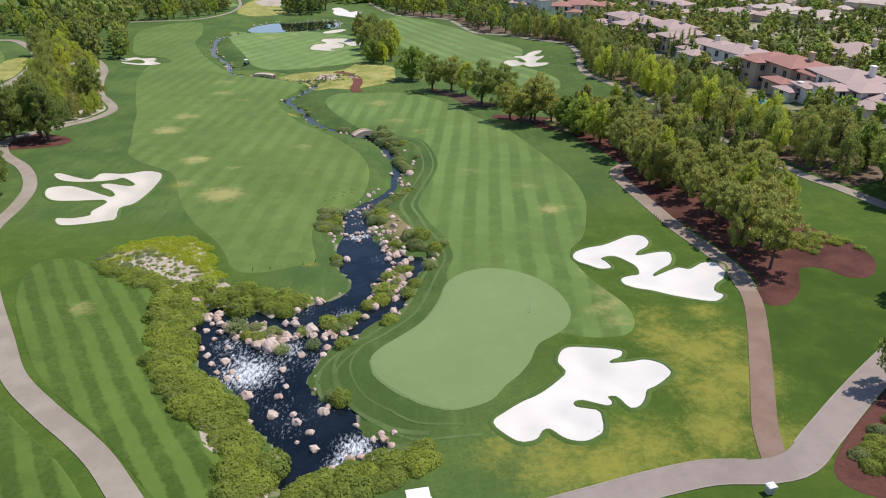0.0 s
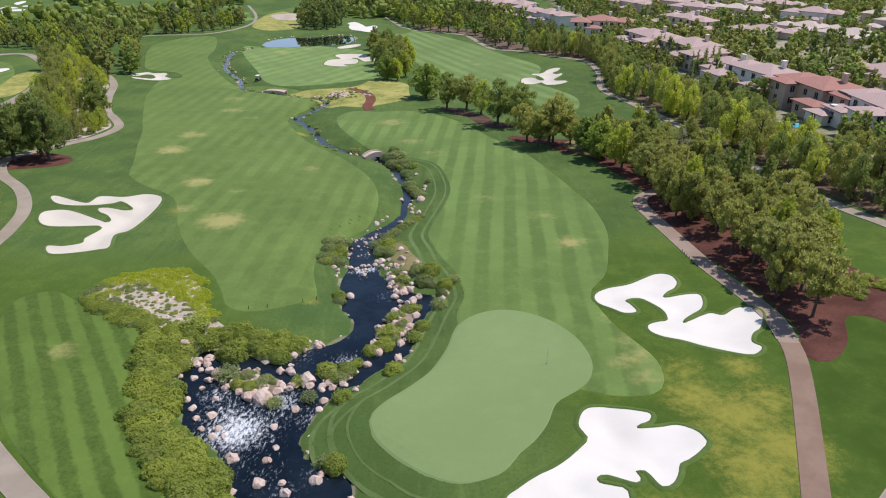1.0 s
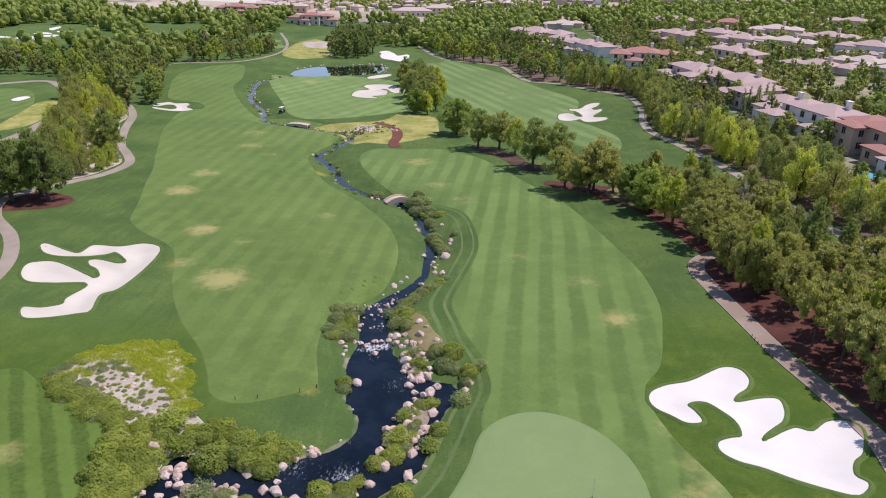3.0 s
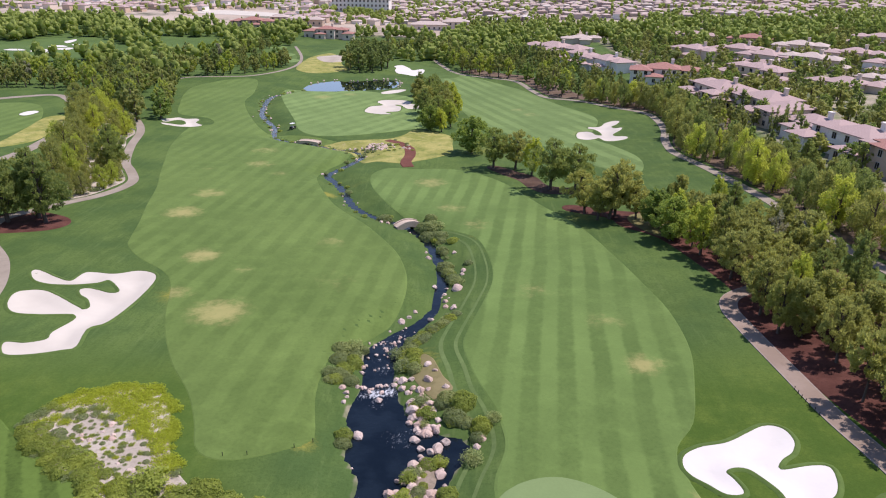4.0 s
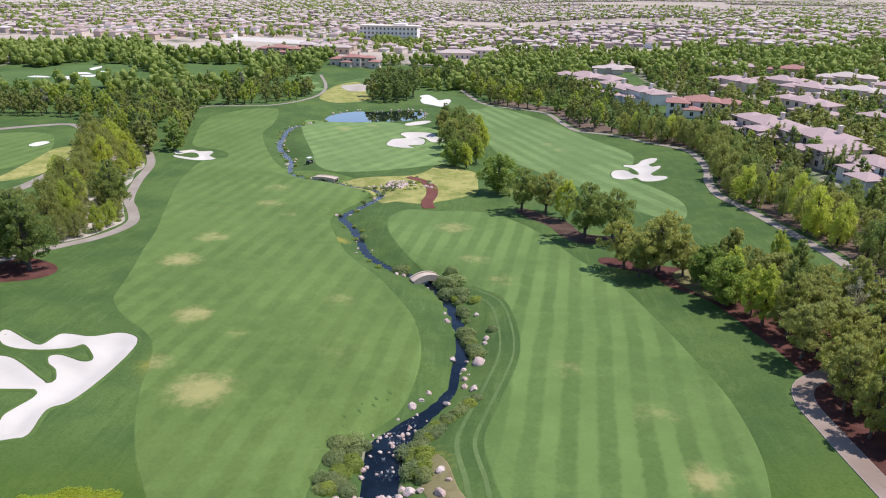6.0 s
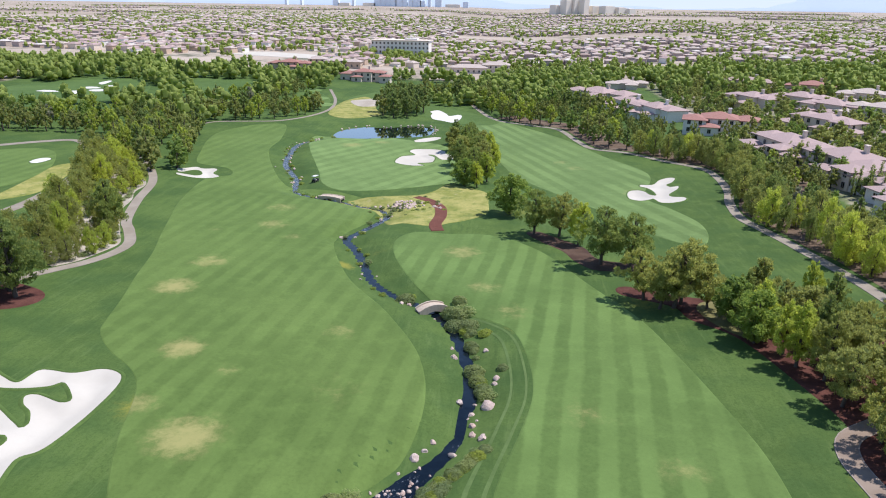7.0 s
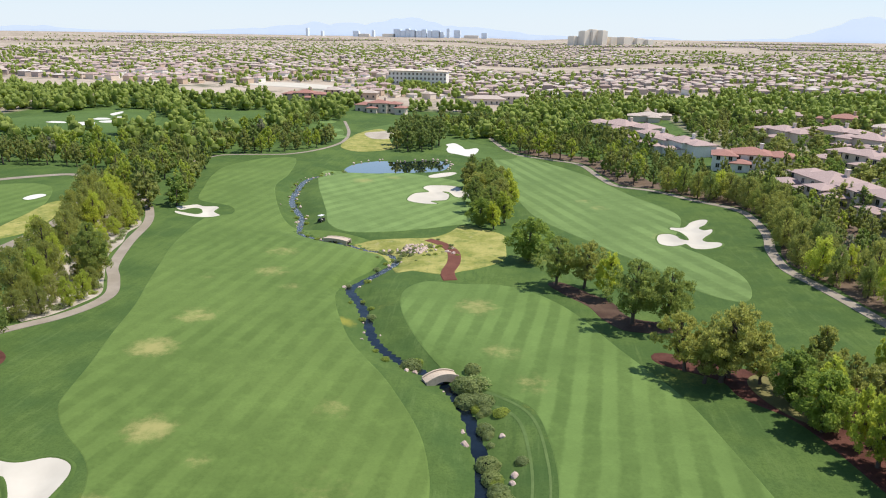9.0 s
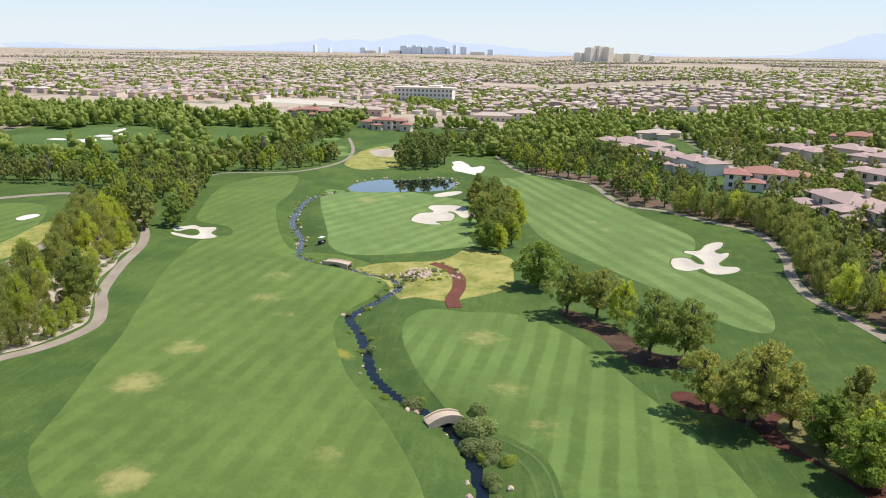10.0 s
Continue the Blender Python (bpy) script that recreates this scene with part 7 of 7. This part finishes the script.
def palm_kind():
    root = tagged(new("palm_tree"), "date palm with arching fronds in a garden", "palm tree", "palms of the estate")
    v, f = tube([(0, 0, -0.3), (0.1, 0, 3), (0.15, 0.1, 7.2)], (0.28, 0.22, 0.2), 7)
    mesh_object("trunk", v, f, MAT_BARK, root, shade=True)
    verts, faces = [], []
    for k in range(26):
        a, up = k * 2.4, 0.9 - 1.3 * (k / 26)
        o = len(verts)
        for j in range(6):
            t = j / 5
            r, z = 2.6 * t, 7.2 + 1.6 * t * up - 1.3 * t * t
            w = 0.32 * math.sin(0.3 + 2.7 * t)
            for s in (-1, 0, 1):
                verts.append((math.cos(a) * r - math.sin(a) * w * s + 0.15, math.sin(a) * r + math.cos(a) * w * s + 0.1, z + (0.12 if s == 0 else -0.1)))
        for j in range(5):
            for s in (0, 1):
                i = o + j * 3 + s
                faces.append((i, i + 1, i + 4, i + 3))
    mesh_object("crown", verts, faces, MAT_PALM, root)
    return root


def wood(name, label):
    rows = LOOSE[name]
    mats = []
    V, F, I, o = [], [], [], 0
    for v, f, m in rows:
        if m not in mats:
            mats.append(m)
        V.append(v)
        F.append(f + o)
        I.append(np.full(len(f), mats.index(m)))
        o += len(v)
    tagged(quads_object(name, np.concatenate(V), np.concatenate(F), mats, np.concatenate(I)), label, "trees", kind="stuff")


for k in FAR_KINDS:
    for c in list(k.children):
        bpy.data.objects.remove(c)
    bpy.data.objects.remove(k)
wood("far_belt_trees", "belts of olive and dark green trees round the far holes")
wood("lime_ground_cover", "low lime green flowering ground cover")
wood("wild_scrub", "small pale wild shrubs on gravel and stream banks")
wood("estate_trees", "mixed green garden trees between the villas")
PALM = palm_kind()
for x, y in ((118, 219), (122, 222), (126, 225), (121, 228), (129, 221), (133, 226), (117, 238), (139, 236), (74, 408), (80, 405), (108, 412), (112, 416)):
    plant(PALM, x, y, tree_rng.uniform(7.5, 9.5))


# ---- the valley beyond: estates, trees and towers ----
# open ground before the large buildings: x, y, radius
CLEARINGS = [(-101, 545, 24), (-164, 572, 26), (-134, 615, 30), (-34, 636, 34), (-205, 690, 42), (-111, 770, 48), (54, 482, 26), (77, 530, 20), (110, 548, 18)]


GARDENS = []


def far_estates():
    rng = np.random.default_rng(7)
    verts, faces, near = [], [], []
    block = np.array([(-1, -1, 0), (1, -1, 0), (1, 1, 0), (-1, 1, 0), (-1, -1, 1), (1, -1, 1), (1, 1, 1), (-1, 1, 1)], float)
    walls = [(0, 1, 5, 4), (1, 2, 6, 5), (2, 3, 7, 6), (3, 0, 4, 7)]
    eaves = np.array([(-1.1, -1.1, 1), (1.1, -1.1, 1), (1.1, 1.1, 1), (-1.1, 1.1, 1), (-0.45, 0, 1.34), (0.45, 0, 1.34)], float)
    tops = [(0, 1, 5, 4), (1, 2, 5), (2, 3, 4, 5), (3, 0, 4)]
    # tracts of straight streets, each turned its own way, with open desert left between some
    tract = 190.0
    for j in range(3, 19):
        for i in range(-14, 15):
            cx, cy = (i + 0.5 * (j % 2)) * tract, j * tract
            if abs(cx) > 0.72 * cy + 150 or noise.noise((cx * 0.0013, cy * 0.0032, 6.0)) < -0.30 + 0.50 * min(1.0, max(0.0, cy - 1300) / 1500):
                continue
            lean = 0.5 * noise.noise((cx * 0.0021, cy * 0.0017, 5.0)) + rng.choice((0.0, 0.0, 0.5, -0.4))
            ca, sa = math.cos(lean), math.sin(lean)
            v = -tract / 2
            row = 0
            while v < tract / 2:
                u = -tract / 2 + rng.uniform(0, 6)
                while u < tract / 2:
                    w, dep = rng.uniform(3.4, 5.0), rng.uniform(3.4, 4.6)
                    u += w * 2 + rng.choice((2.4, 3.4, 4.6, 8.0))
                    x, y = cx + u * ca - v * sa, cy + u * sa + v * ca + rng.normal() * 0.8
                    if y < (575 if x < -230 else 640) or (x > -60 and y < 690 and x < 0.25 * y) or rng.random() < 0.12 or any((x - a) ** 2 + (y - b) ** 2 < r * r for a, b, r in CLEARINGS):
                        continue
                    leafy = 0.62 + 0.8 * noise.noise((x * 0.004, y * 0.003, 8.0))
                    for _ in range(2):
                        if rng.random() < leafy + 0.15:
                            tu, tv = u + rng.uniform(-1.3, 1.3) * w, v + rng.choice((-1, 1)) * (dep + rng.uniform(2.5, 5.5))
                            GARDENS.append((cx + tu * ca - tv * sa, cy + tu * sa + tv * ca))
                    a = lean + rng.normal() * 0.04 + (math.pi / 2 if rng.random() < 0.3 else 0)
                    c = np.array((x, y, float(base(x, y))))
                    m = np.array([(math.cos(a), -math.sin(a), 0), (math.sin(a), math.cos(a), 0), (0, 0, 1)])
                    s = np.array((w, dep, rng.choice((2.6, 2.8, 4.6))))
                    if abs(x) < 0.62 * y and y < 960 and len(near) < 250:
                        near.append((c, m, s))
                        continue
                    # a house may have a lower wing at its side
                    wings = [(c, s)]
                    if rng.random() < 0.5 and y < 1900:
                        wings.append((c + m @ np.array((w * 0.5, -dep * 0.9, 0)), s * np.array((0.5, 0.45, 0.7))))
                    for wc, ws in wings:
                        for pts, fs in ((block, walls), (eaves, tops)):
                            o = len(verts)
                            verts.extend((wc + (pts * ws) @ m.T).tolist())
                            faces.extend(tuple(q + o for q in f) for f in fs)
                row += 1
                v += 15.0 if row % 2 else 27.0
    # the nearest streets, house by house
    for c, m, s in near[:250]:
        root = tagged(new("house"), "suburban house with hipped pinkish tiled roof", "house", "houses of the suburb")
        root.matrix_world = Matrix.Translation(c) @ Matrix(m.tolist()).to_4x4()
        mesh_object("wall", (block * s).tolist(), walls, MAT_WALL[int(s[0] * 7) % 3], root)
        mesh_object("roof", (eaves * s).tolist(), tops, MAT_ROOF[(0, 2, 0)[int(s[0] * 11) % 3]], root)
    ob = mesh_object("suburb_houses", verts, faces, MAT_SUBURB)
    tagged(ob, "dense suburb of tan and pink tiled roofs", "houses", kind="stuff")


far_estates()


def far_trees():
    """Crowns of the woods and street trees beyond the course, as loose clumps of leaf sprays."""
    rng = np.random.default_rng(9)
    V, F, o = [], [], 0

    def crown(clumps, n, size):
        """A crown one metre high, to be scaled."""
        w = rng.uniform(0.24, 0.34)
        lobes = [(rng.normal() * w * 0.5, rng.normal() * w * 0.5, 0.22 + 0.6 * t, w * (1.1 - 0.5 * t), w * (1.1 - 0.5 * t), 0.24) for t in np.linspace(0.1, 1.0, clumps)]
        if clumps == 1:
            lobes = [(0, 0, 0.56, w * 1.15, w * 1.15, 0.42)]
        (v, f), (q, g) = dense_core(rng, lobes, 0.85, 0.2), needle_cloud(rng, lobes, n, size, 0.6, 0.5)
        return np.concatenate([v, q]), np.concatenate([f, g + len(v)])

    shapes = {}

    def put(x, y, h, clumps, n, size):
        nonlocal o
        key = clumps, n
        if key not in shapes:
            shapes[key] = [crown(clumps, n, size / 8.0) for _ in range(24)]
        v, f = shapes[key][rng.integers(24)]
        a = rng.uniform(0, 6.28)
        c, q = math.cos(a) * h, math.sin(a) * h
        V.append(np.column_stack([x + v[:, 0] * c - v[:, 1] * q, y + v[:, 0] * q + v[:, 1] * c, float(base(x, y)) + v[:, 2] * h]))
        F.append(f + o)
        o += len(v)

    # woods between the course and the suburb, with openings where lawns and houses show
    count = 0
    while count < 2200:
        y = rng.uniform(440, 720)
        x = rng.uniform(-0.75 * y - 40, 0.75 * y + 40)
        if noise.noise((x * 0.010, y * 0.012, 3.0)) < -0.20 + 0.30 * (y > 575 and x < -20) + 0.12 * (y > 650) + 0.15 * (x < -130 and y > 520):
            continue
        if any(float(signed(np.array(g, float), np.array([x]), np.array([y]))[0]) < 3 for g in FAR_GREENS) or ((x + 90) ** 2 < 500 and 440 < y < 520):
            continue
        if any((x - a) ** 2 + (y - b + 14) ** 2 < r * r for a, b, r in CLEARINGS):
            continue
        put(x, y, rng.uniform(6.0, 10.5) * (0.75 if y > 600 else 1.0), 4, 34, 0.55)
        count += 1
    # groves and tree-lined roads in the suburb
    count = 0
    while count < 1500:
        y = rng.uniform(690, 1900)
        x = rng.uniform(-0.72 * y - 40, 0.72 * y + 40)
        if abs(noise.noise((x * 0.0042, y * 0.0026, 11.0))) > 0.055 and noise.noise((x * 0.006, y * 0.004, 17.0)) < 0.34:
            continue
        put(x, y, rng.uniform(4.5, 8.0), 1, 8, 0.8)
        count += 1
    for k in range(64):
        put(-111 + rng.uniform(-46, 46), rng.uniform(728, 757), rng.uniform(5.0, 8.0), 1, 8, 0.8)
    # street and garden trees of the suburb
    for x, y in GARDENS:
        put(x, y, rng.uniform(4.0, 7.0), 1, 8, 0.8)
    for _ in range(2600):
        y = 900 + 2400 * rng.random()
        x = rng.uniform(-0.75, 0.75) * y
        if noise.noise((x * 0.002, y * 0.006, 12.0)) > 0.1:
            put(x, y, rng.uniform(5, 8.5), 1, 4, 0.9)
    for _ in range(240):
        x, y = rng.uniform(-300, -130), rng.uniform(180, 440)
        if x > -205 and y < 330 or any(float(signed(np.array(g, float), np.array([x]), np.array([y]))[0]) < 4 for g in FAR_GREENS):
            continue
        put(x, y, rng.uniform(7, 11), 5, 60, 0.5)
    F = np.concatenate(F)
    ob = quads_object("far_trees", np.concatenate(V), F, [MAT_FARWOOD], np.zeros(len(F)))
    tagged(ob, "distant belt of mixed green trees between estates", "trees", kind="stuff")


far_trees()


def tower(x, y, w, d, h, material, label, category="tower", turn=0):
    root = tagged(new("tower"), label, category, "towers of the distant city")
    root.matrix_world = pose(x, y, float(base(x, y)) - 2, 0, 0, turn)
    bm = bmesh.new()
    box(bm, -w / 2, -d / 2, 0, w / 2, d / 2, h)
    part("wall", bm, material, root)
    bm = bmesh.new()
    box(bm, -w * 0.35, -d * 0.35, h, w * 0.35, d * 0.35, h * 1.05)
    part("roof", bm, material, root)


for x, w, h in ((-1428, 12, 60), (-1330, 10, 40), (-1110, 36, 44), (-1000, 14, 50), (-846, 44, 62), (-810, 30, 52), (-780, 26, 66), (-748, 40, 58), (-712, 44, 52), (-676, 30, 62), (-640, 26, 54),
                (-600, 50, 56), (-566, 28, 46), (-524, 18, 70), (-468, 40, 60), (-300, 34, 44), (-900, 80, 26), (-380, 90, 24), (-1060, 70, 24)):
    tower(x, 4500, w, 40, h * 0.8, MAT_TOWER if w < 60 else MAT_TAN_TOWER, "hazy blue tower of the distant city skyline")
for x, w, h in ((146, 22, 36), (184, 26, 52), (214, 28, 56), (246, 24, 52), (286, 40, 30), (330, 46, 30), (376, 40, 26), (412, 30, 22)):
    tower(x, 2700 + (x % 7) * 4, w, 34, h, MAT_TAN_TOWER, "tan hotel block rising over the suburb", "hotel", 38)


def mountains():
    """Hazy ranges behind the valley, haze given by pale colour and a glow."""
    n = Nodes("haze_glow_mountain", 1.0, 0.0)
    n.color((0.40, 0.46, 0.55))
    # emission in place of haze; the slopes give off no light themselves
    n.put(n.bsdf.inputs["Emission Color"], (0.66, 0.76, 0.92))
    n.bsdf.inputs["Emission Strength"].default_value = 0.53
    verts, faces = [], []
    xs = np.linspace(-4600, 4600, 420)
    z0 = float(base(0, 4800)) - 6
    for k, x in enumerate(xs):
        g = math.exp(-((x + 1050) / 850) ** 2) * 120 + math.exp(-((x - 2150) / 420) ** 2) * 170 + math.exp(-((x + 3900) / 500) ** 2) * 50 + 40
        h = g * (0.72 + 0.5 * noise.fractal((x * 0.0022, 2.0, 0.0), 1.0, 2.1, 5))
        verts += [(x, 4820, z0), (x, 4821, z0 + max(h, 8))]
        if k:
            i = 2 * k
            faces.append((i - 2, i, i + 1, i - 1))
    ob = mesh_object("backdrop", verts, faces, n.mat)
    tagged(ob, "pale blue hazy mountain range on the horizon", "mountains", kind="structure")


mountains()


# ---- footbridges ----
def footbridge(x, y, turn, length, width, label, rise=0.75, sink=1.15, wall=0.22):
    root = tagged(new("footbridge"), label, "bridge", "stone footbridges")
    root.matrix_world = pose(x, y, float(base(x, y)) - sink, 0, 0, turn)
    n = 14
    arch = lambda t: 0.55 + rise * (1 - (2 * t - 1) ** 2)
    bm = bmesh.new()
    rows = []
    for i in range(n + 1):
        t = i / n
        rows.append([bm.verts.new((length * (t - 0.5), s, arch(t) - u)) for s, u in ((-width / 2, 0.28), (-width / 2, 0), (width / 2, 0), (width / 2, 0.28))])
    for a, b in zip(rows, rows[1:]):
        for k in range(4):
            bm.faces.new((a[k], a[(k + 1) % 4], b[(k + 1) % 4], b[k]))
    bmesh.ops.recalc_face_normals(bm, faces=bm.faces)
    part("deck", bm, MAT_BRIDGE, root)
    for s in (-1, 1):
        bm = bmesh.new()
        rows = []
        for i in range(n + 1):
            t = i / n
            x_, z_ = length * (t - 0.5), arch(t)
            under = -1.0 if abs(2 * t - 1) > 0.72 else -0.45 + 0.75 * (1 - ((2 * t - 1) / 0.72) ** 2)
            rows.append([bm.verts.new((x_, s * (width / 2 + o), q)) for o, q in ((0.0, under), (0.0, z_ + wall), (0.25, z_ + wall), (0.25, under))])
        for a, b in zip(rows, rows[1:]):
            for k in range(4):
                bm.faces.new((a[k], a[(k + 1) % 4], b[(k + 1) % 4], b[k]))
        bm.faces.new(rows[0])
        bm.faces.new(rows[-1][::-1])
        bmesh.ops.recalc_face_normals(bm, faces=bm.faces)
        part("parapet", bm, MAT_BRIDGE, root, "low pale stone parapet")


footbridge(-10.8, 166.3, 32, 5.4, 1.5, "small arched stone footbridge over the stream")
footbridge(-48.0, 241.4, -14, 7.0, 2.0, "pale low stone footbridge over the upper stream", 0.28, 0.85, 0.1)


# ---- golf carts, kiosk and flag ----
def golf_cart(x, y, turn, body, label):
    root = tagged(new("golf_cart"), label, "golf cart", "golf carts")
    root.matrix_world = pose(x, y, gz(x, y) + 0.12, 0, 0, turn)
    bm = bmesh.new()
    box(bm, -1.15, -0.55, 0.25, 1.15, 0.55, 0.55)
    box(bm, 0.65, -0.5, 0.55, 1.15, 0.5, 0.85)
    box(bm, -1.15, -0.5, 0.55, -0.45, 0.5, 0.8)
    bmesh.ops.bevel(bm, geom=bm.edges[:], offset=0.04, segments=1, affect="EDGES")
    part("body", bm, body, root)
    for name, b in (("seat", (-0.45, -0.5, 0.55, 0.1, 0.5, 0.75)), ("backrest", (-0.55, -0.5, 0.75, -0.42, 0.5, 1.15))):
        bm = bmesh.new()
        box(bm, *b)
        part(name, bm, MAT_FRAME, root)
    bm = bmesh.new()
    box(bm, -1.0, -0.62, 1.80, 0.9, 0.62, 1.88)
    bmesh.ops.bevel(bm, geom=bm.edges[:], offset=0.03, segments=2, affect="EDGES")
    part("canopy", bm, MAT_WHITE, root, "white flat roof")
    for px in (-0.9, 0.8):
        for py in (-0.52, 0.52):
            bm = bmesh.new()
            cyl(bm, px, py, 1.17, 0.025, 1.3, "z", 8)
            part("post", bm, MAT_STEEL, root)
            bm = bmesh.new()
            cyl(bm, px, py * 1.05, 0.22, 0.22, 0.16)
            wheel = part("wheel", bm, MAT_BLACK, root)
            bm = bmesh.new()
            cyl(bm, px, py * 1.22, 0.22, 0.11, 0.03)
            part("rim", bm, MAT_STEEL, wheel)


golf_cart(-0.3, 43.1, 8, MAT_WHITE, "white golf cart parked at the path's edge")
golf_cart(-57.0, 257.0, 70, MAT_BLACK, "dark golf cart with white roof standing on the rough")


def stake(x, y):
    root = tagged(new("rope_stake"), "short dark stake standing in the turf", "stake", "stakes at the turf's edge")
    root.matrix_world = pose(x, y, gz(x, y))
    bm = bmesh.new()
    cyl(bm, 0, 0, 0.2, 0.04, 0.5, "z", 8)
    part("post", bm, MAT_BLACK, root)
    bm = bmesh.new()
    cyl(bm, 0, 0, 0.47, 0.055, 0.05, "z", 8)
    part("cap", bm, MAT_BLACK, root)


for x, y in ((-22.6, 89.7), (-20.2, 90.0), (-15.8, 91.6), (-14.2, 93.1), (39.6, 103.1), (39.6, 102.2), (39.6, 101.3), (39.7, 100.5), (39.7, 99.6), (39.9, 98.8), (39.9, 97.8)):
    stake(x, y)


def kiosk(x, y):
    root = tagged(new("course_marker_box"), "small white box with sloped lid beside the junction", "box")
    root.matrix_world = pose(x, y, gz(x, y) + 0.05, 0, 0, 12) @ Matrix.Diagonal((0.72, 0.72, 0.72, 1))
    bm = bmesh.new()
    box(bm, -0.4, -0.3, -0.1, 0.4, 0.3, 1.0)
    part("body", bm, MAT_FRAME, root)
    bm = bmesh.new()
    hip(bm, -0.4, -0.3, 0.4, 0.3, 1.1, 0.18, 0.14)
    part("lid", bm, MAT_WHITE, root)


kiosk(28.2, 42.6)


def flagstick(x, y):
    root = tagged(new("flagstick"), "thin white flagstick standing in the green", "flagstick")
    root.matrix_world = pose(x, y, gz(x, y) + 0.12)
    bm = bmesh.new()
    cyl(bm, 0, 0, 1.1, 0.025, 2.3, "z", 8)
    part("pole", bm, MAT_WHITE, root)
    bm = bmesh.new()
    cyl(bm, 0, 0, -0.03, 0.06, 0.04, "z", 10)
    part("cup", bm, MAT_BLACK, root)


flagstick(14.1, 74.4)
